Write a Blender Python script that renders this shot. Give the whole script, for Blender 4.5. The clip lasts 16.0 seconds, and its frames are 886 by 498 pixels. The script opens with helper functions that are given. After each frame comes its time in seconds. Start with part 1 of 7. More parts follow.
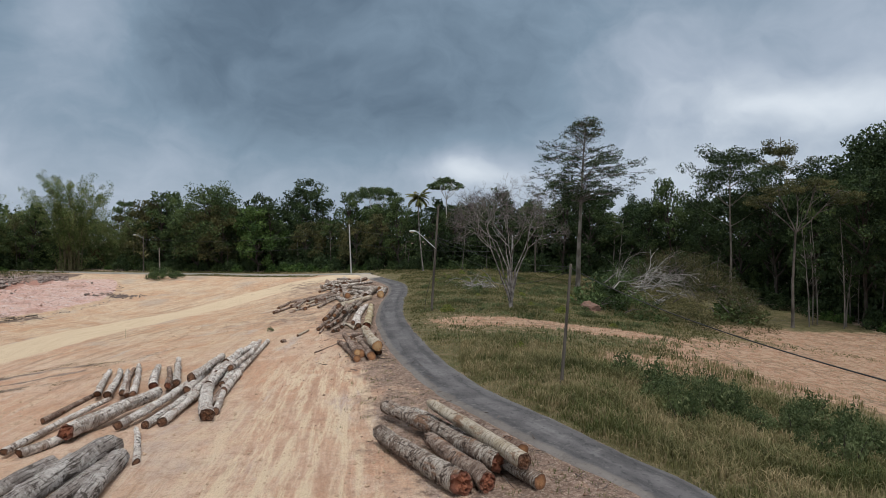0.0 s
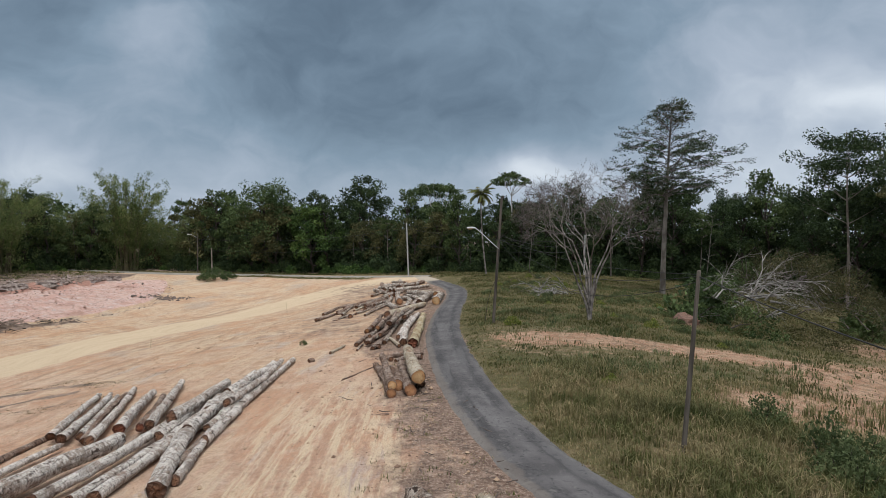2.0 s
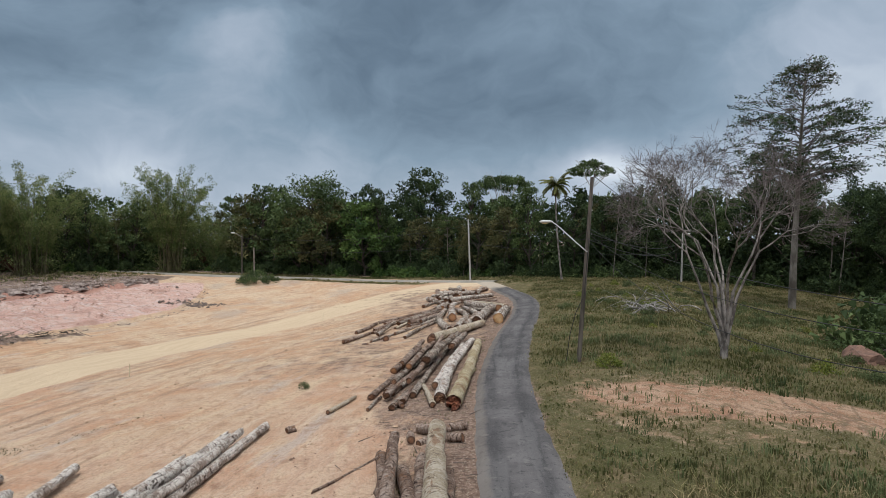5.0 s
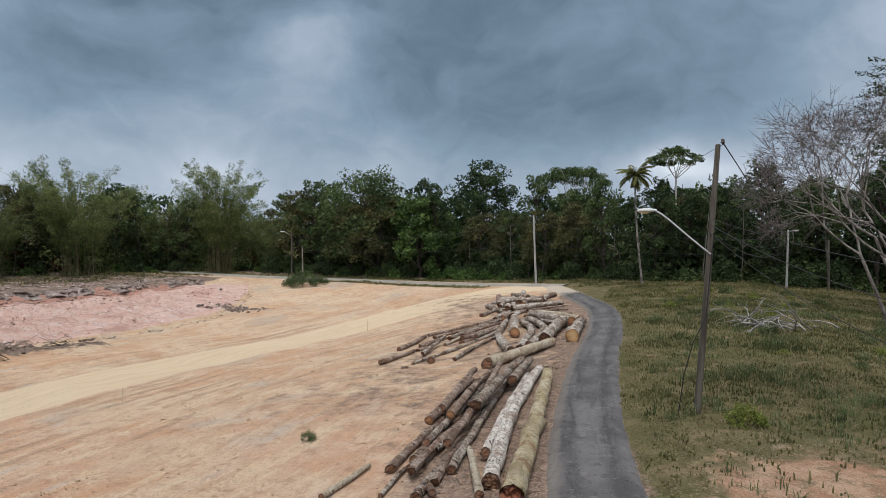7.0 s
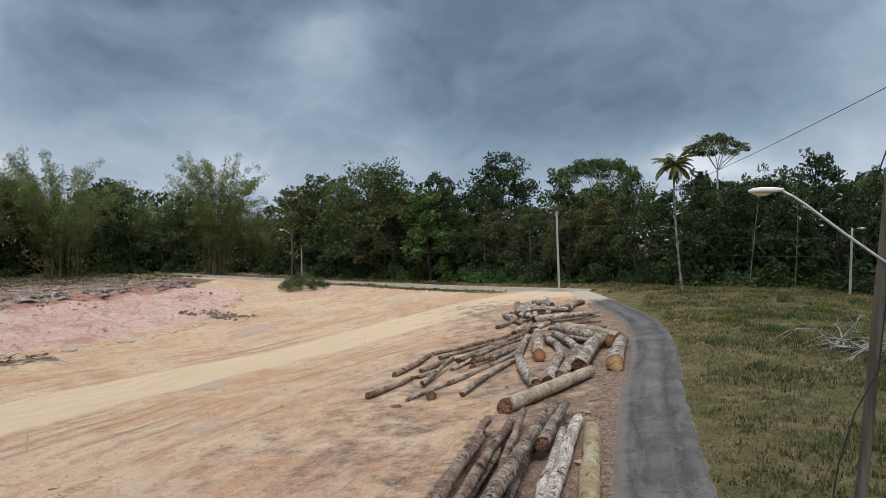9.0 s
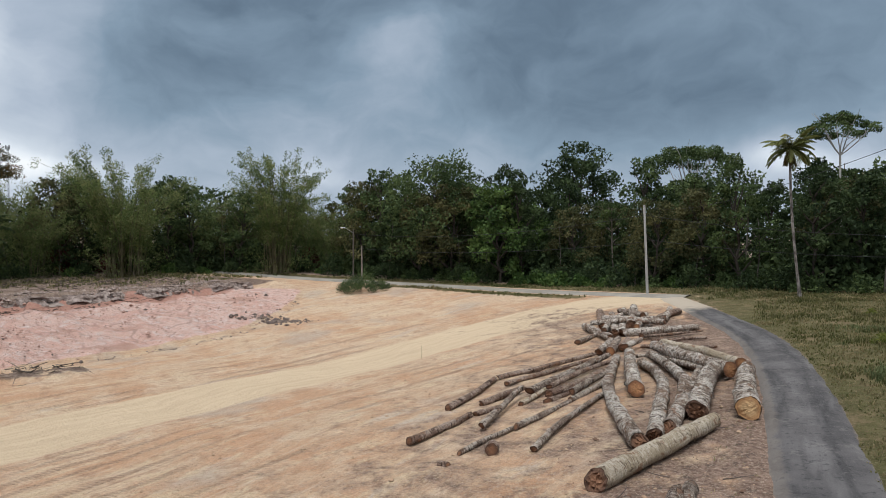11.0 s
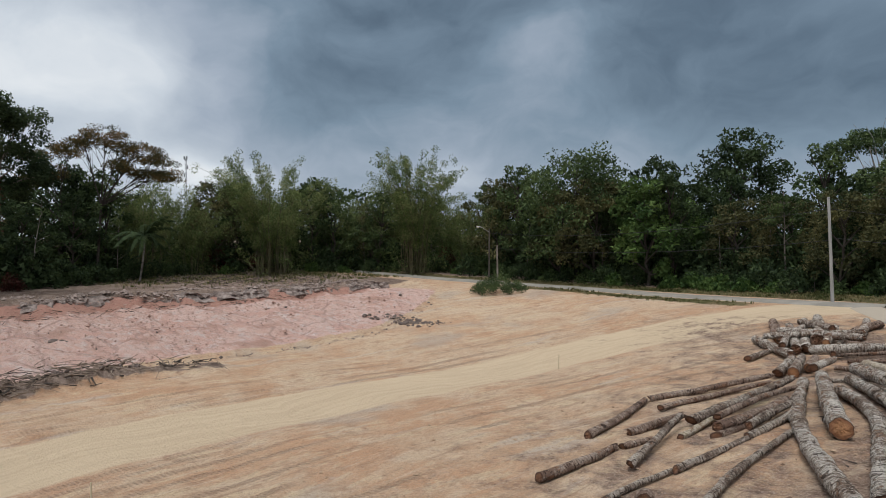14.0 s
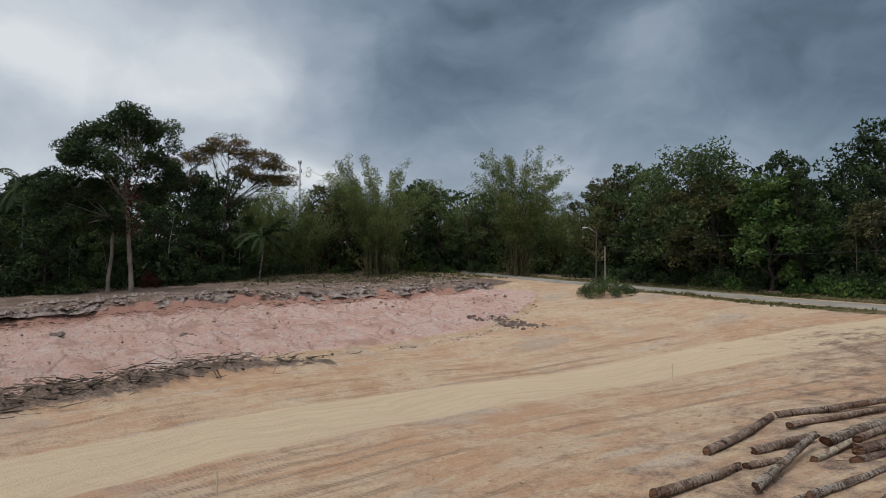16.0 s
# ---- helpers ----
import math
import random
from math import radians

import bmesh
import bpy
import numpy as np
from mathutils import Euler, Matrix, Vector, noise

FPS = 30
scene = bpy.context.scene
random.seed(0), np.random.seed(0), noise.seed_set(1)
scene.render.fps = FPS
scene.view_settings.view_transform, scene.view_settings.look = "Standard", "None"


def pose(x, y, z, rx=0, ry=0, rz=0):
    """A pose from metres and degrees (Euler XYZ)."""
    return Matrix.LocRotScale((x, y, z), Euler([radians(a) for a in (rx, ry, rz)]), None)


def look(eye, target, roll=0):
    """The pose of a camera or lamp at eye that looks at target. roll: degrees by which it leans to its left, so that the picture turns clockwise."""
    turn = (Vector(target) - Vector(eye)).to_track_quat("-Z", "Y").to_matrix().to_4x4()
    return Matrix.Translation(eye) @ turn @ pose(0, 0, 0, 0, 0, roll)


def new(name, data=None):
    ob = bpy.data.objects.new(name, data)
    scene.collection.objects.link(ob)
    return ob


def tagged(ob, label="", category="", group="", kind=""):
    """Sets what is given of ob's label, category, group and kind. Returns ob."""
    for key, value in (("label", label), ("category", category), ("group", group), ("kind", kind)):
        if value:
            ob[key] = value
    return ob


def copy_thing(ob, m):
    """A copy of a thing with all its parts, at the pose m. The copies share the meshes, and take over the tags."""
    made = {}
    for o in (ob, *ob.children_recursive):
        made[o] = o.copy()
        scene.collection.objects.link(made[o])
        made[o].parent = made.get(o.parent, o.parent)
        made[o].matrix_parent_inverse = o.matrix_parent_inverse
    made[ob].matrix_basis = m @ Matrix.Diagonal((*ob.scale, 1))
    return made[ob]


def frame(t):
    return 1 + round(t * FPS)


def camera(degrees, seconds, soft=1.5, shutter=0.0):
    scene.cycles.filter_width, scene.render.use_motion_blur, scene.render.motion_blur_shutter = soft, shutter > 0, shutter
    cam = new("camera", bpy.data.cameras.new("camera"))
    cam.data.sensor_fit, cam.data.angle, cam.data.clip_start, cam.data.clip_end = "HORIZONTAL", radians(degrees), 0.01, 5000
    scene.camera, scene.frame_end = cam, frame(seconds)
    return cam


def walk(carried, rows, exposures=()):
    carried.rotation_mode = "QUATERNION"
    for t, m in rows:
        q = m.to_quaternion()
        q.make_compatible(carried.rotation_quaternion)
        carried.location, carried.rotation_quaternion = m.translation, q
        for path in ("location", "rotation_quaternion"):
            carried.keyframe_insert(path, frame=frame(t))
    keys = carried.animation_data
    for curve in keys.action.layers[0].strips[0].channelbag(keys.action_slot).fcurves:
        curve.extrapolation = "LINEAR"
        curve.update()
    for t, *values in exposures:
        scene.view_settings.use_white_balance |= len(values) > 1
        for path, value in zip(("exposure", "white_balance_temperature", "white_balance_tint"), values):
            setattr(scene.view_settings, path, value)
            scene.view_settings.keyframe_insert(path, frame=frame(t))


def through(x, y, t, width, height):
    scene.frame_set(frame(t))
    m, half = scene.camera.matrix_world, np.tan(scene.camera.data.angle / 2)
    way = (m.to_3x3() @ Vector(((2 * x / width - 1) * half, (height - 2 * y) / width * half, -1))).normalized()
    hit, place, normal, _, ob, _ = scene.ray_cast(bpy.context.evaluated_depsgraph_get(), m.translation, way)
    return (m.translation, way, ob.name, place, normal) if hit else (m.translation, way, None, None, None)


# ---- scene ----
cam = camera(70.6, 16.0, soft=0.6)
# seconds, eye x, y, z, yaw, pitch, roll
ROWS = [
    (0.0, 0.07, -0.03, 7.04, 1.80, -0.77, 0.06),
    (0.5, 0.08, 1.89, 7.00, 3.30, -0.75, 0.04),
    (1.0, 0.06, 3.90, 6.96, 4.76, -0.75, 0.12),
    (1.5, -0.01, 5.97, 6.94, 6.20, -0.79, 0.07),
    (2.0, -0.12, 8.13, 6.85, 7.76, -0.67, 0.16),
    (2.5, -0.27, 10.24, 6.83, 9.23, -0.60, 0.27),
    (3.0, -0.46, 12.39, 6.85, 10.19, -0.58, 0.39),
    (5.5, -1.82, 23.04, 6.88, 16.23, -0.80, 0.19),
    (6.0, -2.24, 25.01, 6.85, 18.51, -0.81, 0.21),
    (6.5, -2.70, 27.00, 6.82, 19.52, -0.82, 0.22),
    (7.0, -3.20, 28.99, 6.82, 20.10, -0.84, 0.13),
    (7.5, -3.77, 30.90, 6.81, 20.42, -0.86, 0.12),
    (8.0, -4.33, 32.81, 6.78, 20.69, -0.86, 0.17),
    (10.5, -6.99, 41.15, 6.83, 25.76, -1.06, 0.07),
    (11.0, -7.56, 42.57, 6.79, 28.27, -1.08, 0.07),
    (11.5, -8.13, 43.95, 6.70, 30.92, -1.02, 0.06),
    (12.0, -8.70, 45.20, 6.67, 33.00, -1.01, 0.09),
    (12.5, -9.00, 45.73, 6.61, 34.26, -1.06, -0.07),
    (13.0, -9.09, 45.82, 6.55, 36.26, -0.99, -0.00),
    (13.5, -9.11, 45.76, 6.56, 38.64, -1.01, -0.03),
    (14.0, -9.11, 45.67, 6.56, 41.09, -0.98, -0.02),
    (14.5, -9.14, 45.71, 6.56, 43.60, -0.97, -0.02),
    (15.0, -9.16, 45.63, 6.60, 46.22, -0.96, -0.02),
    (15.5, -9.22, 45.65, 6.64, 48.74, -0.97, -0.03),
    (16.0, -9.31, 45.71, 6.67, 50.54, -0.97, -0.01),
]
walk(cam, [(t, pose(x, y, z, 90 + pitch, 0, yaw) @ pose(0, 0, 0, 0, 0, roll)) for t, x, y, z, yaw, pitch, roll in ROWS],
     exposures=((0.0, -0.07, 6200, 8), (3.0, 0.0, 6200, 8), (8.0, 0.04, 6200, 8), (11.0, 0.02, 6200, 8), (13.5, -0.17, 6200, 8), (16.0, -0.40, 6200, 8)))

# ---- sky and light ----
SUN_UP, SUN_FROM = 72.0, (0.26, -0.966)
world = bpy.data.worlds.new("overcast_sky")
scene.world = world
world.use_nodes = True
WN, WL = world.node_tree.nodes, world.node_tree.links
WN.clear()


def wnode(kind, **values):
    n = WN.new(kind)
    for k, v in values.items():
        if k.startswith("i_"):
            n.inputs[int(k[2:])].default_value = v
    return n


def wmath(op, a, b=0.0, clamp=False):
    n = WN.new("ShaderNodeMath")
    n.operation, n.use_clamp = op, clamp
    for k, v in enumerate((a, b)):
        if isinstance(v, (int, float)):
            n.inputs[k].default_value = v
        else:
            WL.new(v, n.inputs[k])
    return n.outputs[0]


def wrange(v, a, b, c, d):
    n = WN.new("ShaderNodeMapRange")
    n.interpolation_type = "SMOOTHSTEP"
    WL.new(v, n.inputs[0])
    for k, value in enumerate((a, b, c, d)):
        n.inputs[1 + k].default_value = value
    return n.outputs[0]


sky = WN.new("ShaderNodeTexSky")
sky.sky_type, sky.sun_disc = "NISHITA", False
sky.sun_elevation, sky.sun_rotation = radians(SUN_UP), math.atan2(SUN_FROM[0], SUN_FROM[1])
coord = WN.new("ShaderNodeTexCoord")
split = WN.new("ShaderNodeSeparateXYZ")
WL.new(coord.outputs["Generated"], split.inputs[0])
dx, dy, dz = split.outputs

def drift(vec, scale, amount, seed):
    """The direction pushed about by noise, so that the clouds get torn and billowing edges."""
    n = WN.new("ShaderNodeTexNoise")
    n.noise_dimensions = "4D"
    WL.new(vec, n.inputs["Vector"])
    n.inputs["W"].default_value, n.inputs["Scale"].default_value = seed, scale
    n.inputs["Detail"].default_value, n.inputs["Roughness"].default_value = 4, 0.5
    centred = WN.new("ShaderNodeVectorMath")
    centred.operation = "SUBTRACT"
    WL.new(n.outputs["Color"], centred.inputs[0])
    centred.inputs[1].default_value = (0.5, 0.5, 0.5)
    moved = WN.new("ShaderNodeVectorMath")
    moved.operation = "MULTIPLY_ADD"
    WL.new(centred.outputs[0], moved.inputs[0])
    moved.inputs[1].default_value = (amount, amount, amount * 0.55)
    WL.new(vec, moved.inputs[2])
    return moved.outputs[0]


def clouds(vec, scale, detail, rough, seed, warp):
    n = WN.new("ShaderNodeTexNoise")
    n.noise_dimensions = "4D"
    level = WN.new("ShaderNodeMapping")
    level.inputs["Scale"].default_value = (1.0, 1.0, 1.6)
    WL.new(vec, level.inputs[0])
    WL.new(level.outputs[0], n.inputs["Vector"])
    n.inputs["W"].default_value = seed
    n.inputs["Scale"].default_value, n.inputs["Detail"].default_value = scale, detail
    n.inputs["Roughness"].default_value, n.inputs["Distortion"].default_value = rough, warp
    return n.outputs[0]


torn = drift(drift(coord.outputs["Generated"], 3.2, 0.30, 2.0), 9.0, 0.10, 5.0)
torn_split = WN.new("ShaderNodeSeparateXYZ")
WL.new(torn, torn_split.inputs[0])
azimuth = wmath("MULTIPLY", wmath("ARCTAN2", wmath("MULTIPLY", torn_split.outputs[0], -1.0), torn_split.outputs[1]), 180 / math.pi)
height_deg = wmath("MULTIPLY", wmath("ARCSINE", torn_split.outputs[2]), 180 / math.pi)


def toward(az, el, wide, high, amount):
    """A swelling or thinning of the cloud deck round one direction (degrees to the left of +y, degrees up)."""
    p = wmath("DIVIDE", wmath("SUBTRACT", azimuth, az), wide)
    q = wmath("DIVIDE", wmath("SUBTRACT", height_deg, el), high)
    return wmath("MULTIPLY", wmath("POWER", math.e, wmath("MULTIPLY", wmath("ADD", wmath("MULTIPLY", p, p), wmath("MULTIPLY", q, q)), -1.0)), amount)


big, fine = clouds(torn, 4.0, 5, 0.52, 3.1, 0.3), clouds(torn, 11.0, 6, 0.55, 7.7, 0.5)
tone = wmath("ADD", wmath("MULTIPLY", wmath("SUBTRACT", big, 0.5), 0.30), wmath("MULTIPLY", wmath("SUBTRACT", fine, 0.5), 0.16))
tone = wmath("ADD", tone, wrange(dz, 0.22, 0.05, 0.0, 0.17))
for swell in ((-31, 11.5, 9, 2.0, 0.20), (-22, 9, 13, 6, 0.15), (-28, 16, 15, 7, 0.13), (-1.5, 6.2, 4.5, 1.6, 0.22), (10, 13, 17, 6, -0.05), (33, 15.5, 4.5, 3.2, 0.15), (36, 11.5, 11, 4, 0.08), (30, 18, 5, 3, 0.06), (60, 9, 22, 6, 0.06),
              (50, 14, 9, 4.5, -0.07), (82, 14, 15, 12, 0.40), (74, 19, 7, 2.5, -0.10), (80, 8, 8, 2.5, -0.10), (70, 11, 5, 2.5, 0.07), (84, 13, 5, 2, 0.10), (67, 15, 8, 7, 0.20), (62, 5.5, 5, 1.4, 0.22), (40, 5, 5, 1.6, 0.13), (42, 21.5, 14, 2.5, -0.08), (20, 18, 8, 6, -0.04)):
    tone = wmath("ADD", tone, toward(*swell))
ramp = WN.new("ShaderNodeValToRGB")
WL.new(wmath("ADD", tone, 0.538, True), ramp.inputs[0])
els = ramp.color_ramp.elements
els[0].position, els[0].color = 0.30, (0.064, 0.086, 0.120, 1)
els[1].position, els[1].color = 1.0, (1.0, 1.0, 1.0, 1)
for place, shade in ((0.38, (0.095, 0.131, 0.176, 1)), (0.46, (0.141, 0.193, 0.252, 1)), (0.58, (0.248, 0.323, 0.402, 1)), (0.72, (0.45, 0.505, 0.588, 1)), (0.90, (0.78, 0.815, 0.86, 1))):
    els.new(place).color = shade
# the deck thins overhead and behind the camera, where the daylight comes through
back = wmath("MAXIMUM", wrange(dz, 0.42, 0.85, 0.0, 1.0), wrange(dy, 0.1, -0.6, 0.0, 0.48))
open_sky = WN.new("ShaderNodeMix")
open_sky.data_type = "RGBA"
WL.new(back, open_sky.inputs["Factor"])
WL.new(ramp.outputs[0], open_sky.inputs[6])
open_sky.inputs[7].default_value = (1.25, 1.25, 1.26, 1)
both = WN.new("ShaderNodeMix")
both.data_type = "RGBA"
both.inputs["Factor"].default_value = 0.93
dim = WN.new("ShaderNodeVectorMath")
dim.operation = "SCALE"
WL.new(sky.outputs[0], dim.inputs[0])
dim.inputs["Scale"].default_value = 0.08
WL.new(dim.outputs[0], both.inputs[6])
WL.new(open_sky.outputs[2], both.inputs[7])
ground_side = WN.new("ShaderNodeBackground")
WL.new(both.outputs[2], ground_side.inputs[0])
ground_side.inputs[1].default_value = 1.0
WL.new(ground_side.outputs[0], WN.new("ShaderNodeOutputWorld").inputs[0])

lamp = bpy.data.lights.new("sun", "SUN")
lamp.energy, lamp.angle, lamp.color = 2.25, radians(26), (1.0, 0.965, 0.915)
sun = new("sun", lamp)
sun.matrix_world = look((SUN_FROM[0] * 40, SUN_FROM[1] * 40, 40 * math.tan(radians(SUN_UP))), (0, 0, 0))
scene.view_settings.exposure = 0.0

# ---- materials ----
def mat(name, rough=0.9, spec=0.2):
    m = bpy.data.materials.new(name)
    m.use_nodes = True
    b = m.node_tree.nodes["Principled BSDF"]
    b.inputs["Roughness"].default_value = rough
    b.inputs["Specular IOR Level"].default_value = spec
    return m, m.node_tree.nodes, m.node_tree.links, b


class Net:
    """Short hand for the nodes of one material."""

    def __init__(self, name, rough=0.9, spec=0.2):
        self.m, self.n, self.l, self.b = mat(name, rough, spec)
        self.tc = self.n.new("ShaderNodeTexCoord")

    def put(self, v, socket):
        if isinstance(v, (int, float, tuple)):
            socket.default_value = v
        else:
            self.l.new(v, socket)

    def coords(self, kind="Object", scale=(1, 1, 1)):
        k = self.n.new("ShaderNodeMapping")
        k.inputs["Scale"].default_value = scale
        self.l.new(self.tc.outputs[kind], k.inputs[0])
        return k.outputs[0]

    def noise(self, scale, detail=4, rough=0.55, vec=None, warp=0.0):
        k = self.n.new("ShaderNodeTexNoise")
        k.inputs["Scale"].default_value, k.inputs["Detail"].default_value = scale, detail
        k.inputs["Roughness"].default_value, k.inputs["Distortion"].default_value = rough, warp
        self.l.new(vec or self.tc.outputs["Object"], k.inputs["Vector"])
        return k.outputs[0]

    def cells(self, scale, vec=None, feature="F1"):
        k = self.n.new("ShaderNodeTexVoronoi")
        k.feature = feature
        k.inputs["Scale"].default_value = scale
        self.l.new(vec or self.tc.outputs["Object"], k.inputs["Vector"])
        return k.outputs["Distance"]

    def attr(self, name):
        k = self.n.new("ShaderNodeAttribute")
        k.attribute_name = name
        return k.outputs["Fac"]

    def rand(self):
        return self.n.new("ShaderNodeObjectInfo").outputs["Random"]

    def math(self, op, a, b=0.0, clamp=False):
        k = self.n.new("ShaderNodeMath")
        k.operation, k.use_clamp = op, clamp
        self.put(a, k.inputs[0])
        self.put(b, k.inputs[1])
        return k.outputs[0]

    def band(self, v, a, b, c=0.0, d=1.0):
        k = self.n.new("ShaderNodeMapRange")
        k.interpolation_type = "SMOOTHSTEP"
        self.l.new(v, k.inputs[0])
        for i, x in enumerate((a, b, c, d)):
            k.inputs[1 + i].default_value = x
        return k.outputs[0]

    def mix(self, f, a, b, how="MIX"):
        k = self.n.new("ShaderNodeMix")
        k.data_type, k.blend_type = "RGBA", how
        self.put(f, k.inputs["Factor"])
        for s, v in ((6, a), (7, b)):
            self.put((*v, 1.0) if isinstance(v, tuple) else v, k.inputs[s])
        return k.outputs[2]

    def done(self, colour, height=None, depth=0.02, strength=1.0, rough=None):
        self.put((*colour, 1.0) if isinstance(colour, tuple) else colour, self.b.inputs["Base Color"])
        if rough is not None:
            self.put(rough, self.b.inputs["Roughness"])
        if height is not None:
            k = self.n.new("ShaderNodeBump")
            k.inputs["Distance"].default_value, k.inputs["Strength"].default_value = depth, strength
            self.l.new(height, k.inputs["Height"])
            self.l.new(k.outputs[0], self.b.inputs["Normal"])
        return self.m


def ground_material():
    g = Net("site_ground", 0.95, 0.1)
    n1, n2, n3, n4 = g.noise(0.16, 6, 0.6), g.noise(1.3, 6, 0.65), g.noise(7.0, 5, 0.65), g.noise(38.0, 3, 0.6)
    along = g.n.new("ShaderNodeCombineXYZ")
    wander = g.math("MULTIPLY", g.math("SUBTRACT", g.noise(0.12, 3), 0.5), 5.0)
    g.l.new(g.math("ADD", g.attr("across"), wander), along.inputs[0])
    g.l.new(g.math("MULTIPLY", g.attr("along"), 0.06), along.inputs[1])
    streak, streak2 = g.noise(0.7, 7, 0.7, along.outputs[0], 0.3), g.noise(2.6, 6, 0.7, along.outputs[0], 0.3)
    # graded subsoil: orange, tan and pale grey
    c = g.mix(g.band(n1, 0.40, 0.60), (0.53, 0.305, 0.185), (0.58, 0.405, 0.28))
    c = g.mix(g.math("MULTIPLY", g.band(g.noise(0.45, 6, 0.7), 0.48, 0.66), 0.75), c, (0.64, 0.475, 0.345))
    c = g.mix(g.math("MULTIPLY", g.band(streak, 0.48, 0.70), 0.6), c, (0.62, 0.465, 0.33))
    c = g.mix(g.math("MULTIPLY", g.band(streak2, 0.52, 0.72), 0.5), c, (0.40, 0.23, 0.15))
    drag = g.n.new("ShaderNodeCombineXYZ")
    g.l.new(g.math("ADD", g.attr("across"), g.math("MULTIPLY", wander, 0.4)), drag.inputs[0])
    g.l.new(g.math("MULTIPLY", g.attr("along"), 0.22), drag.inputs[1])
    swipe = g.noise(1.0, 7, 0.75, drag.outputs[0], 0.4)
    c = g.mix(g.math("MULTIPLY", g.band(swipe, 0.52, 0.59), 0.6), c, (0.64, 0.485, 0.325))
    c = g.mix(g.math("MULTIPLY", g.band(swipe, 0.47, 0.40), 0.55), c, (0.49, 0.305, 0.19))
    c = g.mix(g.math("MULTIPLY", g.band(g.noise(0.5, 7, 0.75, drag.outputs[0], 0.3), 0.56, 0.66), 0.6), c, (0.47, 0.40, 0.36))
    c = g.mix(g.math("MULTIPLY", g.band(g.noise(0.13, 4, 0.6), 0.54, 0.68), 0.6), c, (0.41, 0.345, 0.295))
    c = g.mix(g.math("MULTIPLY", g.band(n2, 0.54, 0.66), 0.55), c, (0.33, 0.185, 0.12))
    c = g.mix(g.math("MULTIPLY", g.band(n3, 0.53, 0.61), 0.42), c, (0.29, 0.185, 0.125))
    place_y = g.n.new("ShaderNodeSeparateXYZ")
    g.l.new(g.tc.outputs["Object"], place_y.inputs[0])
    upsite = g.band(g.math("ADD", place_y.outputs[1], g.math("MULTIPLY", g.math("SUBTRACT", g.noise(0.09, 4, 0.6), 0.5), 50.0)), 30.0, 56.0)
    c = g.mix(g.math("MULTIPLY", upsite, 0.45), c, g.mix(1.0, c, (0.99, 1.075, 0.95), "MULTIPLY"))
    lines = g.n.new("ShaderNodeCombineXYZ")
    g.l.new(g.math("ADD", g.attr("across"), g.math("MULTIPLY", wander, 0.25)), lines.inputs[0])
    g.l.new(g.math("MULTIPLY", g.attr("along"), 0.035), lines.inputs[1])
    drawn = g.noise(3.6, 5, 0.7, lines.outputs[0], 0.15)
    worn = g.band(g.noise(0.22, 4, 0.6), 0.44, 0.56)
    c = g.mix(g.math("MULTIPLY", g.math("MULTIPLY", g.band(drawn, 0.42, 0.36), worn), 0.55), c, (0.29, 0.185, 0.12))
    c = g.mix(g.math("MULTIPLY", g.band(drawn, 0.57, 0.63), 0.45), c, (0.64, 0.505, 0.365))
    px, py = place_y.outputs[0], place_y.outputs[1]
    u = g.math("ADD", px, g.math("ADD", g.math("MULTIPLY", py, 0.16), 2.0))
    bladed = g.n.new("ShaderNodeCombineXYZ")
    g.l.new(u, bladed.inputs[0])
    g.l.new(g.math("MULTIPLY", py, 0.09), bladed.inputs[1])
    groove = g.noise(2.4, 6, 0.72, bladed.outputs[0], 0.35)
    lane = g.math("MULTIPLY", g.band(g.math("ABSOLUTE", u), 4.6, 1.2), g.band(g.math("ABSOLUTE", g.math("SUBTRACT", py, 21.0)), 17.0, 6.0))
    c = g.mix(g.math("MULTIPLY", lane, g.band(groove, 0.46, 0.58, 0.0, 0.85)), c, (0.68, 0.54, 0.36))
    c = g.mix(g.math("MULTIPLY", lane, g.band(groove, 0.46, 0.38, 0.0, 0.6)), c, (0.42, 0.25, 0.16))
    # scraped ground beside the grass: browner, with erosion rills
    rill = g.cells(1.5, g.mix(0.5, g.coords("Object", (1, 0.5, 1)), g.noise(0.9, 6, 0.7)), "DISTANCE_TO_EDGE")
    brown = g.mix(g.band(n2, 0.38, 0.62), (0.33, 0.185, 0.11), (0.45, 0.30, 0.195))
    brown = g.mix(g.math("MULTIPLY", g.band(rill, 0.07, 0.0), g.band(n1, 0.4, 0.6)), brown, (0.17, 0.11, 0.072))
    brown = g.mix(g.math("MULTIPLY", g.band(g.noise(2.4, 7, 0.75), 0.50, 0.60), 0.75), brown, (0.17, 0.135, 0.075))
    c = g.mix(g.band(g.math("ADD", g.attr("scrape"), g.math("MULTIPLY", g.math("SUBTRACT", g.noise(1.1, 7, 0.75), 0.5), 0.8)), 0.30, 0.6), c, brown)
    # hauling track of packed yellow sand
    t = g.math("ADD", g.attr("track"), g.math("MULTIPLY", g.math("SUBTRACT", streak, 0.5), 0.5))
    c = g.mix(g.band(t, 0.38, 0.68), c, g.mix(g.band(streak2, 0.35, 0.7), (0.62, 0.49, 0.325), (0.54, 0.415, 0.27)))
    # tread marks of machines along the track
    ruts = None
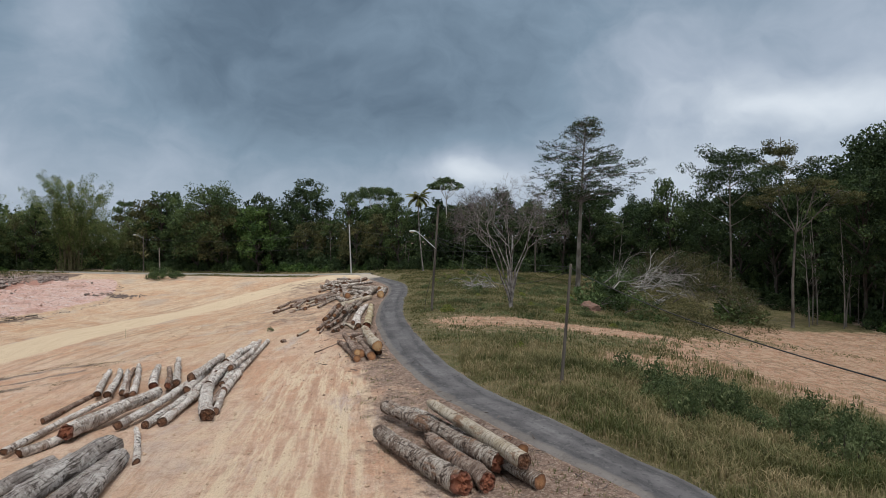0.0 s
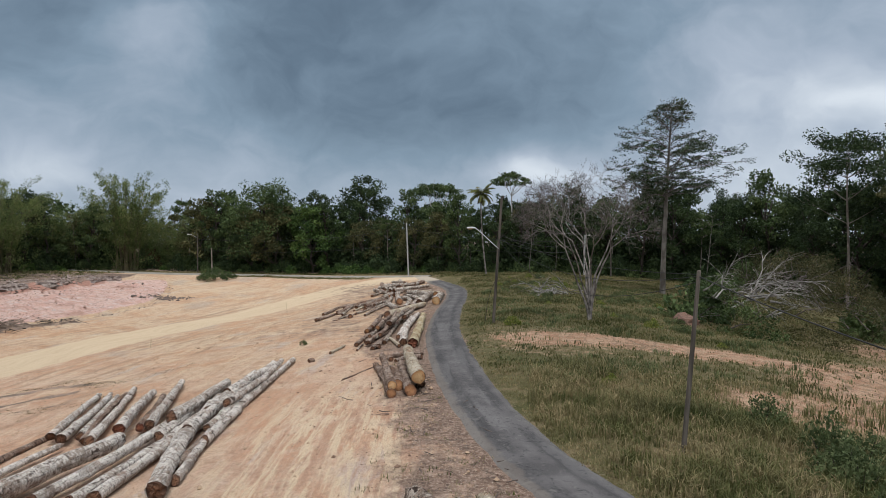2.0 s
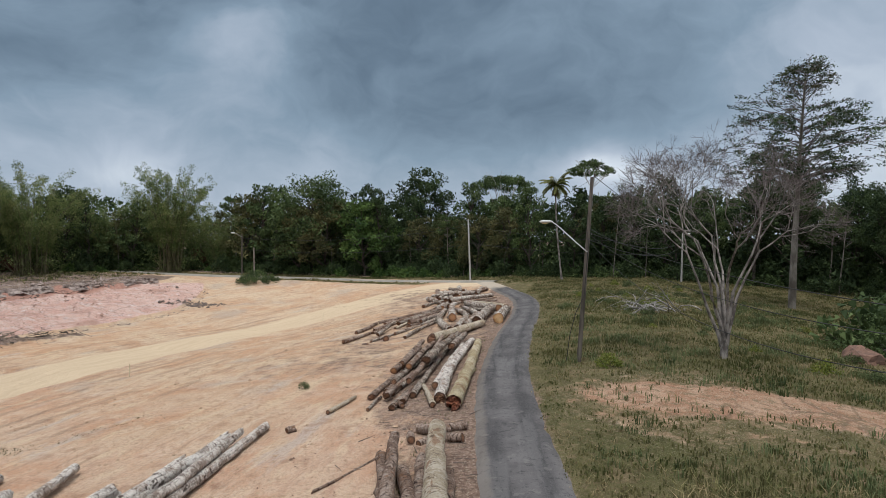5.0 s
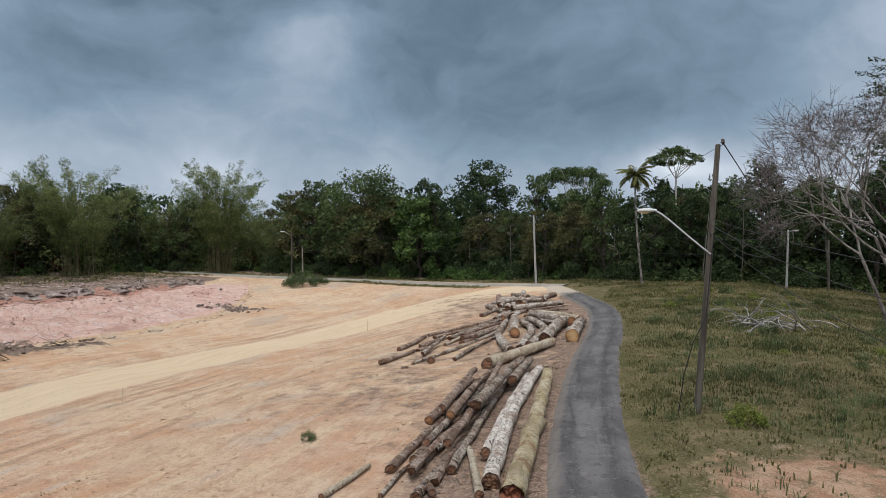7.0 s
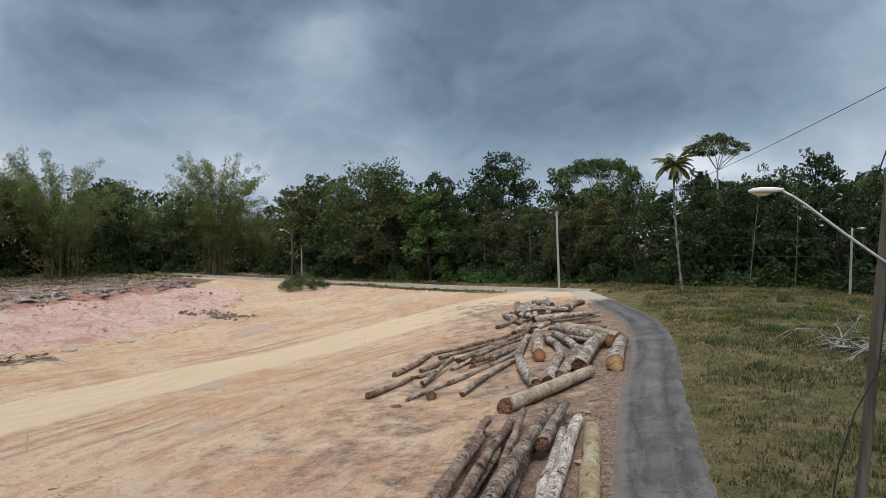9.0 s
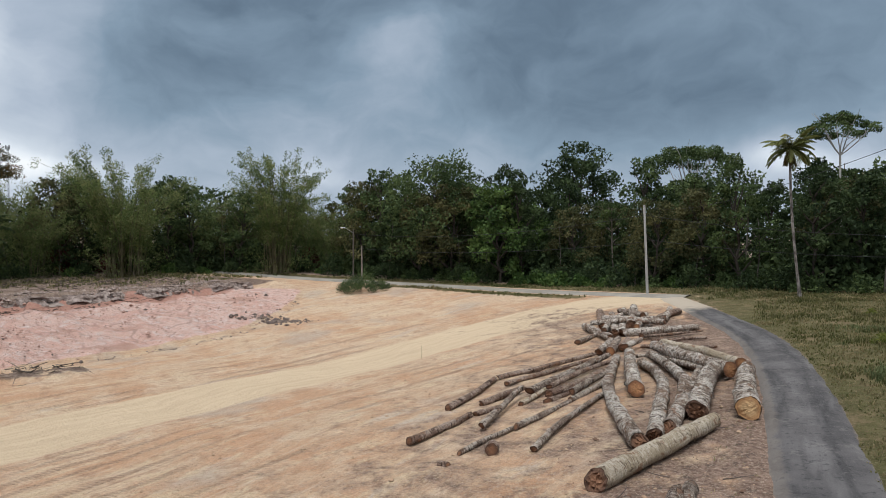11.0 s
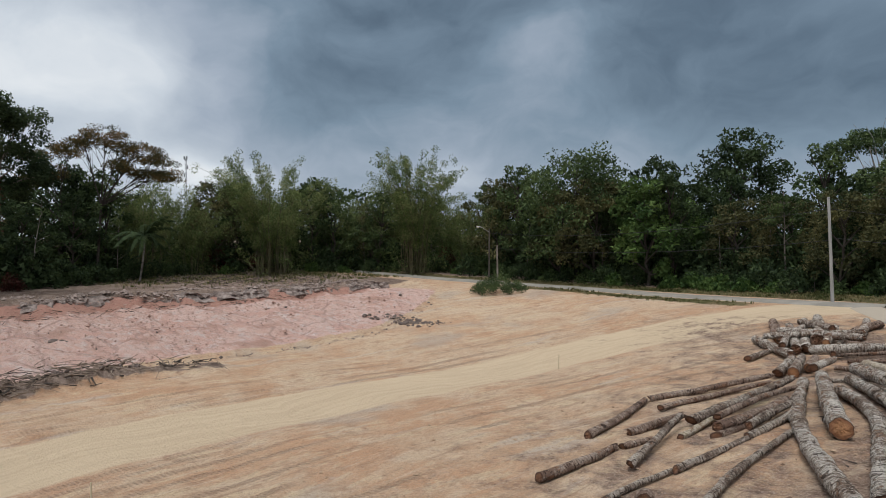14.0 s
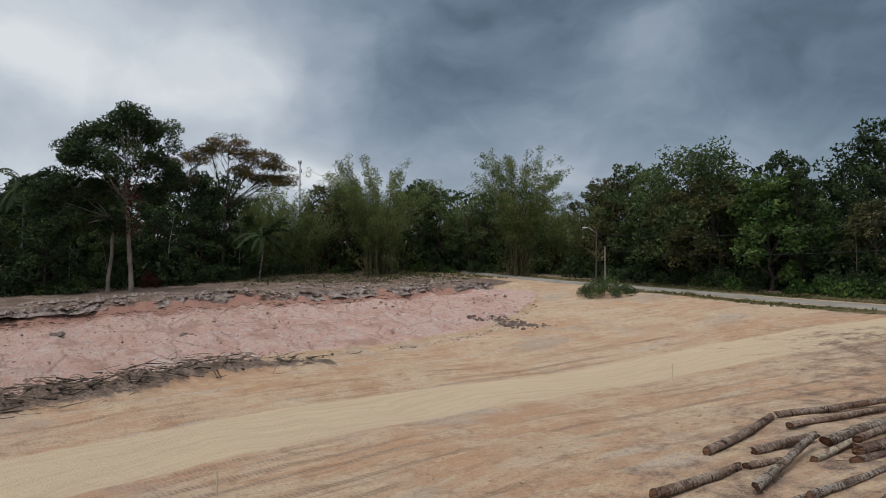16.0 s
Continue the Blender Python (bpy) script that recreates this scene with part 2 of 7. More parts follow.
    for at, wide in ((-6.9, 0.22), (-4.7, 0.26), (-3.6, 0.24), (3.3, 0.26), (4.1, 0.2), (5.2, 0.28), (6.4, 0.24), (8.6, 0.26), (10.3, 0.26), (13.0, 0.24)):
        d = g.math("ABSOLUTE", g.math("SUBTRACT", g.math("ADD", g.attr("across"), g.math("MULTIPLY", wander, 0.12)), at))
        k = g.band(d, wide, wide * 0.6)
        ruts = k if ruts is None else g.math("MAXIMUM", ruts, k)
    ruts = g.math("MULTIPLY", ruts, g.band(g.noise(0.15, 3), 0.40, 0.55))
    tread = g.math("MULTIPLY", ruts, g.band(g.math("SINE", g.math("MULTIPLY", g.attr("along"), 34.0)), -0.2, 0.5))
    c = g.mix(g.math("MULTIPLY", ruts, 0.3), c, (0.33, 0.235, 0.165))
    c = g.mix(g.math("MULTIPLY", tread, 0.32), c, (0.24, 0.165, 0.11))
    # pale pink clay of the cut
    clay = g.mix(g.band(g.noise(0.28, 6, 0.7), 0.40, 0.60), (0.67, 0.465, 0.385), (0.62, 0.385, 0.305))
    clay = g.mix(g.band(g.noise(0.9, 6, 0.75), 0.50, 0.70), clay, (0.70, 0.60, 0.545))
    clay = g.mix(g.math("MULTIPLY", g.band(g.noise(2.2, 6, 0.75), 0.54, 0.68), 0.4), clay, (0.36, 0.225, 0.18))
    down = g.noise(1.5, 6, 0.7, g.coords("Object", (0.22, 1.6, 1.0)))
    clay = g.mix(g.math("MULTIPLY", g.band(down, 0.52, 0.66), 0.6), clay, (0.64, 0.52, 0.455))
    clay = g.mix(g.math("MULTIPLY", g.band(down, 0.45, 0.34), 0.5), clay, (0.36, 0.225, 0.18))
    clay = g.mix(g.math("MULTIPLY", g.band(g.noise(4.5, 6, 0.75), 0.56, 0.66), 0.4), clay, (0.22, 0.15, 0.125))
    crack = g.cells(0.8, g.mix(0.6, g.coords("Object", (0.5, 1, 1)), g.noise(0.8, 7, 0.75)), "DISTANCE_TO_EDGE")
    clay = g.mix(g.math("MULTIPLY", g.band(crack, 0.035, 0.0), 0.5), clay, (0.24, 0.145, 0.115))
    clay = g.mix(g.math("MULTIPLY", g.band(g.noise(0.22, 5, 0.65), 0.54, 0.66), 0.75), clay, (0.43, 0.255, 0.19))
    clay = g.mix(g.math("MULTIPLY", g.band(g.noise(0.33, 5, 0.7), 0.56, 0.68), 0.35), clay, (0.40, 0.345, 0.34))
    red = g.math("ADD", g.attr("redband"), g.math("MULTIPLY", g.math("SUBTRACT", n2, 0.5), 0.9))
    clay = g.mix(g.band(red, 0.35, 0.75), clay, (0.44, 0.235, 0.175))
    c = g.mix(g.band(g.math("ADD", g.attr("clay"), g.math("MULTIPLY", g.math("SUBTRACT", n2, 0.5), 0.25)), 0.40, 0.58), c, clay)
    clay_rough = g.math("MULTIPLY", g.attr("clay"), g.math("ADD", g.math("MULTIPLY", down, 0.9), g.math("MULTIPLY", g.noise(2.8, 7, 0.8), 1.1)))
    flat_top = g.mix(g.band(g.noise(0.5, 6, 0.7), 0.4, 0.62), (0.13, 0.092, 0.07), (0.24, 0.18, 0.14))
    c = g.mix(g.band(g.math("ADD", g.attr("plateau"), g.math("MULTIPLY", g.math("SUBTRACT", n2, 0.5), 0.5)), 0.3, 0.6), c, flat_top)
    soil = g.mix(g.band(n2, 0.4, 0.65), (0.135, 0.098, 0.076), (0.29, 0.22, 0.172))
    c = g.mix(g.band(g.math("ADD", g.attr("topsoil"), g.math("MULTIPLY", g.math("SUBTRACT", g.noise(0.8, 7, 0.75), 0.5), 1.3)), 0.45, 0.75), c, soil)
    # loose crumbs and small hollows: their shade put into the colour as dark specks
    pock = g.band(g.cells(9.0, g.mix(0.35, g.coords(), g.noise(3.0, 5, 0.7))), 0.16, 0.05)
    c = g.mix(g.math("MULTIPLY", g.math("MULTIPLY", pock, g.band(n2, 0.46, 0.6)), 0.55), c, (0.17, 0.11, 0.078))
    # trampled verge with bark litter
    litter = g.mix(g.band(n3, 0.4, 0.6), (0.155, 0.103, 0.075), (0.285, 0.20, 0.15))
    litter = g.mix(g.band(g.noise(3.0, 6, 0.75), 0.52, 0.64), litter, (0.105, 0.078, 0.06))
    litter = g.mix(g.math("MULTIPLY", g.band(g.noise(1.1, 5, 0.7), 0.55, 0.68), 0.7), litter, (0.40, 0.29, 0.215))
    c = g.mix(g.band(g.math("ADD", g.attr("litter"), g.math("MULTIPLY", g.math("SUBTRACT", g.noise(0.8, 7, 0.75), 0.5), 2.2)), 0.35, 0.85), c, litter)
    # grassland
    bare = g.math("SUBTRACT", 1.0, g.math("MULTIPLY", g.attr("grass"), 0.85))
    loose = g.math("MULTIPLY", bare, g.math("SUBTRACT", 1.0, g.math("MULTIPLY", g.band(t, 0.30, 0.75), 0.85)))
    turf = g.mix(g.band(n2, 0.38, 0.62), (0.082, 0.078, 0.030), (0.132, 0.116, 0.052))
    turf = g.mix(g.math("MULTIPLY", g.band(n3, 0.48, 0.66), 0.8), turf, (0.145, 0.11, 0.06))
    turf = g.mix(g.math("MULTIPLY", g.band(n1, 0.5, 0.7), 0.5), turf, (0.055, 0.07, 0.02))
    turf = g.mix(g.math("MULTIPLY", g.band(g.noise(0.55, 5, 0.7), 0.52, 0.64), 0.6), turf, (0.215, 0.158, 0.09))
    c = g.mix(g.band(g.math("ADD", g.attr("grass"), g.math("MULTIPLY", g.math("SUBTRACT", g.noise(0.9, 7, 0.75), 0.5), 1.0)), 0.35, 0.65), c, turf)
    c = g.mix(g.math("MULTIPLY", g.math("MULTIPLY", g.band(n4, 0.50, 0.60), loose), 0.42), c, (0.16, 0.105, 0.072))
    c = g.mix(g.math("MULTIPLY", g.math("MULTIPLY", g.band(g.noise(15.0, 4, 0.65), 0.54, 0.62), loose), 0.38), c, (0.60, 0.50, 0.38))
    c = g.mix(1.0, c, (1.0, 0.992, 1.035), "MULTIPLY")
    h = g.math("ADD", g.math("MULTIPLY", n3, 0.6), g.math("ADD", g.math("MULTIPLY", g.noise(15.0, 4, 0.65), 0.3), n2))
    h = g.math("ADD", h, g.math("SUBTRACT", g.math("MULTIPLY", n4, 0.12), g.math("MULTIPLY", tread, 0.35)))
    h = g.math("ADD", g.math("ADD", h, clay_rough), g.math("ADD", g.math("MULTIPLY", swipe, 0.5), g.math("MULTIPLY", drawn, 0.6)))
    return g.done(c, h, 0.20, 1.0)


def asphalt_material():
    g = Net("old_asphalt", 0.9, 0.1)
    v = g.n.new("ShaderNodeCombineXYZ")
    g.l.new(g.attr("across"), v.inputs[0])
    g.l.new(g.math("MULTIPLY", g.attr("along"), 0.12), v.inputs[1])
    s = g.noise(1.3, 5, 0.6, v.outputs[0], 0.2)
    c = g.mix(g.band(g.noise(0.6, 4), 0.35, 0.65), (0.075, 0.070, 0.071), (0.128, 0.119, 0.119))
    wheel = g.band(g.math("ABSOLUTE", g.math("SUBTRACT", g.math("ABSOLUTE", g.attr("across")), 0.55)), 0.42, 0.05)
    c = g.mix(g.math("MULTIPLY", wheel, g.band(s, 0.38, 0.58, 0.2, 0.9)), c, (0.042, 0.040, 0.042))
    c = g.mix(g.math("MULTIPLY", g.band(s, 0.50, 0.62), 0.45), c, (0.165, 0.156, 0.155))
    c = g.mix(g.math("MULTIPLY", g.band(g.noise(2.6, 6, 0.7), 0.57, 0.64), 0.4), c, (0.18, 0.168, 0.158))
    c = g.mix(g.math("MULTIPLY", g.band(g.noise(5.5, 6, 0.75), 0.46, 0.38), 0.6), c, (0.03, 0.03, 0.032))
    edge = g.math("ADD", g.band(g.math("ABSOLUTE", g.attr("across")), 0.85, 1.25), g.math("MULTIPLY", g.math("SUBTRACT", g.noise(2.2, 5, 0.7), 0.5), 1.2))
    c = g.mix(g.math("MULTIPLY", g.band(edge, 0.55, 1.0), 0.85), c, (0.20, 0.155, 0.118))
    shoulder = g.math("ADD", g.band(g.attr("across"), -0.35, -1.05), g.math("MULTIPLY", g.math("SUBTRACT", g.noise(1.4, 6, 0.75), 0.5), 1.4))
    c = g.mix(g.math("MULTIPLY", g.band(shoulder, 0.5, 0.9), 0.4), c, (0.185, 0.155, 0.13))
    c = g.mix(g.math("MULTIPLY", g.band(g.noise(40, 3), 0.5, 0.75), 0.3), c, (0.22, 0.21, 0.2))
    dust = g.math("ADD", g.attr("dusty"), g.math("MULTIPLY", g.math("SUBTRACT", g.noise(0.9, 6, 0.7), 0.5), 0.9))
    c = g.mix(g.math("MULTIPLY", g.band(dust, 0.35, 0.75), 0.92), c, (0.40, 0.34, 0.27))
    return g.done(c, g.math("ADD", g.noise(45, 3), g.noise(2.5, 4)), 0.02, 0.6)


def ledge_material():
    g = Net("topsoil_crust", 0.95, 0.1)
    n = g.noise(1.4, 7, 0.75)
    c = g.mix(g.band(n, 0.40, 0.60), (0.15, 0.115, 0.10), (0.40, 0.33, 0.295))
    c = g.mix(g.band(g.noise(0.5, 5, 0.7), 0.55, 0.7), c, (0.38, 0.31, 0.275))
    return g.done(c, g.math("ADD", n, g.noise(6, 5, 0.7)), 0.2, 1.0)


def gravel_material():
    g = Net("pale_gravel_road", 0.95, 0.1)
    c = g.mix(g.band(g.noise(0.5, 5), 0.35, 0.65), (0.215, 0.198, 0.172), (0.29, 0.265, 0.23))
    return g.done(g.mix(g.math("MULTIPLY", g.band(g.noise(6, 4), 0.5, 0.7), 0.5), c, (0.25, 0.22, 0.18)), g.noise(14, 3), 0.03)


def bark_material(name, base, light, dark, patch, white, split=0.0, clean=0.0):
    """white: how much of the bark is covered by pale lichen blotches."""
    g = Net(name, 0.93, 0.1)
    o = g.math("MULTIPLY", g.rand(), 37.0)
    vec = g.n.new("ShaderNodeVectorMath")
    g.l.new(g.coords("Object", (1, 1, 1)), vec.inputs[0])
    shift = g.n.new("ShaderNodeCombineXYZ")
    for k in range(3):
        g.l.new(o, shift.inputs[k])
    g.l.new(shift.outputs[0], vec.inputs[1])
    p = vec.outputs[0]

    def stretched(v):
        k = g.n.new("ShaderNodeMapping")
        k.inputs["Scale"].default_value = v
        g.l.new(p, k.inputs[0])
        return k.outputs[0]

    blot, fine = g.noise(6.0, 7, 0.75, stretched((1.0, 1.0, 2.1)), 0.3), g.noise(42, 4, 0.6, p)
    rings = g.noise(5.0, 6, 0.7, stretched((0.8, 0.8, 4.0 - 3.0 * split)), 0.4)
    seams = g.noise(6.0, 6, 0.7, stretched((3.4, 3.4, 0.35 - 0.2 * split)), 0.3)
    wide = g.noise(1.3, 4, 0.55, p)
    c = g.mix(g.band(wide, 0.38, 0.62), base, light)
    c = g.mix(g.math("MULTIPLY", g.band(g.math("ADD", blot, g.math("MULTIPLY", g.math("SUBTRACT", wide, 0.5), 0.35)), 0.60 - 0.10 * white, 0.63 - 0.10 * white), 0.92), c, patch)
    peel = g.noise(2.3, 6, 0.7, stretched((1, 1, 0.6)), 0.5)
    c = g.mix(g.math("MULTIPLY", g.band(peel, 0.57, 0.61), 0.75 - 0.6 * split), c, (0.27, 0.14, 0.08))
    c = g.mix(g.math("MULTIPLY", g.band(rings, 0.455 - 0.06 * split, 0.415 - 0.06 * split - 0.04 * clean), 0.88), c, dark)
    c = g.mix(g.math("MULTIPLY", g.band(seams, 0.43 + 0.03 * split, 0.385 + 0.04 * split), 0.85 - 0.7 * clean), c, dark)
    c = g.mix(g.math("MULTIPLY", g.band(blot, 0.435 - 0.05 * clean, 0.40 - 0.05 * clean), 0.8), c, dark)
    c = g.mix(g.math("MULTIPLY", g.band(fine, 0.54, 0.62), 0.5 - 0.3 * clean), c, dark)
    # plates of bark gone, dark scars and bruises of the haul
    scar = g.noise(3.1, 5, 0.62, stretched((1.0, 1.0, 1.15 - 0.7 * split)), 0.8)
    c = g.mix(g.math("MULTIPLY", g.band(scar, 0.405 - 0.04 * clean, 0.375 - 0.04 * clean), 0.9), c, dark)
    c = g.mix(g.math("MULTIPLY", g.band(g.noise(1.1, 4, 0.6, stretched((1.0, 1.0, 0.45))), 0.42, 0.34), 0.55), c, g.mix(0.5, base, dark))
    h = g.math("ADD", g.math("MULTIPLY", fine, 0.3), g.math("ADD", g.math("MULTIPLY", seams, 0.8), g.math("ADD", g.math("ADD", rings, scar), blot)))
    return g.done(c, h, 0.09, 1.0)


def cut_material(name, core, rim):
    g = Net(name, 0.85, 0.15)
    wob = g.noise(7, 4)
    d = g.math("ADD", g.attr("radial"), g.math("MULTIPLY", g.math("SUBTRACT", wob, 0.5), 0.35))
    c = g.mix(g.band(d, 0.35, 0.9), core, rim)
    ring = g.noise(1.0, 2, 0.5)
    wave = g.math("SINE", g.math("MULTIPLY", d, 42.0))
    c = g.mix(g.math("MULTIPLY", g.band(wave, 0.0, 1.0), 0.25), c, (0.14, 0.055, 0.025))
    c = g.mix(g.math("MULTIPLY", g.band(g.noise(32, 6, 0.75), 0.50, 0.62), 0.6), c, rim)
    c = g.mix(g.math("MULTIPLY", g.band(g.noise(20, 6, 0.75), 0.56, 0.68), 0.5), c, (0.52, 0.33, 0.19))
    c = g.mix(g.band(d, 0.90, 1.0), c, (0.07, 0.045, 0.032))
    c = g.mix(g.math("MULTIPLY", g.band(g.noise(11, 5, 0.7), 0.52, 0.7), 0.5), c, (0.10, 0.05, 0.03))
    return g.done(c, wob, 0.03, 0.8)


def leaf_material(name, dark, mid, light, through=0.25):
    g = Net(name, 0.7, 0.14)
    t = g.attr("tint")
    c = g.mix(g.band(t, 0.0, 0.6), dark, mid)
    c = g.mix(g.band(t, 0.6, 1.0), c, light)
    c = g.mix(g.math("MULTIPLY", g.rand(), 0.5), c, g.mix(g.band(g.noise(0.35, 3), 0.4, 0.6), dark, light))
    m = g.done(c)
    glow = g.n.new("ShaderNodeBsdfTranslucent")
    g.l.new(c, glow.inputs[0])
    k = g.n.new("ShaderNodeMixShader")
    k.inputs[0].default_value = through
    g.l.new(g.b.outputs[0], k.inputs[1])
    g.l.new(glow.outputs[0], k.inputs[2])
    g.l.new(k.outputs[0], g.n["Material Output"].inputs[0])
    return m


def plain_material(name, a, b, scale=3.0, rough=0.8, stretch=(1, 1, 1), depth=0.01, metal=0.0):
    g = Net(name, rough, 0.25)
    v = g.coords("Object", stretch)
    n = g.noise(scale, 5, 0.6, v)
    g.b.inputs["Metallic"].default_value = metal
    return g.done(g.mix(g.band(n, 0.35, 0.65), a, b), g.noise(scale * 5, 3, 0.5, v), depth, 0.6)


GROUND, ASPHALT, GRAVEL, LEDGE = ground_material(), asphalt_material(), gravel_material(), ledge_material()
BARK = {
    "w": bark_material("blotched_white_bark", (0.27, 0.20, 0.155), (0.45, 0.375, 0.315), (0.055, 0.037, 0.028), (0.70, 0.64, 0.57), 1.0),
    "g": bark_material("grey_bark", (0.23, 0.168, 0.132), (0.39, 0.315, 0.26), (0.042, 0.027, 0.021), (0.53, 0.465, 0.40), 0.9),
    "d": bark_material("brown_bark", (0.225, 0.15, 0.115), (0.36, 0.265, 0.21), (0.045, 0.028, 0.022), (0.48, 0.39, 0.33), 0.7, 0.0, 0.3),
    "l": bark_material("whitish_weathered_bark", (0.41, 0.335, 0.285), (0.60, 0.525, 0.47), (0.07, 0.046, 0.036), (0.80, 0.74, 0.68), 1.2, 0.55, 0.4),
    "s": bark_material("grey_cracked_wood", (0.32, 0.275, 0.25), (0.47, 0.42, 0.385), (0.05, 0.037, 0.03), (0.62, 0.57, 0.53), 0.6, 1.0),
    "p": bark_material("pale_tan_bark", (0.43, 0.35, 0.25), (0.53, 0.45, 0.345), (0.15, 0.105, 0.075), (0.62, 0.545, 0.445), 0.8, 0.0, 0.7),
    "y": bark_material("peeled_yellow_wood", (0.42, 0.335, 0.20), (0.53, 0.445, 0.295), (0.14, 0.09, 0.055), (0.63, 0.56, 0.43), 0.6, 0.0, 1.0),
}
CUT_ORANGE = cut_material("orange_cut_wood", (0.37, 0.19, 0.092), (0.20, 0.096, 0.052))
CUT_BROWN = cut_material("weathered_cut_wood", (0.19, 0.098, 0.058), (0.085, 0.05, 0.036))
CUT_RED = cut_material("red_torn_wood", (0.22, 0.08, 0.045), (0.12, 0.048, 0.033))
CUT_TAN = cut_material("tan_cut_wood", (0.56, 0.38, 0.20), (0.42, 0.235, 0.11))
TRUNK_GREY = plain_material("pale_trunk_bark", (0.25, 0.215, 0.185), (0.13, 0.11, 0.09), 2.0, 0.9, (1, 1, 0.4), 0.02)
TRUNK_WHITE = plain_material("whitish_trunk_bark", (0.46, 0.44, 0.41), (0.34, 0.32, 0.29), 2.0, 0.9, (1, 1, 0.4), 0.02)
TRUNK_DARK = plain_material("dark_trunk_bark", (0.035, 0.028, 0.023), (0.075, 0.062, 0.052), 2.0, 0.9, (1, 1, 0.4), 0.02)
TRUNK_BARE = plain_material("bare_tree_bark", (0.085, 0.073, 0.066), (0.29, 0.26, 0.238), 4.0, 0.9, (1, 1, 0.5), 0.01)
TRUNK_MID = plain_material("grey_brown_trunk_bark", (0.06, 0.05, 0.042), (0.15, 0.13, 0.112), 2.0, 0.9, (1, 1, 0.4), 0.02)
TRUNK_SAP = plain_material("sapling_bark", (0.085, 0.072, 0.06), (0.22, 0.20, 0.175), 1.2, 0.9, (1, 1, 0.5), 0.01)
TWIG_GREY = plain_material("grey_purple_twigs", (0.085, 0.070, 0.068), (0.155, 0.13, 0.122), 1.5, 0.9)
DEAD_WOOD = plain_material("bleached_dead_wood", (0.14, 0.128, 0.118), (0.33, 0.31, 0.285), 2.5, 0.9)
TWIG = plain_material("dry_twigs", (0.125, 0.095, 0.08), (0.085, 0.066, 0.056), 1.0, 0.9)
CULM = plain_material("bamboo_culm", (0.065, 0.058, 0.03), (0.14, 0.118, 0.068), 1.0, 0.6)
LEAF = {
    "dark": leaf_material("dark_foliage", (0.017, 0.030, 0.014), (0.036, 0.057, 0.023), (0.071, 0.101, 0.039)),
    "mid": leaf_material("green_foliage", (0.030, 0.050, 0.020), (0.065, 0.096, 0.035), (0.122, 0.163, 0.060)),
    "olive": leaf_material("olive_foliage", (0.040, 0.045, 0.020), (0.083, 0.085, 0.034), (0.156, 0.144, 0.062)),
    "bright": leaf_material("bright_green_foliage", (0.035, 0.069, 0.020), (0.073, 0.125, 0.033), (0.131, 0.188, 0.053)),
    "bamboo": leaf_material("bamboo_foliage", (0.056, 0.090, 0.031), (0.144, 0.188, 0.062), (0.269, 0.281, 0.115), 0.4),
    "palm": leaf_material("palm_foliage", (0.07, 0.085, 0.028), (0.15, 0.16, 0.052), (0.27, 0.25, 0.095), 0.35),
    "rust": leaf_material("rusty_foliage", (0.036, 0.040, 0.014), (0.088, 0.066, 0.022), (0.19, 0.105, 0.028), 0.15),
    "vine": leaf_material("red_brown_vines", (0.035, 0.012, 0.010), (0.075, 0.022, 0.018), (0.11, 0.04, 0.028)),
    "grass": leaf_material("roadside_grass", (0.058, 0.074, 0.024), (0.142, 0.142, 0.052), (0.37, 0.29, 0.165), 0.4),
    "meadow": leaf_material("meadow_grass", (0.066, 0.078, 0.026), (0.148, 0.142, 0.055), (0.32, 0.255, 0.145), 0.5),
    "weed_dry": leaf_material("dry_feathery_weed", (0.034, 0.038, 0.017), (0.080, 0.078, 0.034), (0.16, 0.135, 0.068), 0.3),
    "lime": leaf_material("yellow_green_weed", (0.11, 0.14, 0.03), (0.21, 0.23, 0.05), (0.33, 0.32, 0.09), 0.4),
    "weed": leaf_material("weed_leaves", (0.05, 0.070, 0.029), (0.10, 0.128, 0.052), (0.19, 0.21, 0.10), 0.4),
}
POLE_WOOD = plain_material("weathered_pole_wood", (0.058, 0.049, 0.041), (0.125, 0.107, 0.09), 2.0, 0.9, (3, 3, 0.25), 0.01)
POLE_PALE = plain_material("pale_pole_wood", (0.29, 0.28, 0.265), (0.38, 0.365, 0.35), 2.0, 0.85, (3, 3, 0.25), 0.006)
STEEL = plain_material("galvanised_steel", (0.28, 0.285, 0.29), (0.36, 0.365, 0.37), 4.0, 0.45, (1, 1, 1), 0.002, 0.6)
LAMP_CASE = plain_material("white_lamp_housing", (0.52, 0.52, 0.51), (0.60, 0.60, 0.59), 4.0, 0.5, (1, 1, 1), 0.002)
LAMP_GLASS = plain_material("amber_lamp_bowl", (0.62, 0.50, 0.26), (0.70, 0.58, 0.32), 4.0, 0.3, (1, 1, 1), 0.002)
CABLE = plain_material("black_cable", (0.02, 0.02, 0.02), (0.035, 0.035, 0.035), 4.0, 0.7)
PORCELAIN = plain_material("dark_insulator", (0.05, 0.035, 0.03), (0.08, 0.06, 0.05), 4.0, 0.35)

# ---- lie of the land ----
def table_at(v, table):
    if v <= table[0][0]:
        return table[0][1]
    for (a, p), (b, q) in zip(table, table[1:]):
        if v <= b:
            return p + (q - p) * (v - a) / (b - a)
    return table[-1][1]


def step(a, b, v):
    k = min(1.0, max(0.0, (v - a) / (b - a)))
    return k * k * (3 - 2 * k)


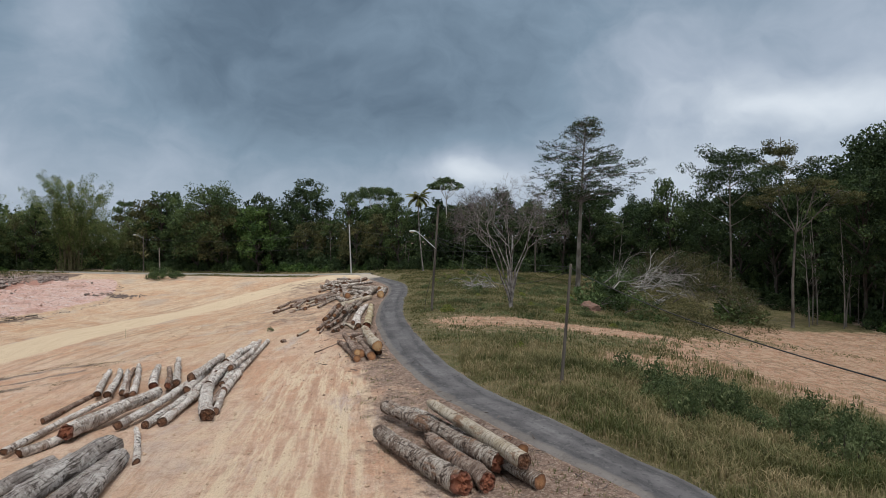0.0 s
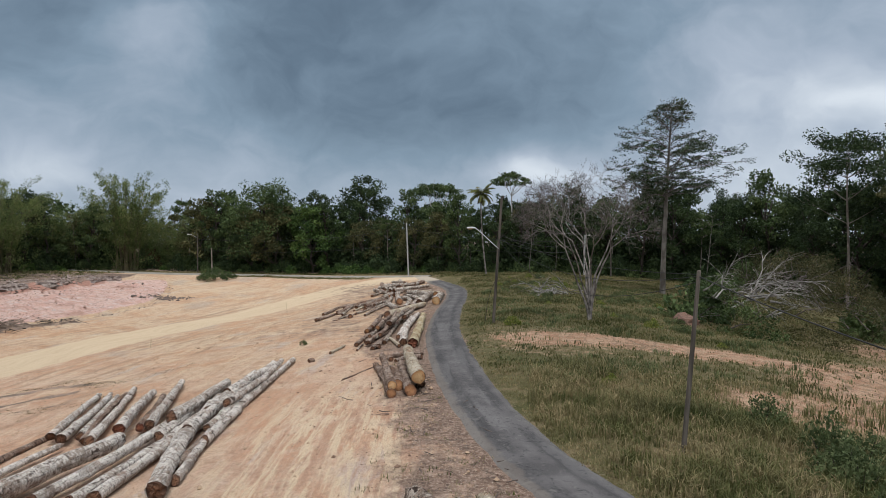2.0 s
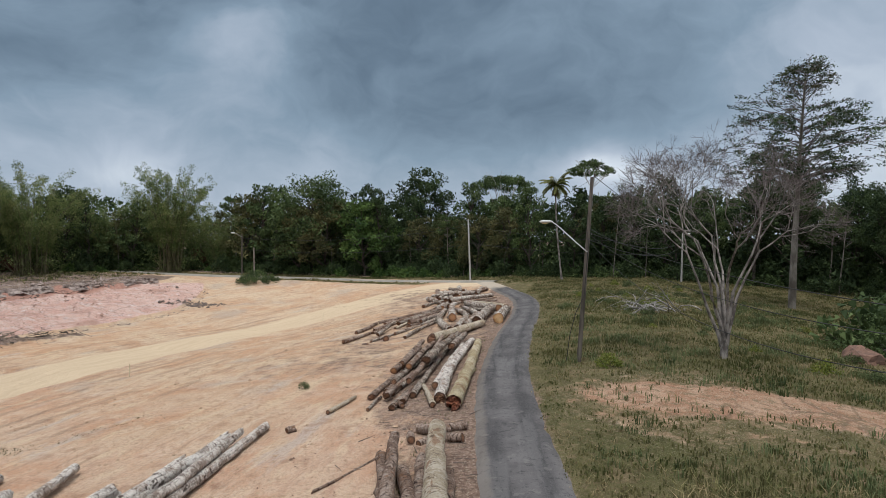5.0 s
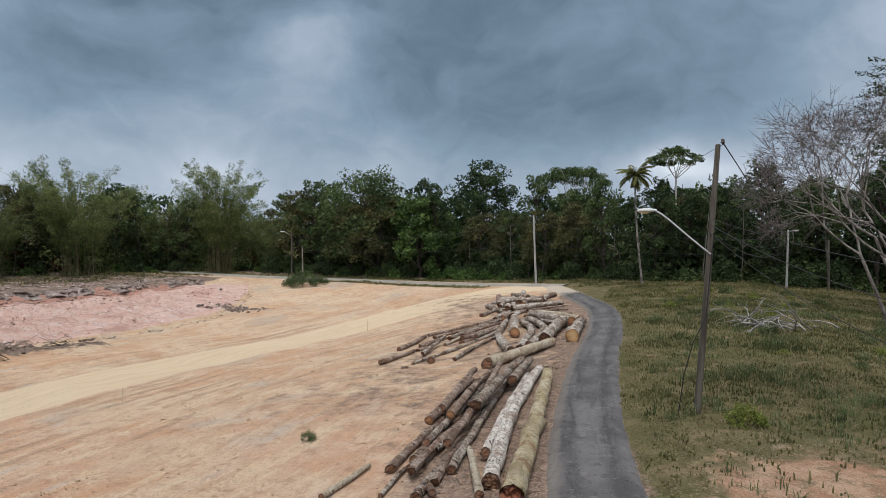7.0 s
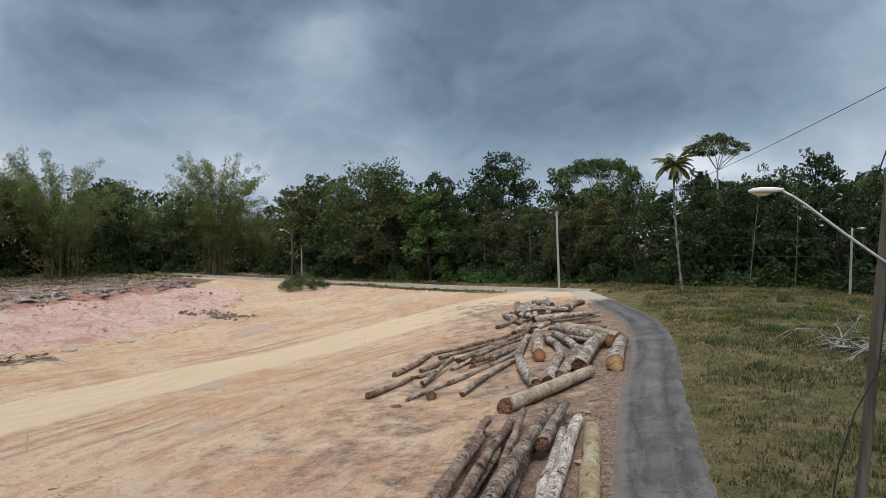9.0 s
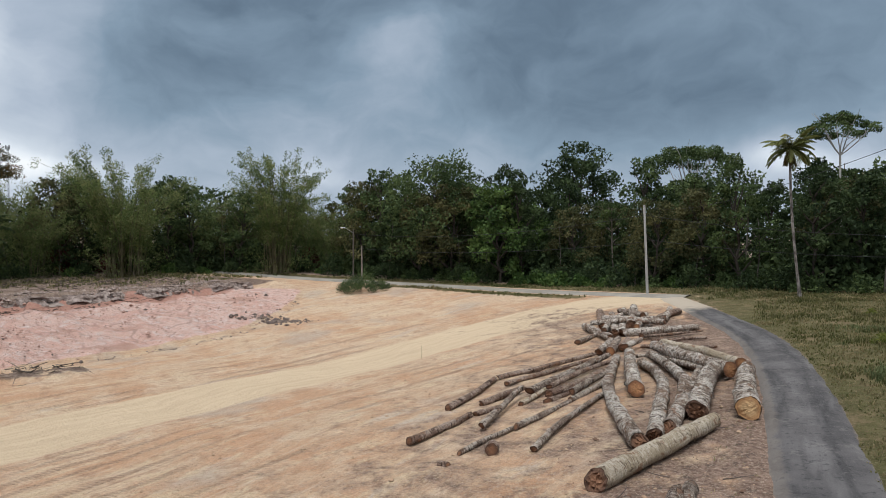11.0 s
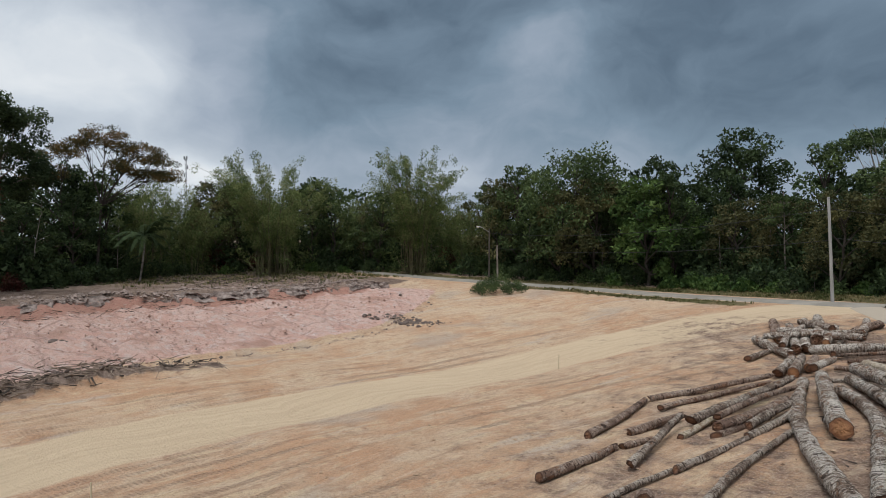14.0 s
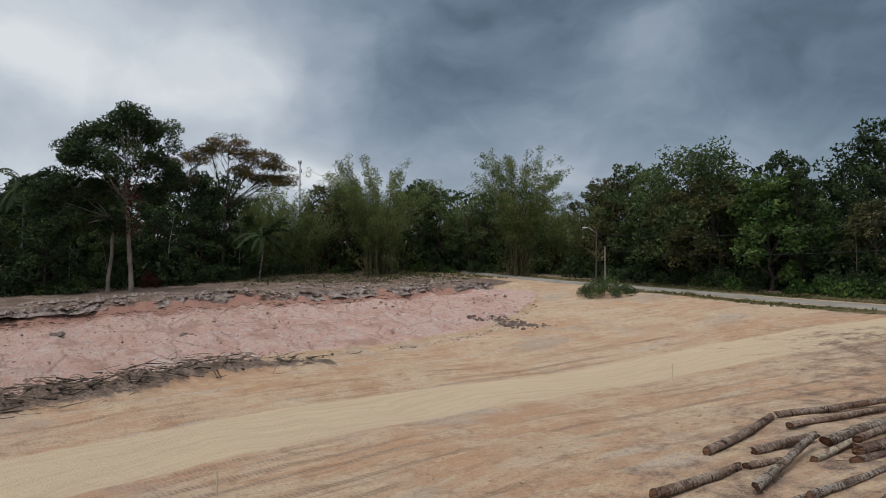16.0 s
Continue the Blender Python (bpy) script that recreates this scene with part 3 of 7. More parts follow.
RIDGE = ((-75, 0.0), (0, 0.44), (25, 0.94), (50, 1.44), (75, 2.0), (100, 2.19), (175, 2.4))
LOW = ((-75, -2.0), (62, -1.75), (75, -1.75), (86, -0.6), (99, 1.1), (119, 1.9), (175, 2.4))
TOE = ((0, -40), (40, -45.5), (48, -46.4), (57, -48.8), (64, -49.3), (73, -48.3), (80, -46.5), (86, -48.0), (92, -51), (98, -55), (106, -58))
LIP = ((0, -56), (40, -63), (48, -66), (60, -70), (68, -70.5), (80, -67.5), (94, -64.5), (99, -61), (106, -60))


def grade(x, y):
    """Height of the graded ground: a ridge under the road, falling to both sides, and the cut slope on the left."""
    ridge, low = table_at(y, RIDGE), table_at(y, LOW)
    u = min(1.0, max(0.0, (-2.5 - x) / 31.0))
    z = ridge + (low - ridge) * (0.75 * u + 0.25 * u * u * (3 - 2 * u))
    z -= 0.115 * min(30.0, max(0.0, x - 3.75)) * step(137, 75, y)
    toe, lip = table_at(y, TOE), table_at(y, LIP)
    d = 17.0 * (toe - x) / (toe - lip)
    if d > 0:
        face = low + (max(low, 0.15) - low) * min(1.0, d / 15.8) + (0.65 * step(15.2, 16.9, d) + 0.28 * step(16.9, 17.5, d)) * step(106, 92, y) + 0.02 * max(0.0, lip - x) + 0.3 * step(0.0, 0.9, d) * step(1.0, 0.3, low)
        z = max(z, face)
    return z


ROAD = ((26, -45), (18.5, -20), (14.2, -6), (11.2, 2), (8.2, 9), (5.75, 15.7), (3.87, 18.4), (1.87, 21.9), (-0.4, 26.4), (-2.73, 33.9), (-4.97, 44.45), (-5.9, 51.2), (-6.6, 59.5), (-7.02, 68), (-7.88, 76), (-9.3, 82.4), (-11.5, 88.7), (-13.6, 94.1), (-15.5, 98))
FAR_ROAD = ((-120, 103), (-90, 106.5), (-71, 106), (-57, 105.6), (-42, 104.6), (-33, 103.4), (-24, 101.3), (-16, 99.5), (-14.4, 99.2))
TRACK = ((-26, -20), (-33, 20), (-35.2, 48), (-35, 60), (-32.5, 72), (-28.5, 82), (-22.5, 92.5), (-17, 98))
ROAD_HALF = 1.15


def smooth_line(points, gap):
    """Catmull-Rom through the points, resampled about every gap metres: n x 2."""
    p = [np.array(q, float) for q in points]
    p = [2 * p[0] - p[1]] + p + [2 * p[-1] - p[-2]]
    out = []
    for a, b, c, d in zip(p, p[1:], p[2:], p[3:]):
        n = max(2, int(np.linalg.norm(c - b) / gap))
        for k in range(n):
            t = k / n
            out.append(0.5 * (2 * b + (c - a) * t + (2 * a - 5 * b + 4 * c - d) * t * t + (3 * b - a - 3 * c + d) * t ** 3))
    out.append(p[-2])
    return np.array(out)


def beside(line, x, y):
    """Signed distance to the right of a line, and the length along it, for arrays of places."""
    best, side, run = np.full(x.shape, 1e9), np.zeros(x.shape), np.zeros(x.shape)
    total = 0.0
    for a, b in zip(line, line[1:]):
        d = b - a
        n = math.hypot(*d)
        t = np.clip(((x - a[0]) * d[0] + (y - a[1]) * d[1]) / n ** 2, 0, 1)
        px, py = x - a[0] - t * d[0], y - a[1] - t * d[1]
        dist = np.hypot(px, py)
        near = dist < best
        best = np.where(near, dist, best)
        side = np.where(near, np.sign(px * d[1] - py * d[0]), side)
        run = np.where(near, total + t * n, run)
        total += n
    return best * side, run


def soft(a, b, v):
    k = np.clip((v - a) / (b - a), 0, 1)
    return k * k * (3 - 2 * k)


road_line, far_line, track_line = smooth_line(ROAD, 1.0), smooth_line(FAR_ROAD, 2.0), smooth_line(TRACK, 2.0)


BERM = ((-45.5, 46), (-46.2, 50), (-46.5, 53), (-47.1, 54.8), (-47.8, 58), (-47.8, 60.5), (-47.3, 63.2), (-45.9, 65.8))
berm_line = smooth_line(BERM, 0.6)


def berm(x, y):
    """The low ridge of dug-up soil below the cut."""
    if not (-50 < x < -43 and 43 < y < 68):
        return 0.0
    d = float(np.min(np.hypot(berm_line[:, 0] - x, berm_line[:, 1] - y)))
    return (0.85 - 0.5 * step(57, 66, y)) * math.exp(-(d / 1.2) ** 2) * (1.0 + 0.8 * noise.fractal(Vector((x * 1.3, y * 1.3, 8.0)), 1.0, 2.0, 4))


def rough(x, y):
    """Small unevenness of the soil."""
    return berm(x, y) + 0.10 * noise.fractal(Vector((x * 0.22, y * 0.22, 0.3)), 1.0, 2.0, 4) + 0.035 * noise.fractal(Vector((x * 1.1, y * 1.1, 5.0)), 1.0, 2.0, 3)


def mesh_object(name, verts, faces, material, parent=None, attrs=(), smooth=True):
    """One mesh from arrays: n x 3 places, m x 3 or m x 4 corners, and point attributes."""
    verts, faces = np.asarray(verts, np.float32), np.asarray(faces, np.int32)
    me = bpy.data.meshes.new(name)
    m, k = faces.shape
    me.vertices.add(len(verts))
    me.vertices.foreach_set("co", verts.ravel())
    me.loops.add(m * k)
    me.loops.foreach_set("vertex_index", faces.ravel())
    me.polygons.add(m)
    me.polygons.foreach_set("loop_start", np.arange(0, m * k, k, dtype=np.int32))
    me.polygons.foreach_set("use_smooth", np.full(m, smooth, dtype=bool))
    for key, values in attrs:
        a = me.attributes.new(key, "FLOAT", "POINT")
        a.data.foreach_set("value", np.asarray(values, np.float32))
    me.materials.append(material)
    me.update(calc_edges=True)
    ob = new(name, me)
    ob.parent = parent
    return ob


def spread(start, end, gap, far):
    """Grid lines: even between start and end, then ever wider out to far on both sides."""
    inner = list(np.arange(start, end + gap / 2, gap))
    out, d, v = [], gap, end
    while v < far:
        d *= 1.35
        v += d
        out.append(v)
    low, d, v = [], gap, start
    while v > -far:
        d *= 1.35
        v -= d
        low.append(v)
    return np.array(low[::-1] + inner + out)


def bare_soil(x, y):
    """Where the grassland beside the road is scraped bare."""
    v = np.zeros(np.shape(x))
    for cx, cy, rx, ry, most in ((25, 38, 14, 12, 1.0), (11, 34.0, 5, 3, 0.8), (7.5, 44.6, 10, 2.2, 1.0), (1.6, 44.5, 4.2, 2.4, 0.9), (1.5, 44, 6, 6, 0.45), (9, 40, 9, 6, 0.35), (38, 53, 18, 9, 1.0)):
        v = np.maximum(v, most * np.clip(1.6 * (1.25 - np.hypot((x - cx) / rx, (y - cy) / ry)), 0, 1))
    return v


def build_ground():
    xs, ys = spread(-92.0, 46.0, 0.42, 2500.0), spread(8.0, 112.0, 0.42, 2500.0)
    gx, gy = np.meshgrid(xs, ys)
    px, py = gx.ravel(), gy.ravel()
    side, run = beside(road_line[::2], px, py)
    fside, _ = beside(far_line[::2], px, py)
    across, along = beside(track_line[::2], px, py)
    toe = np.interp(py, [a for a, _ in TOE], [b for _, b in TOE])
    lip = np.interp(py, [a for a, _ in LIP], [b for _, b in LIP])
    sway = np.array([1.1 * noise.fractal(Vector((0.0, b * 0.11, 7.0)), 1.0, 2.0, 5) for b in ys])
    sway = np.repeat(sway, len(xs))
    d = 17.0 * (toe - px) / (toe - lip)
    face = soft(0.0, 1.5, d) * soft(17.6, 16.6, d + sway) * soft(101, 93, py)
    z = np.empty(len(px))
    for k, (x, y) in enumerate(zip(px, py)):
        far = max(abs(x + 20) - 110, abs(y - 60) - 90, 0.0)
        h = grade(max(-140.0, min(60.0, x - (sway[k] if d[k] > 8 else sway[k] * max(0.0, d[k]) / 8))), max(-75.0, min(175.0, y)))
        z[k] = h + (rough(x, y) if far == 0 else 0.0)
        if face[k] > 0.01:
            z[k] += face[k] * (0.34 * noise.fractal(Vector((x * 0.40, y * 0.55, 2.0)), 1.0, 2.0, 4) + 0.16 * noise.fractal(Vector((x * 0.9, y * 1.5, 12.0)), 0.7, 2.0, 2) - 0.55 * abs(noise.noise(Vector((y * 0.30 + 0.3 * noise.noise(Vector((x * 0.3, y * 0.3, 0))), x * 0.04, 9.0)))) * soft(2, 12, d[k]) - 0.20 * abs(noise.noise(Vector((y * 1.1, x * 0.12, 3.0)))) * soft(6, 14, d[k]))
    keep = soft(ROAD_HALF + 0.2, ROAD_HALF + 2.0, np.abs(side))
    base = np.array([grade(x, y) for x, y in zip(np.clip(px, -140, 60), np.clip(py, -75, 175))])
    z = base + (z - base) * keep - 0.07 * soft(ROAD_HALF + 0.5, ROAD_HALF - 0.5, np.abs(side))
    flat_far = soft(2.2, 3.5, np.abs(fside))
    z = base + (z - base) * flat_far - 0.06 * soft(2.3, 1.2, np.abs(fside))
    track = soft(3.9, 1.9, np.abs(across + 0.2))
    clay = face
    plateau = soft(16.5, 17.5, d + sway) * soft(103, 96, py + 0.25 * np.maximum(0, px + 60))
    redband = 0.8 * soft(12.5, 15.5, d + sway) * soft(101, 90, py)
    scrape = bare_soil(px, py) * soft(1.0, 2.0, side)
    heap = soft(0.05, 0.42, np.array([berm(a, b) for a, b in zip(px, py)]))
    topsoil = np.maximum(0.72 * soft(15.8, 16.6, d + sway) * soft(21.0, 18.0, d + sway) * soft(103, 94, py),
                         # the dug-up ridge, and a thin darker line along the foot of the cut
                         np.maximum(0.95 * heap, 0.55 * soft(-0.45, 0.0, d) * soft(0.6, 0.1, d) * soft(86, 82, py)))
    topsoil = np.maximum(topsoil, 0.6 * soft(1.25, 0.5, np.hypot((px + 47.3) / 3.2, (py - 84.6 - 0.3 * (px + 47.3)) / 1.2)))
    reach = np.interp(py, (18, 26, 38, 48), (8.0, 5.0, 5.0, 9.0))
    floor_dark = np.maximum(soft(107, 111, py), np.maximum(soft(-79, -86, px), soft(39, 43, px) * soft(46, 58, py)))
    topsoil = np.maximum(topsoil, 0.95 * floor_dark)
    for level, a, turn in ((38.0, 0.75, 0.3), (31.8, 0.6, 2.1), (34.6, 0.7, 4.4)):
        wobble = 0.5 * np.sin(px * 0.63 + turn) + 0.35 * np.sin(px * 1.71 + 2.3 * turn) + 0.2 * np.sin(px * 3.9 + 0.8 * py + turn)
        patchy = 0.66 + 0.2 * np.sin(px * 1.13 + 3 * turn) * np.sin(py * 0.9 + turn)
        strip = soft(1.25, 0.15, np.abs(py - level - a * (px + 25) - wobble))
        topsoil = np.maximum(topsoil, patchy * strip * soft(-33, -30, px) * soft(-19, -23, px))
    litter = 0.82 * soft(-reach, -0.4 * reach, side) * soft(-0.9, -1.15, side) * soft(96, 84, py)
    litter = np.maximum(litter, 0.55 * soft(-24, -8, side) * soft(44, 52, py) * soft(-1.0, -1.6, side) * soft(98, 90, py))
    litter = np.maximum(litter, 0.8 * soft(0.9, 1.1, side) * soft(2.4, 1.4, side))
    litter = np.maximum(litter, 1.7 * soft(1.75, 1.25, np.abs(side)) * soft(93, 88, py))
    woods = np.maximum(soft(103, 108, py), np.maximum(soft(-70, -84, px), soft(38, 44, px) * soft(44, 56, py)))
    grass = soft(0.7, 1.3, side) * (1 - 0.95 * bare_soil(px, py)) * soft(-30, -6, px - 0.02 * py)
    grass = np.maximum(grass, np.maximum(soft(1.4, 2.6, -fside) * soft(-75, -60, px), soft(1.3, 1.9, fside) * soft(4.5, 3.0, fside) * soft(-52, -46, px) * soft(-20, -26, px)))
    grass = np.maximum(grass, soft(-16, -10, px) * soft(93, 96, py) * soft(1.4, 2.4, np.abs(fside)))
    grass = np.maximum(grass, woods * 0.9)
    grass = np.where((px < -60) & (py < 97), np.maximum(soft(25, 33, d) * 0.5, grass * soft(26, 34, d)), grass)
    grass = grass * (1 - floor_dark)
    n, m = len(xs), len(ys)
    i = np.arange(n * m).reshape(m, n)
    faces = np.stack([i[:-1, :-1], i[:-1, 1:], i[1:, 1:], i[1:, :-1]], -1).reshape(-1, 4)
    ob = mesh_object("ground", np.stack([px, py, z], 1), faces, GROUND, None,
                     (("across", across), ("along", along), ("track", track), ("clay", clay), ("plateau", plateau), ("redband", redband), ("scrape", scrape), ("topsoil", topsoil), ("litter", litter), ("grass", grass)))
    tagged(ob, "graded orange sandy soil with tyre tracks, clay cut and roadside grass", "ground", kind="structure")


def build_strip(name, line, half, material, label, category, crown):
    n = len(line)
    tangent = np.gradient(line, axis=0)
    tangent /= np.linalg.norm(tangent, axis=1)[:, None]
    right = np.stack([tangent[:, 1], -tangent[:, 0]], 1)
    run = np.r_[0, np.cumsum(np.linalg.norm(np.diff(line, axis=0), axis=1))]
    cols = np.linspace(-1, 1, 9)
    verts, across, along, dusty = [], [], [], []
    for k in range(n):
        wob = [0.13 * noise.fractal(Vector((run[k] * 0.7, half, q)), 0.8, 2.2, 4) for q in (0.0, 9.0)]
        width_k = half if crown < 0.045 or line[k][0] < -14 else 0.2
        for c in cols:
            off = c * width_k + (wob[0] if c < -0.9 else wob[1] if c > 0.9 else 0.0)
            x, y = line[k] + right[k] * off
            z = grade(x, y) + crown * (1 - c * c) - (0.09 if abs(c) == 1 else 0.0)
            verts.append((x, y, z + 0.03))
            across.append(off)
            along.append(run[k])
            dusty.append(step(run[-1] - 12.0, run[-1] - 2.0, run[k]))
    i = np.arange(n * 9).reshape(n, 9)
    faces = np.stack([i[:-1, :-1], i[:-1, 1:], i[1:, 1:], i[1:, :-1]], -1).reshape(-1, 4)
    ob = mesh_object(name, verts, faces, material, None, (("across", across), ("along", along), ("dusty", dusty)))
    tagged(ob, label, category, kind="structure")


def build_ledge():
    """The crumbling crust of topsoil that overhangs the cut, in one irregular strip."""
    ys = np.arange(42.0, 97.0, 0.15)
    cut = ((15.7, -1.6), (16.1, -0.8), (16.2, -0.28), (16.4, 0.0), (17.2, 0.06), (18.4, -0.04), (19.6, -0.3))
    verts = []
    for y in ys:
        toe, lip = table_at(y, TOE), table_at(y, LIP)
        wave = 1.1 * noise.fractal(Vector((0.0, y * 0.11, 7.0)), 1.0, 2.0, 5)
        top = grade(lip - 1.5, y)
        for j, (d, h) in enumerate(cut):
            jag = noise.fractal(Vector((j * 0.8, y * 0.9, 1.0)), 1.0, 2.0, 5)
            x = toe - (d - wave) * (toe - lip) / 17.0 + 0.5 * jag * (0 < j < 6) + 0.25 * noise.noise(Vector((y * 2.7, j * 1.3, 4.0))) * (0 < j < 5)
            verts.append((x, y + 0.15 * jag, top - 0.22 - 0.5 * step(0.0, 0.35, noise.noise(Vector((y * 0.16, 2.0, 5.0)))) + min(0.0, 0.9 * noise.fractal(Vector((y * 0.5, 4.0, 3.0)), 1.0, 2.0, 3) - 0.05) * 0.35 + 0.52 * h * (0.8 + 0.4 * noise.noise(Vector((y * 0.35, 0, 3.0)))) * (0.45 + 0.55 * step(50, 60, y)) + 0.24 * noise.fractal(Vector((j * 0.9, y * 1.9, 6.0)), 0.6, 2.2, 5) * (j > 1) + 0.10 * noise.noise(Vector((j * 2.3, y * 6.5, 1.0))) * (0 < j < 6)))
    i = np.arange(len(verts)).reshape(len(ys), len(cut))
    faces = np.stack([i[:-1, :-1], i[1:, :-1], i[1:, 1:], i[:-1, 1:]], -1).reshape(-1, 4)
    tagged(mesh_object("topsoil_ledge", verts, faces, LEDGE, None, (), False), "grey crumbling topsoil crust along the lip of the cut", "bank edge", kind="structure")


build_ground()
build_ledge()
build_strip("road", smooth_line(ROAD, 0.3), ROAD_HALF, ASPHALT, "narrow worn grey asphalt lane with dark wheel tracks", "road", 0.035)
build_strip("far_road", far_line, 1.15, GRAVEL, "pale gravel road along the edge of the woods", "road", 0.05)


def ground_z(x, y):
    return grade(x, y) + rough(x, y) * (1 if abs(beside(road_line[::4], np.array([x]), np.array([y]))[0][0]) > ROAD_HALF + 1.5 else 0.4)

# ---- felled logs ----
# bark, end, radius, heights of both ends above the soil, then x, y of the butt, any bend, and the top

LOGS_A = (
    ("g", "r", 0.315, 0, 0, 0.1, 15.29, -2.59, 19.41),
    ("g", "r", 0.28, 0.12, 0.12, 1.06, 16.43, -2.72, 21.83),
    ("d", "r", 0.27, 0, 0, 0.74, 15.46, -1.0, 18.9),
    ("p", "b", 0.22, 0.5, 0.5, 1.66, 15.69, -1.04, 21.02),
    ("w", "o", 0.21, 0, 0, 2.04, 15.71, -1.69, 21.88),
    ("d", "o", 0.19, 0, 0, 1.81, 18.03, -0.5, 22.22),
)
LOGS_B = (
    ("d", "t", 0.18, 0.3, 0.3, -5.27, 31.58, -7.24, 38.22),
    ("d", "o", 0.22, 0, 0, -5.27, 32.68, -6.36, 36.2),
    ("d", "o", 0.19, 0, 0, -5.29, 31.53, -7.35, 37.34),
    ("d", "o", 0.24, 0, 0, -4.56, 31.62, -6.03, 36.96),
    ("p", "t", 0.28, 0.45, 0.45, -4.26, 31.68, -5.98, 38.25),
    ("d", "b", 0.2, 0, 0, -4.39, 32.87, -5.12, 36.12),
    ("d", "b", 0.04, 0, 0, -8.31, 35.02, -7.33, 37.95),
)
LOGS_C = (
    ("y", "R", 0.275, 0, 0, -6.43, 42.09, -7.05, 47.51, -8.03, 55.03),
    ("l", "b", 0.221, 0, 0, -7.17, 43.13, -8.1, 48.92, -8.6, 56.08),
    ("l", "b", 0.136, 0.1, 0.1, -7.87, 45.06, -8.86, 54.98),
    ("p", "b", 0.108, 0, 0, -7.29, 42.62, -8.59, 45.91),
    ("g", "b", 0.133, 0, 0, -8.47, 44.01, -9.02, 48.48, -9.58, 54.43),
    ("g", "b", 0.187, 0.5, 0.5, -9.13, 48.21, -9.36, 56.09),
    ("d", "b", 0.156, 0.35, 0.35, -10.36, 48.48, -11.24, 55.18),
    ("d", "b", 0.148, 0.0, 0.0, -10.86, 48.89, -11.3, 54.78),
    ("d", "b", 0.133, 0, 0, -10.15, 43.95, -10.25, 51.46),
    ("d", "b", 0.125, 0.1, 0.1, -9.49, 43.68, -9.27, 51.91),
    ("w", "b", 0.099, 0.1, 0.1, -9.41, 45.35, -9.54, 48.57),
    ("d", "b", 0.117, 0, 0, -8.62, 43.21, -8.84, 46.99),
)
LOGS_C_B = (
    ("d", "b", 0.086, 0, 0, -9.45, 44.52, -9.58, 47.56),
    ("g", "b", 0.070, 0, 0, -9.67, 42.34, -9.83, 44.33),
    ("p", "b", 0.081, 0, 0, -11.15, 42.12, -10.96, 44.4),
    ("g", "b", 0.187, 0.3, 0.3, -9.03, 52.71, -9.18, 57.06),
    ("d", "b", 0.179, 0.1, 0.1, -10.15, 49.81, -10.61, 55.51),
    ("d", "o", 0.15, 0.28, 0.28, -10.4, 47.4, -10.9, 53.4),
    ("g", "b", 0.12, 0.22, 0.22, -9.75, 45.5, -10.15, 52.6),
    ("d", "b", 0.13, 0.3, 0.45, -9.0, 45.2, -9.45, 49.9, -10.3, 55.9),
    ("d", "b", 0.12, 0.05, 0.05, -9.75, 44.6, -10.1, 48.9),
    ("g", "b", 0.12, 0.0, 0.0, -8.75, 42.3, -8.95, 45.2),
    ("d", "b", 0.11, 0.2, 0.15, -9.3, 43.4, -9.6, 46.6),
    ("d", "o", 0.14, 0.42, 0.42, -9.75, 47.6, -10.3, 53.9),
)
LOGS_D = (
    ("p", "b", 0.285, 0, 0, -11.39, 57.31, -10.37, 59.97, -9.15, 63.0),
    ("w", "t", 0.38, 0, 0, -8.35, 63.89, -8.65, 70.15),
    ("w", "b", 0.36, 0, 0.2, -9.79, 63.48, -9.78, 70.31),
    ("w", "b", 0.26, 0, 0, -10.9, 60.37, -13.37, 66.89, -14.66, 74.13),
    ("w", "b", 0.25, 0, 0, -10.66, 61.12, -11.63, 68.64, -13.26, 72.72),
    ("w", "b", 0.26, 0, 0, -10.36, 61.77, -10.77, 68.51, -13.26, 74.87),
    ("w", "o", 0.31, 0.12, 0.3, -12.18, 66.28, -13.93, 73.54),
    ("w", "o", 0.32, 0.12, 0.25, -9.2, 69.48, -11.46, 72.69, -13.18, 75.49),
    ("p", "o", 0.23, 0.1, 0.1, -8.92, 71.39, -10.68, 74.39, -13.1, 77.55),
    ("w", "b", 0.16, 0, 0, -10.35, 67.07, -10.52, 71.22),
    ("w", "b", 0.17, 0.1, 0.1, -10.2, 70.63, -11.97, 72.79),
)
LOGS_D2 = (
    ("d", "b", 0.15, 0, 0, -19.06, 64.36, -19.18, 67.11, -19.54, 70.21),
    ("d", "b", 0.14, 0, 0.1, -19.47, 70.35, -18.03, 72.31, -16.08, 75.48),
    ("d", "b", 0.11, 0.05, 0.1, -18.4, 68.77, -17.33, 70.96, -15.87, 74.1),
    ("d", "b", 0.15, 0, 0.1, -17.94, 65.05, -17.06, 67.61),
    ("d", "b", 0.14, 0, 0, -18.27, 60.1, -17.81, 62.12, -17.63, 63.66),
    ("d", "b", 0.12, 0, 0, -17.51, 63.6, -16.98, 64.82),
    ("g", "b", 0.13, 0.05, 0.35, -16.47, 61.9, -16.81, 66.65),
    ("g", "b", 0.17, 0.1, 0.35, -16.54, 66.76, -15.86, 69.07, -14.89, 73.34),
    ("p", "b", 0.11, 0, 0.1, -16.31, 65.18, -15.98, 67.62),
)
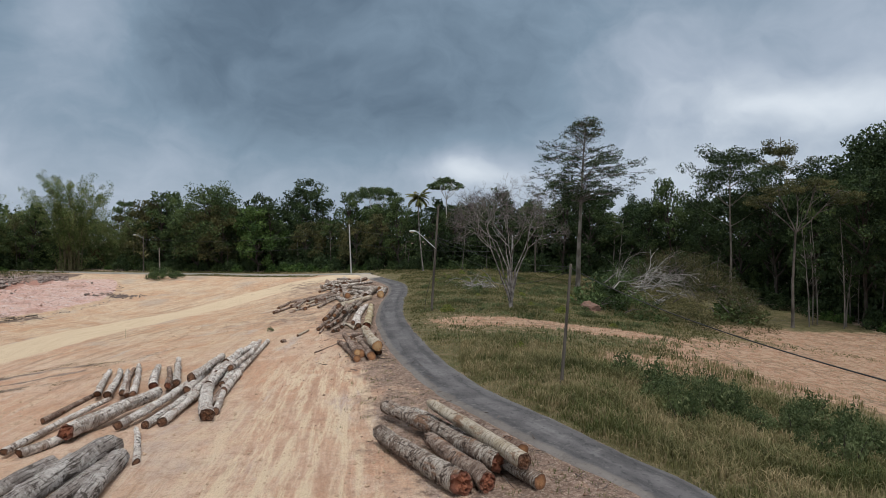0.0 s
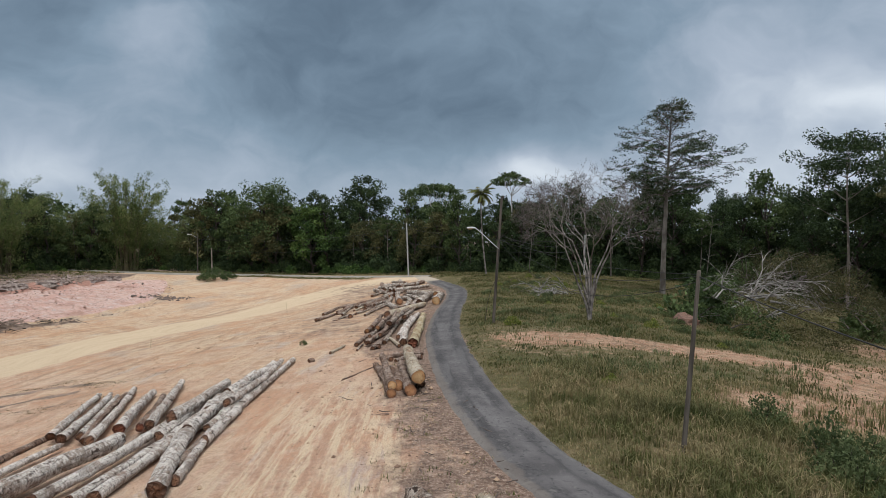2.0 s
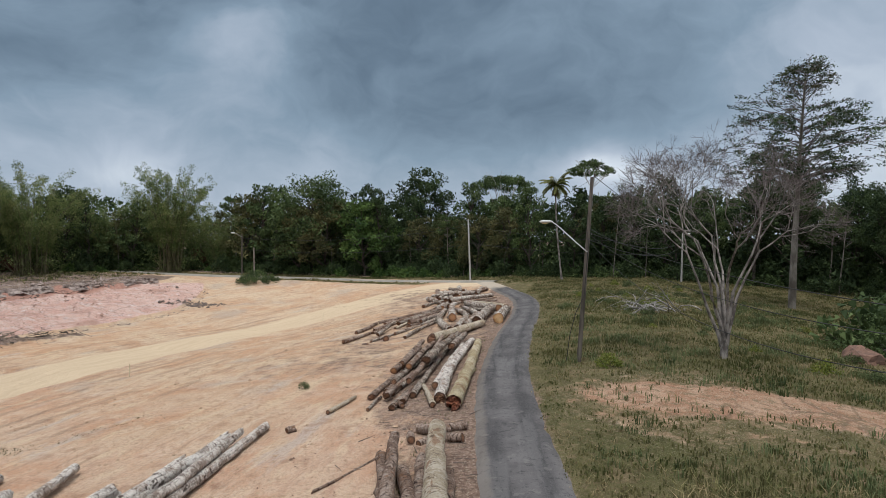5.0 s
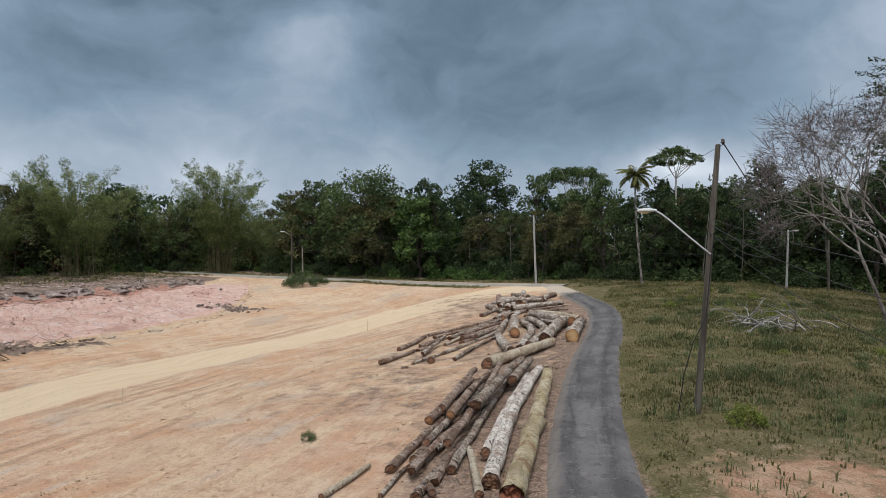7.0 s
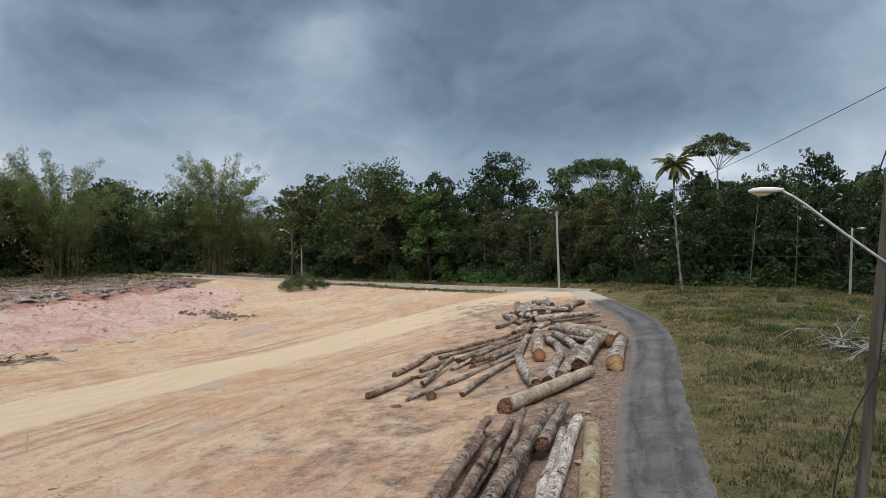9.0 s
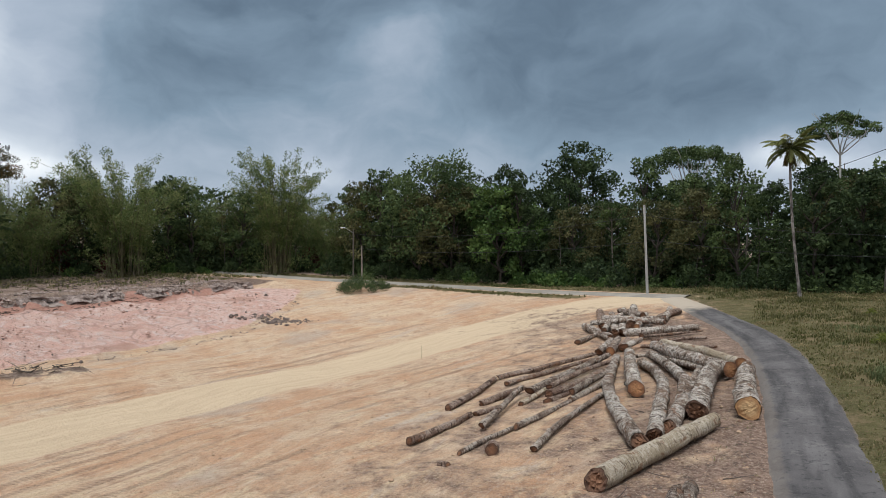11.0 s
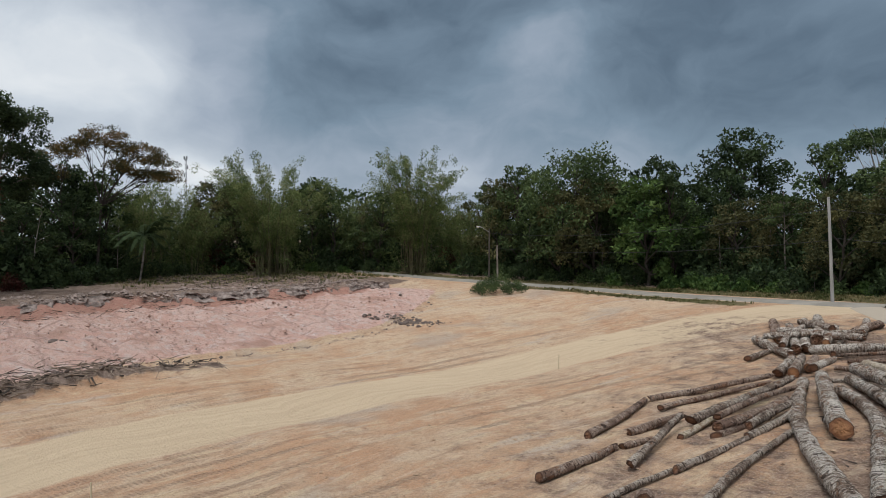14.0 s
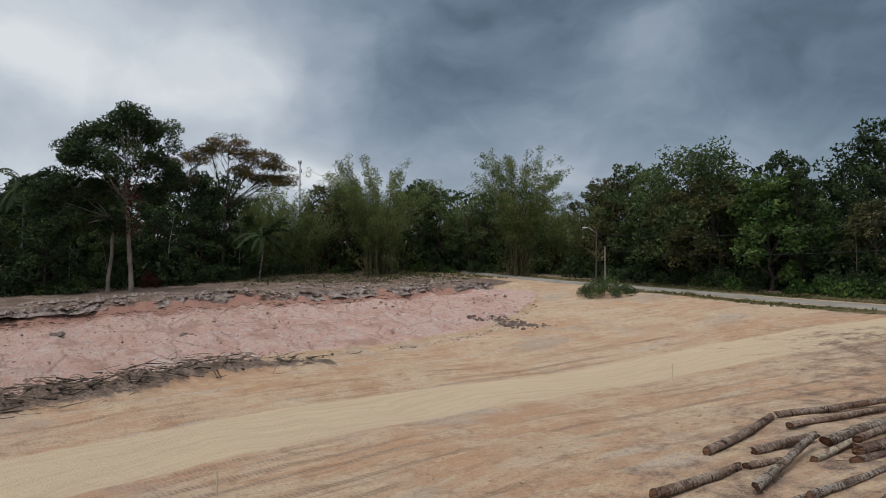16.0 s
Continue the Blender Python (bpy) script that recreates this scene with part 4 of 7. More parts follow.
LOGS_D2_B = (
    ("d", "b", 0.12, 0, 0, -15.39, 65.64, -14.86, 67.32),
    ("d", "b", 0.17, 0.15, 0.15, -15.45, 65.93, -14.79, 68.12, -14.46, 70.42),
    ("g", "b", 0.14, 0.2, 0.2, -14.62, 66.24, -14.13, 69.84),
    ("g", "b", 0.13, 0, 0.1, -14.51, 65.69, -13.86, 69.46),
    ("g", "b", 0.11, 0, 0, -15.32, 62.12, -14.93, 63.7, -14.46, 65.84),
    ("g", "b", 0.09, 0, 0, -16.0, 59.27, -15.76, 60.79, -15.37, 62.17),
    ("g", "b", 0.11, 0, 0.1, -13.86, 59.88, -13.86, 62.82, -13.4, 66.8),
    ("d", "b", 0.12, 0.25, 0.3, -15.78, 66.97, -15.29, 70.02, -14.49, 72.02),
)
LOGS_E = (
    ("d", "o", 0.32, 0, 0, -17.77, 84.03, -19.56, 90.02),
    ("w", "b", 0.26, 0, 0, -16.42, 81.3, -18.42, 89.02),
    ("w", "b", 0.26, 0, 0, -16.02, 81.58, -17.93, 90.93),
    ("w", "b", 0.35, 0.1, 0.1, -15.69, 82.72, -17.18, 90.7),
    ("w", "b", 0.23, 0.45, 0.45, -17.96, 84.68, -13.56, 82.16),
    ("w", "b", 0.24, 0.25, 0.25, -15.68, 79.99, -11.55, 81.09),
    ("w", "b", 0.27, 0, 0, -19.01, 84.08, -16.28, 79.87),
    ("w", "b", 0.22, 0, 0, -16.0, 75.8, -16.18, 79.5),
    ("g", "o", 0.24, 0, 0, -15.41, 75.93, -15.83, 79.68),
    ("d", "o", 0.2, 0, 0, -15.05, 77.06, -15.27, 79.82),
    ("w", "b", 0.19, 0.2, 0.2, -14.75, 76.14, -14.26, 78.19),
    ("w", "b", 0.25, 0, 0, -14.28, 85.58, -14.62, 91.1),
)
LOGS_E_B = (
    ("d", "b", 0.26, 0, 0, -13.8, 89.65, -14.77, 86.97),
    ("d", "b", 0.11, 0, 0, -14.18, 77.66, -10.29, 76.67),
    ("g", "b", 0.23, 0.5, 0.5, -15.35, 84.79, -17.6, 87.55),
    ("w", "b", 0.20, 0.35, 0.35, -17.4, 82.5, -17.0, 88.5),
    ("w", "b", 0.18, 0.4, 0.4, -16.9, 80.6, -17.6, 86.0),
    ("w", "o", 0.20, 0.3, 0.3, -15.2, 81.8, -15.6, 87.2),
    ("g", "b", 0.16, 0.1, 0.1, -14.6, 80.0, -14.9, 85.5),
    ("w", "b", 0.17, 0.5, 0.5, -18.4, 83.0, -13.9, 84.4),
    ("w", "b", 0.15, 0, 0, -18.2, 79.4, -17.2, 83.6),
    ("d", "b", 0.10, 0, 0, -13.9, 79.2, -11.0, 79.6),
    ("d", "b", 0.09, 0, 0, -14.6, 80.7, -11.4, 82.2),
    ("g", "b", 0.11, 0, 0, -14.2, 74.9, -10.8, 75.4),
)
LOGS_L = (
    ("l", "r", 0.285, 0.15, 0.15, -13.75, 21.12, -13.08, 26.8),
    ("l", "b", 0.167, 0, 0, -14.57, 20.05, -13.96, 21.86, -14.49, 25.95),
    ("l", "b", 0.132, 0.1, 0.1, -15.13, 20.12, -15.38, 23.39, -15.43, 26.94),
    ("d", "b", 0.132, 0, 0, -16.69, 24.34, -17.18, 29.27),
    ("l", "b", 0.158, 0.2, 0.02, -16.37, 27.55, -19.99, 34.9),
    ("l", "b", 0.167, 0.2, 0.02, -15.69, 27.17, -19.12, 34.46),
    ("l", "b", 0.141, 0.2, 0.02, -15.14, 27.38, -18.7, 34.4),
)
LOGS_L_B = (
    ("l", "b", 0.158, 0.2, 0.02, -14.29, 26.7, -18.84, 35.88),
    ("l", "r", 0.202, 0.3, 0.02, -13.74, 27.41, -16.96, 34.46),
    ("d", "r", 0.150, 0.2, 0.02, -13.36, 28.01, -16.11, 33.89),
    ("l", "b", 0.176, 0.3, 0.02, -12.89, 27.83, -16.82, 36.6),
    ("l", "b", 0.167, 0.1, 0.1, -12.41, 22.14, -12.43, 26.21, -13.05, 30.49),
    ("l", "b", 0.167, 0, 0, -11.45, 22.23, -11.74, 26.86, -12.87, 33.9),
    ("l", "b", 0.176, 0, 0, -10.91, 22.39, -11.37, 26.7),
)
LOGS_L2 = (
    ("l", "b", 0.114, 0, 0, -9.71, 18.36, -11.73, 22.15),
    ("l", "b", 0.275, 0, 0, -9.27, 22.48, -10.93, 26.49, -12.55, 32.27),
    ("l", "b", 0.141, 0, 0, -9.33, 23.45, -11.8, 31.1),
    ("l", "b", 0.229, 0.3, 0.3, -12.47, 28.41, -13.14, 34.05),
    ("l", "b", 0.176, 0, 0, -10.26, 26.61, -12.66, 40.53),
    ("l", "b", 0.185, 0.2, 0.2, -11.2, 27.26, -12.96, 38.66),
    ("l", "b", 0.176, 0.1, 0.1, -12.06, 27.02, -13.24, 34.29),
    ("l", "b", 0.185, 0.3, 0.3, -12.23, 32.07, -12.39, 38.01),
)
LOGS_L2_B = (
    ("l", "b", 0.16, 0.25, 0.25, -11.7, 29.5, -13.0, 36.5),
    ("l", "b", 0.15, 0.1, 0.1, -10.8, 27.8, -12.4, 37.4),
    ("l", "b", 0.15, 0.35, 0.3, -11.3, 30.2, -12.7, 39.0),
    ("d", "b", 0.13, 0, 0, -10.0, 24.6, -11.3, 30.4),
    ("l", "b", 0.13, 0.1, 0.02, -15.9, 27.6, -19.6, 35.2),
    ("d", "b", 0.13, 0.15, 0.02, -14.7, 27.0, -18.6, 34.9),
    ("d", "b", 0.12, 0.1, 0.02, -13.1, 28.0, -16.4, 35.4),
)
LOGS_M = (
    ("s", "b", 0.28, 0, 0, -12.26, 18.31, -12.61, 16.05),
    ("s", "b", 0.36, 0.2, 0.2, -10.87, 18.84, -10.81, 14.27),
    ("s", "b", 0.28, 0, 0, -10.35, 18.22, -10.15, 14.51),
    ("s", "b", 0.29, 0, 0, -10.29, 18.49, -9.16, 14.03),
    ("s", "b", 0.23, 0, 0, -11.93, 18.83, -11.64, 14.99),
)

# ---- trees ----
class Shape:
    """Collects tubes and leaf cards as arrays."""

    def __init__(self, seed):
        self.r = np.random.default_rng(seed)
        self.v, self.f, self.n = [], [], 0
        self.lv, self.lt, self.lc = [], [], 0

    def tube(self, pts, radii, sides=6):
        pts, radii = np.asarray(pts, float), np.asarray(radii, float)
        t = np.gradient(pts, axis=0)
        t /= np.linalg.norm(t, axis=1)[:, None] + 1e-9
        ref = np.where(np.abs(t[:, 2:3]) > 0.9, np.array([[1.0, 0, 0]]), np.array([[0, 0, 1.0]]))
        a = np.cross(t, ref)
        a /= np.linalg.norm(a, axis=1)[:, None] + 1e-9
        b = np.cross(t, a)
        ang = np.linspace(0, 2 * math.pi, sides, endpoint=False)
        ring = pts[:, None] + radii[:, None, None] * (np.cos(ang)[None, :, None] * a[:, None] + np.sin(ang)[None, :, None] * b[:, None])
        self.v.append(ring.reshape(-1, 3))
        k = np.arange(len(pts) * sides).reshape(len(pts), sides) + self.n
        k2 = np.roll(k, -1, axis=1)
        self.f.append(np.stack([k[:-1], k2[:-1], k2[1:], k[1:]], -1).reshape(-1, 4))
        self.n += len(pts) * sides

    def limb(self, p, way, length, r0, r1, bend=0.25, steps=5, sides=6, rise=0.0):
        """A wandering branch; returns its points and last heading."""
        pts, q, w = [np.array(p, float)], np.array(p, float), np.array(way, float)
        for _ in range(steps):
            w = w + self.r.normal(0, bend, 3) * 0.5 + np.array([0, 0, rise])
            w /= np.linalg.norm(w)
            q = q + w * length / steps
            pts.append(q)
        self.tube(pts, np.linspace(r0, r1, steps + 1), sides)
        return np.array(pts), w

    def leaves(self, centres, radius, count, size, flat=1.0, up=0.4, tint=(0.0, 1.0), slim=0.5):
        """Leaf cards in balls round the centres. flat squeezes the balls; up leans the cards level."""
        c = np.asarray(centres, float).reshape(-1, 3)
        r = self.r
        count *= 2
        m = len(c) * count
        base = np.repeat(c, count, axis=0)
        shade = np.repeat(r.uniform(*tint, len(c)), count)
        off = r.normal(0, 1, (m, 3))
        off /= np.linalg.norm(off, axis=1)[:, None]
        off *= (r.uniform(0.25, 1, m) ** 0.5)[:, None] * np.broadcast_to(radius, (m,) if np.ndim(radius) == 0 else np.shape(radius))[:, None]
        off[:, 2] *= flat
        p = base + off
        nrm = r.normal(0, 1, (m, 3)) + off / (np.abs(off).max() + 1e-6) * 0.8 + np.array([0, 0, up])
        nrm /= np.linalg.norm(nrm, axis=1)[:, None]
        t = np.cross(nrm, r.normal(0, 1, (m, 3)))
        t /= np.linalg.norm(t, axis=1)[:, None] + 1e-9
        b = np.cross(nrm, t)
        s = 0.72 * size * r.uniform(0.6, 1.35, m)[:, None]
        blade = np.stack([p + t * s * 1.1, p - t * s * 0.7 + b * s * slim * 1.2, p - t * s * 0.7 - b * s * slim * 1.2], 1)
        self.lv.append(blade.reshape(-1, 3))
        self.lt.append(np.repeat(np.clip(shade + r.normal(0, 0.16, m), 0, 1), 3))
        self.lc += m

    def cards(self, p, t, b, tint):
        """Leaf cards from centres and half axes."""
        quad = np.stack([p - t, p - b, p + t, p - t, p + t, p + b], 1)
        self.lv.append(quad.reshape(-1, 3))
        self.lt.append(np.repeat(np.clip(tint, 0, 1), 6))
        self.lc += len(p)

    def wood(self, name, material, parent):
        ob = mesh_object(name, np.concatenate(self.v), np.concatenate(self.f), material, parent)
        self.v, self.f, self.n = [], [], 0
        return ob

    def foliage(self, name, material, parent):
        v = np.concatenate(self.lv)
        ob = mesh_object(name, v, np.arange(len(v)).reshape(-1, 3), material, parent, (("tint", np.concatenate(self.lt)),), False)
        self.lv, self.lt, self.lc = [], [], 0
        return ob


def root_of(name, label, category, group=""):
    return tagged(new(name), label, category, group)


def unit(v):
    v = np.asarray(v, float)
    return v / np.linalg.norm(v)


def broadleaf(seed, height, wide, clear, leaf, trunk, label, leaves=2600, size=0.3, lumps=16, flat=0.75, name="tree", lump_size=0.19):
    """A forest tree: tapered trunk, limbs to every lump of the crown, and thousands of leaf cards."""
    s, root = Shape(seed), root_of(name, label, "tree", "forest trees")
    r = s.r
    lean = r.normal(0, 0.05, 2)
    top = np.array([lean[0] * height, lean[1] * height, height * 0.82])
    n = 7
    spine = np.array([top * k / n + np.r_[r.normal(0, 0.12, 2) * (k > 0), 0] for k in range(n + 1)])
    s.tube(spine, np.linspace(height * 0.012 + 0.05, 0.05, n + 1) + np.r_[height * 0.007, np.zeros(n)], 8)
    centres = []
    for k in range(lumps):
        a = k * 2.4 + r.uniform(-0.5, 0.5)
        h = clear + (height - clear) * ((k + 0.5) / lumps) ** 0.8
        spread_at = wide / 2 * math.sin(math.pi * min(1.0, 0.22 + 0.72 * (h - clear) / (height - clear))) ** 0.7
        rad = spread_at * r.uniform(0.45, 1.0)
        c = np.array([math.cos(a) * rad + lean[0] * h, math.sin(a) * rad + lean[1] * h, h + r.normal(0, 0.3)])
        start = spine[int(np.clip((h - 1.5 - 0.3 * rad) / (height * 0.82) * n, 1, n))]
        if lumps < 40 or k % 5 == 0:
            s.limb(start, c - start, np.linalg.norm(c - start), 0.05 + 0.006 * height, 0.02, 0.2, 4, 5)
        centres.append(c)
    s.wood("trunk", trunk, root)
    lump = wide * lump_size
    sub = []
    for c in centres:
        for _ in range(7):
            o = r.normal(0, 1, 3)
            o /= np.linalg.norm(o)
            o[2] *= flat
            sub.append(c + o * lump * r.uniform(0.4, 1.1))
    s.leaves(sub, lump * 0.55, max(3, int(1.0 * leaves / len(sub))), size * 0.92, flat)
    s.foliage("crown", leaf, root)
    return root


def bamboo(seed, height, spread_r, culms, label, dense=6):
    """A clump of arching culms with feathery sprays."""
    s, root = Shape(seed), root_of("bamboo_clump", label, "bamboo", "bamboo clumps")
    r = s.r
    tips = []
    for k in range(culms):
        a, rad = r.uniform(0, 2 * math.pi), spread_r * 0.33 * r.uniform(0, 1) ** 0.5
        base = np.array([math.cos(a) * rad, math.sin(a) * rad, -0.1])
        h, out = height * r.uniform(0.62, 1.0), spread_r * r.uniform(0.3, 1.35)
        a += r.normal(0, 0.5)
        pts = []
        for t in np.linspace(0, 1, 9):
            bow = t ** 2.3 * out
            pts.append(base + np.array([math.cos(a) * bow, math.sin(a) * bow, h * (t - 0.13 * t ** 5 * out / spread_r)]))
        pts = np.array(pts) + r.normal(0, 0.05, (9, 3))
        s.tube(pts, np.linspace(0.06, 0.014, 9), 5)
        s.wood("culm", CULM, root)
        for j in range(22):
            t = r.uniform(0.22, 1.0) ** 0.8
            i = min(7, int(t * 8))
            tips.append(pts[i] + (pts[i + 1] - pts[i]) * (t * 8 - i) + r.normal(0, 0.42 - 0.2 * t, 3))
    for k in range(int(culms * 0.5)):
        a = r.uniform(0, 2 * math.pi)
        base = np.array([math.cos(a), math.sin(a), 0]) * spread_r * r.uniform(0.1, 0.45)
        s.limb(base, (math.cos(a + r.normal(0, 1)) * 0.8, math.sin(a + r.normal(0, 1)) * 0.8, 1.0), r.uniform(2, 4.5), 0.04, 0.015, 0.2, 3, 4, -0.05)
    tagged(s.wood("cane_litter", CULM, root), "broken leaning canes", kind="stuff")
    s.leaves(tips, 0.60, int(dense * 1.6), 0.21, 0.9, 0.2, (0.1, 1.0), 0.25)
    low = [np.array([math.cos(a) * q, math.sin(a) * q, z]) for a, q, z in zip(r.uniform(0, 6.28, 110), spread_r * r.uniform(0.25, 0.95, 110), height * 0.62 * r.uniform(0.02, 1.0, 110) ** 1.2)]
    s.leaves(low, 1.0, 16, 0.22, 0.9, 0.2, (0.0, 0.7), 0.25)
    s.foliage("foliage", LEAF["bamboo"], root)
    return root


def umbrella_tree(seed, height, wide, thick, leaf, bark, label, leaves=3000, size=0.24, arms=9, fork=0.55, clusters=46, stem=0.16):
    """A straight stem that forks into spreading arms under a flat crown."""
    s, root = Shape(seed), root_of("umbrella_tree", label, "tree")
    r = s.r
    f = height * fork
    s.limb((0, 0, -0.2), (r.normal(0, 0.03), r.normal(0, 0.03), 1), f + 0.2, stem * 1.2, stem * 0.75, 0.06, 6, 8)
    hub = s.v[-1].reshape(-1, 8, 3)[-1].mean(0)
    for k in range(arms):
        a = 2 * math.pi * k / arms + r.normal(0, 0.25)
        q = wide / 2 * r.uniform(0.35, 0.85)
        tip = np.array([hub[0] + math.cos(a) * q, hub[1] + math.sin(a) * q, height - thick * r.uniform(0.3, 0.8)])
        pts, _ = s.limb(hub, tip - hub + np.array([0, 0, -0.5]), np.linalg.norm(tip - hub), stem * 0.5, 0.03, 0.18, 5, 6, 0.03)
        for _ in range(4):
            p = pts[r.integers(2, 6)]
            s.limb(p, (math.cos(a + r.normal(0, 0.8)), math.sin(a + r.normal(0, 0.8)), 0.7), wide * 0.16, 0.035, 0.012, 0.25, 3, 4, 0.05)
    s.wood("trunk", bark, root)
    pts = []
    for _ in range(clusters):
        a, q = r.uniform(0, 6.28), r.uniform(0, 1) ** 0.55
        dome = height - thick * 0.25 - thick * 0.75 * q ** 2.2 + r.normal(0, thick * 0.10)
        pts.append((hub[0] + math.cos(a) * q * wide / 2, hub[1] + math.sin(a) * q * wide / 2, dome))
    s.leaves(pts, wide * 0.095, leaves // clusters, size, 0.5, 0.9)
    s.foliage("crown", leaf, root)
    return root


def palm(seed, height, label, fronds=18, length=3.0, skirt=True, leaf="palm"):
    s, root = Shape(seed), root_of("palm_tree", label, "palm tree")
    r = s.r
    pts = np.array([(0.85 * math.sin(t * 1.6), 0.1 * t, height * t) for t in np.linspace(0, 1, 9)])
    s.tube(pts, np.r_[0.17, np.linspace(0.11, 0.085, 8)], 8)
    s.wood("trunk", TRUNK_BARE, root)
    head = pts[-1]

    def frond(a, start, droop, n_leaf, span, tint):
        prev, mids = head.copy(), []
        w = np.array([math.cos(a) * math.cos(start), math.sin(a) * math.cos(start), math.sin(start)])
        steps = 9
        line = [head.copy()]
        for k in range(steps):
            w = unit(w + np.array([0, 0, -droop * (0.4 + k / steps)]))
            prev = prev + w * span / steps
            line.append(prev.copy())
        line = np.array(line)
        s.tube(line, np.linspace(0.045, 0.01, steps + 1), 4)
        side = unit(np.cross(w, (0, 0, 1)) + 1e-6)
        t = np.repeat(np.linspace(0.12, 1.0, n_leaf), 2)
        i = np.minimum((t * steps).astype(int), steps - 1)
        p = line[i] + (line[i + 1] - line[i]) * (t * steps - i)[:, None]
        sign = np.tile([1, -1], n_leaf)[:, None]
        ahead = line[i + 1] - line[i]
        ahead /= np.linalg.norm(ahead, axis=1)[:, None]
        ll = 0.52 * np.sin(0.35 + 2.5 * t)[:, None] * span / 3.0
        way = sign * side * 0.8 + ahead * 0.45 + np.array([0, 0, -0.5]) + r.normal(0, 0.12, (len(t), 3))
        way /= np.linalg.norm(way, axis=1)[:, None]
        s.cards(p + way * ll * 0.6, way * ll * 0.75, np.cross(way, np.array([0, 0, 1.0])) * 0.07 + ahead * 0.05, np.full(len(t), tint) + r.normal(0, 0.1, len(t)))

    for k in range(fronds):
        frond(k * 2.4, r.uniform(-0.35, 1.1), r.uniform(0.14, 0.28), 26, length * r.uniform(0.85, 1.1), r.uniform(0.35, 0.9))
    s.wood("frond_rib", LEAF[leaf], root)
    s.foliage("frond_crown", LEAF[leaf], root)
    if skirt:
        for k in range(9):
            frond(k * 0.7, r.uniform(-1.3, -0.9), 0.12, 16, length * 0.62, r.uniform(0.2, 0.8))
        s.wood("dead_frond_rib", TWIG, root)
        s.foliage("dead_frond_skirt", LEAF["rust"], root)
    return root


def layered_tree(seed, height, wide, clear, label):
    """A tall straight tree: long arching boughs with thin flat sprays below, a bare twiggy spire on top."""
    s, root = Shape(seed), root_of("tall_tree", label, "tree")
    r = s.r
    spine, _ = s.limb((0, 0, -0.2), (0.0, 0, 1), height * 0.97, 0.36, 0.05, 0.02, 9, 9)
    s.wood("trunk", TRUNK_SAP, root)
    outline = ((0.0, 0.45), (0.10, 0.82), (0.22, 1.0), (0.42, 0.92), (0.58, 0.66), (0.70, 0.40), (0.85, 0.30), (1.0, 0.18))
    green, dry = [], []
    for k in range(104):
        t = (k / 103) ** 1.12
        w = wide / 2 * table_at(t, outline) * r.uniform(0.72, 1.08)
        h = clear + (height - clear) * t - 0.22 * w
        a = k * 2.4 + r.normal(0, 0.35)
        start = spine[0] + (spine[-1] - spine[0]) * min(0.98, h / (height * 0.97))
        steep = 0.55 if t < 0.66 else 1.0
        pts, head = s.limb(start, (math.cos(a), math.sin(a), steep), w * 1.12, 0.07 - 0.035 * t, 0.016, 0.16, 6, 5, -0.10)
        for j in range(7):
            p = pts[r.integers(2, 7)]
            b = a + r.normal(0, 0.75)
            q, _ = s.limb(p, (math.cos(b), math.sin(b), r.uniform(-0.15, 0.4)), (0.35 + 0.24 * w) * r.uniform(0.6, 1.2), 0.024, 0.007, 0.3, 3, 4)
            for _ in range(2):
                e, _ = s.limb(q[-2], unit(r.normal(0, 1, 3) * np.array([1, 1, 0.5])), r.uniform(0.3, 0.7), 0.012, 0.005, 0.3, 2, 3)
                (dry if t > 0.6 and r.uniform() < 0.8 else green).append(e[-1])
        green.append(pts[-1])
    for k in range(46):
        h = clear * r.uniform(0.72, 1.12)
        a = r.uniform(0, 6.28)
        s.limb((0, 0, h), (math.cos(a), math.sin(a), r.uniform(-0.8, 0.4)), r.uniform(0.7, 2.0), 0.025, 0.007, 0.35, 4, 3, -0.12)
    s.wood("bough", TWIG_GREY, root)
    s.leaves(green, 0.5, 9, 0.14, 0.34, 1.2)
    s.foliage("crown", LEAF["dark"], root)
    s.leaves(dry, 0.4, 2, 0.10, 0.6, 0.3)
    s.foliage("dry_foliage", LEAF["olive"], root)
    return root


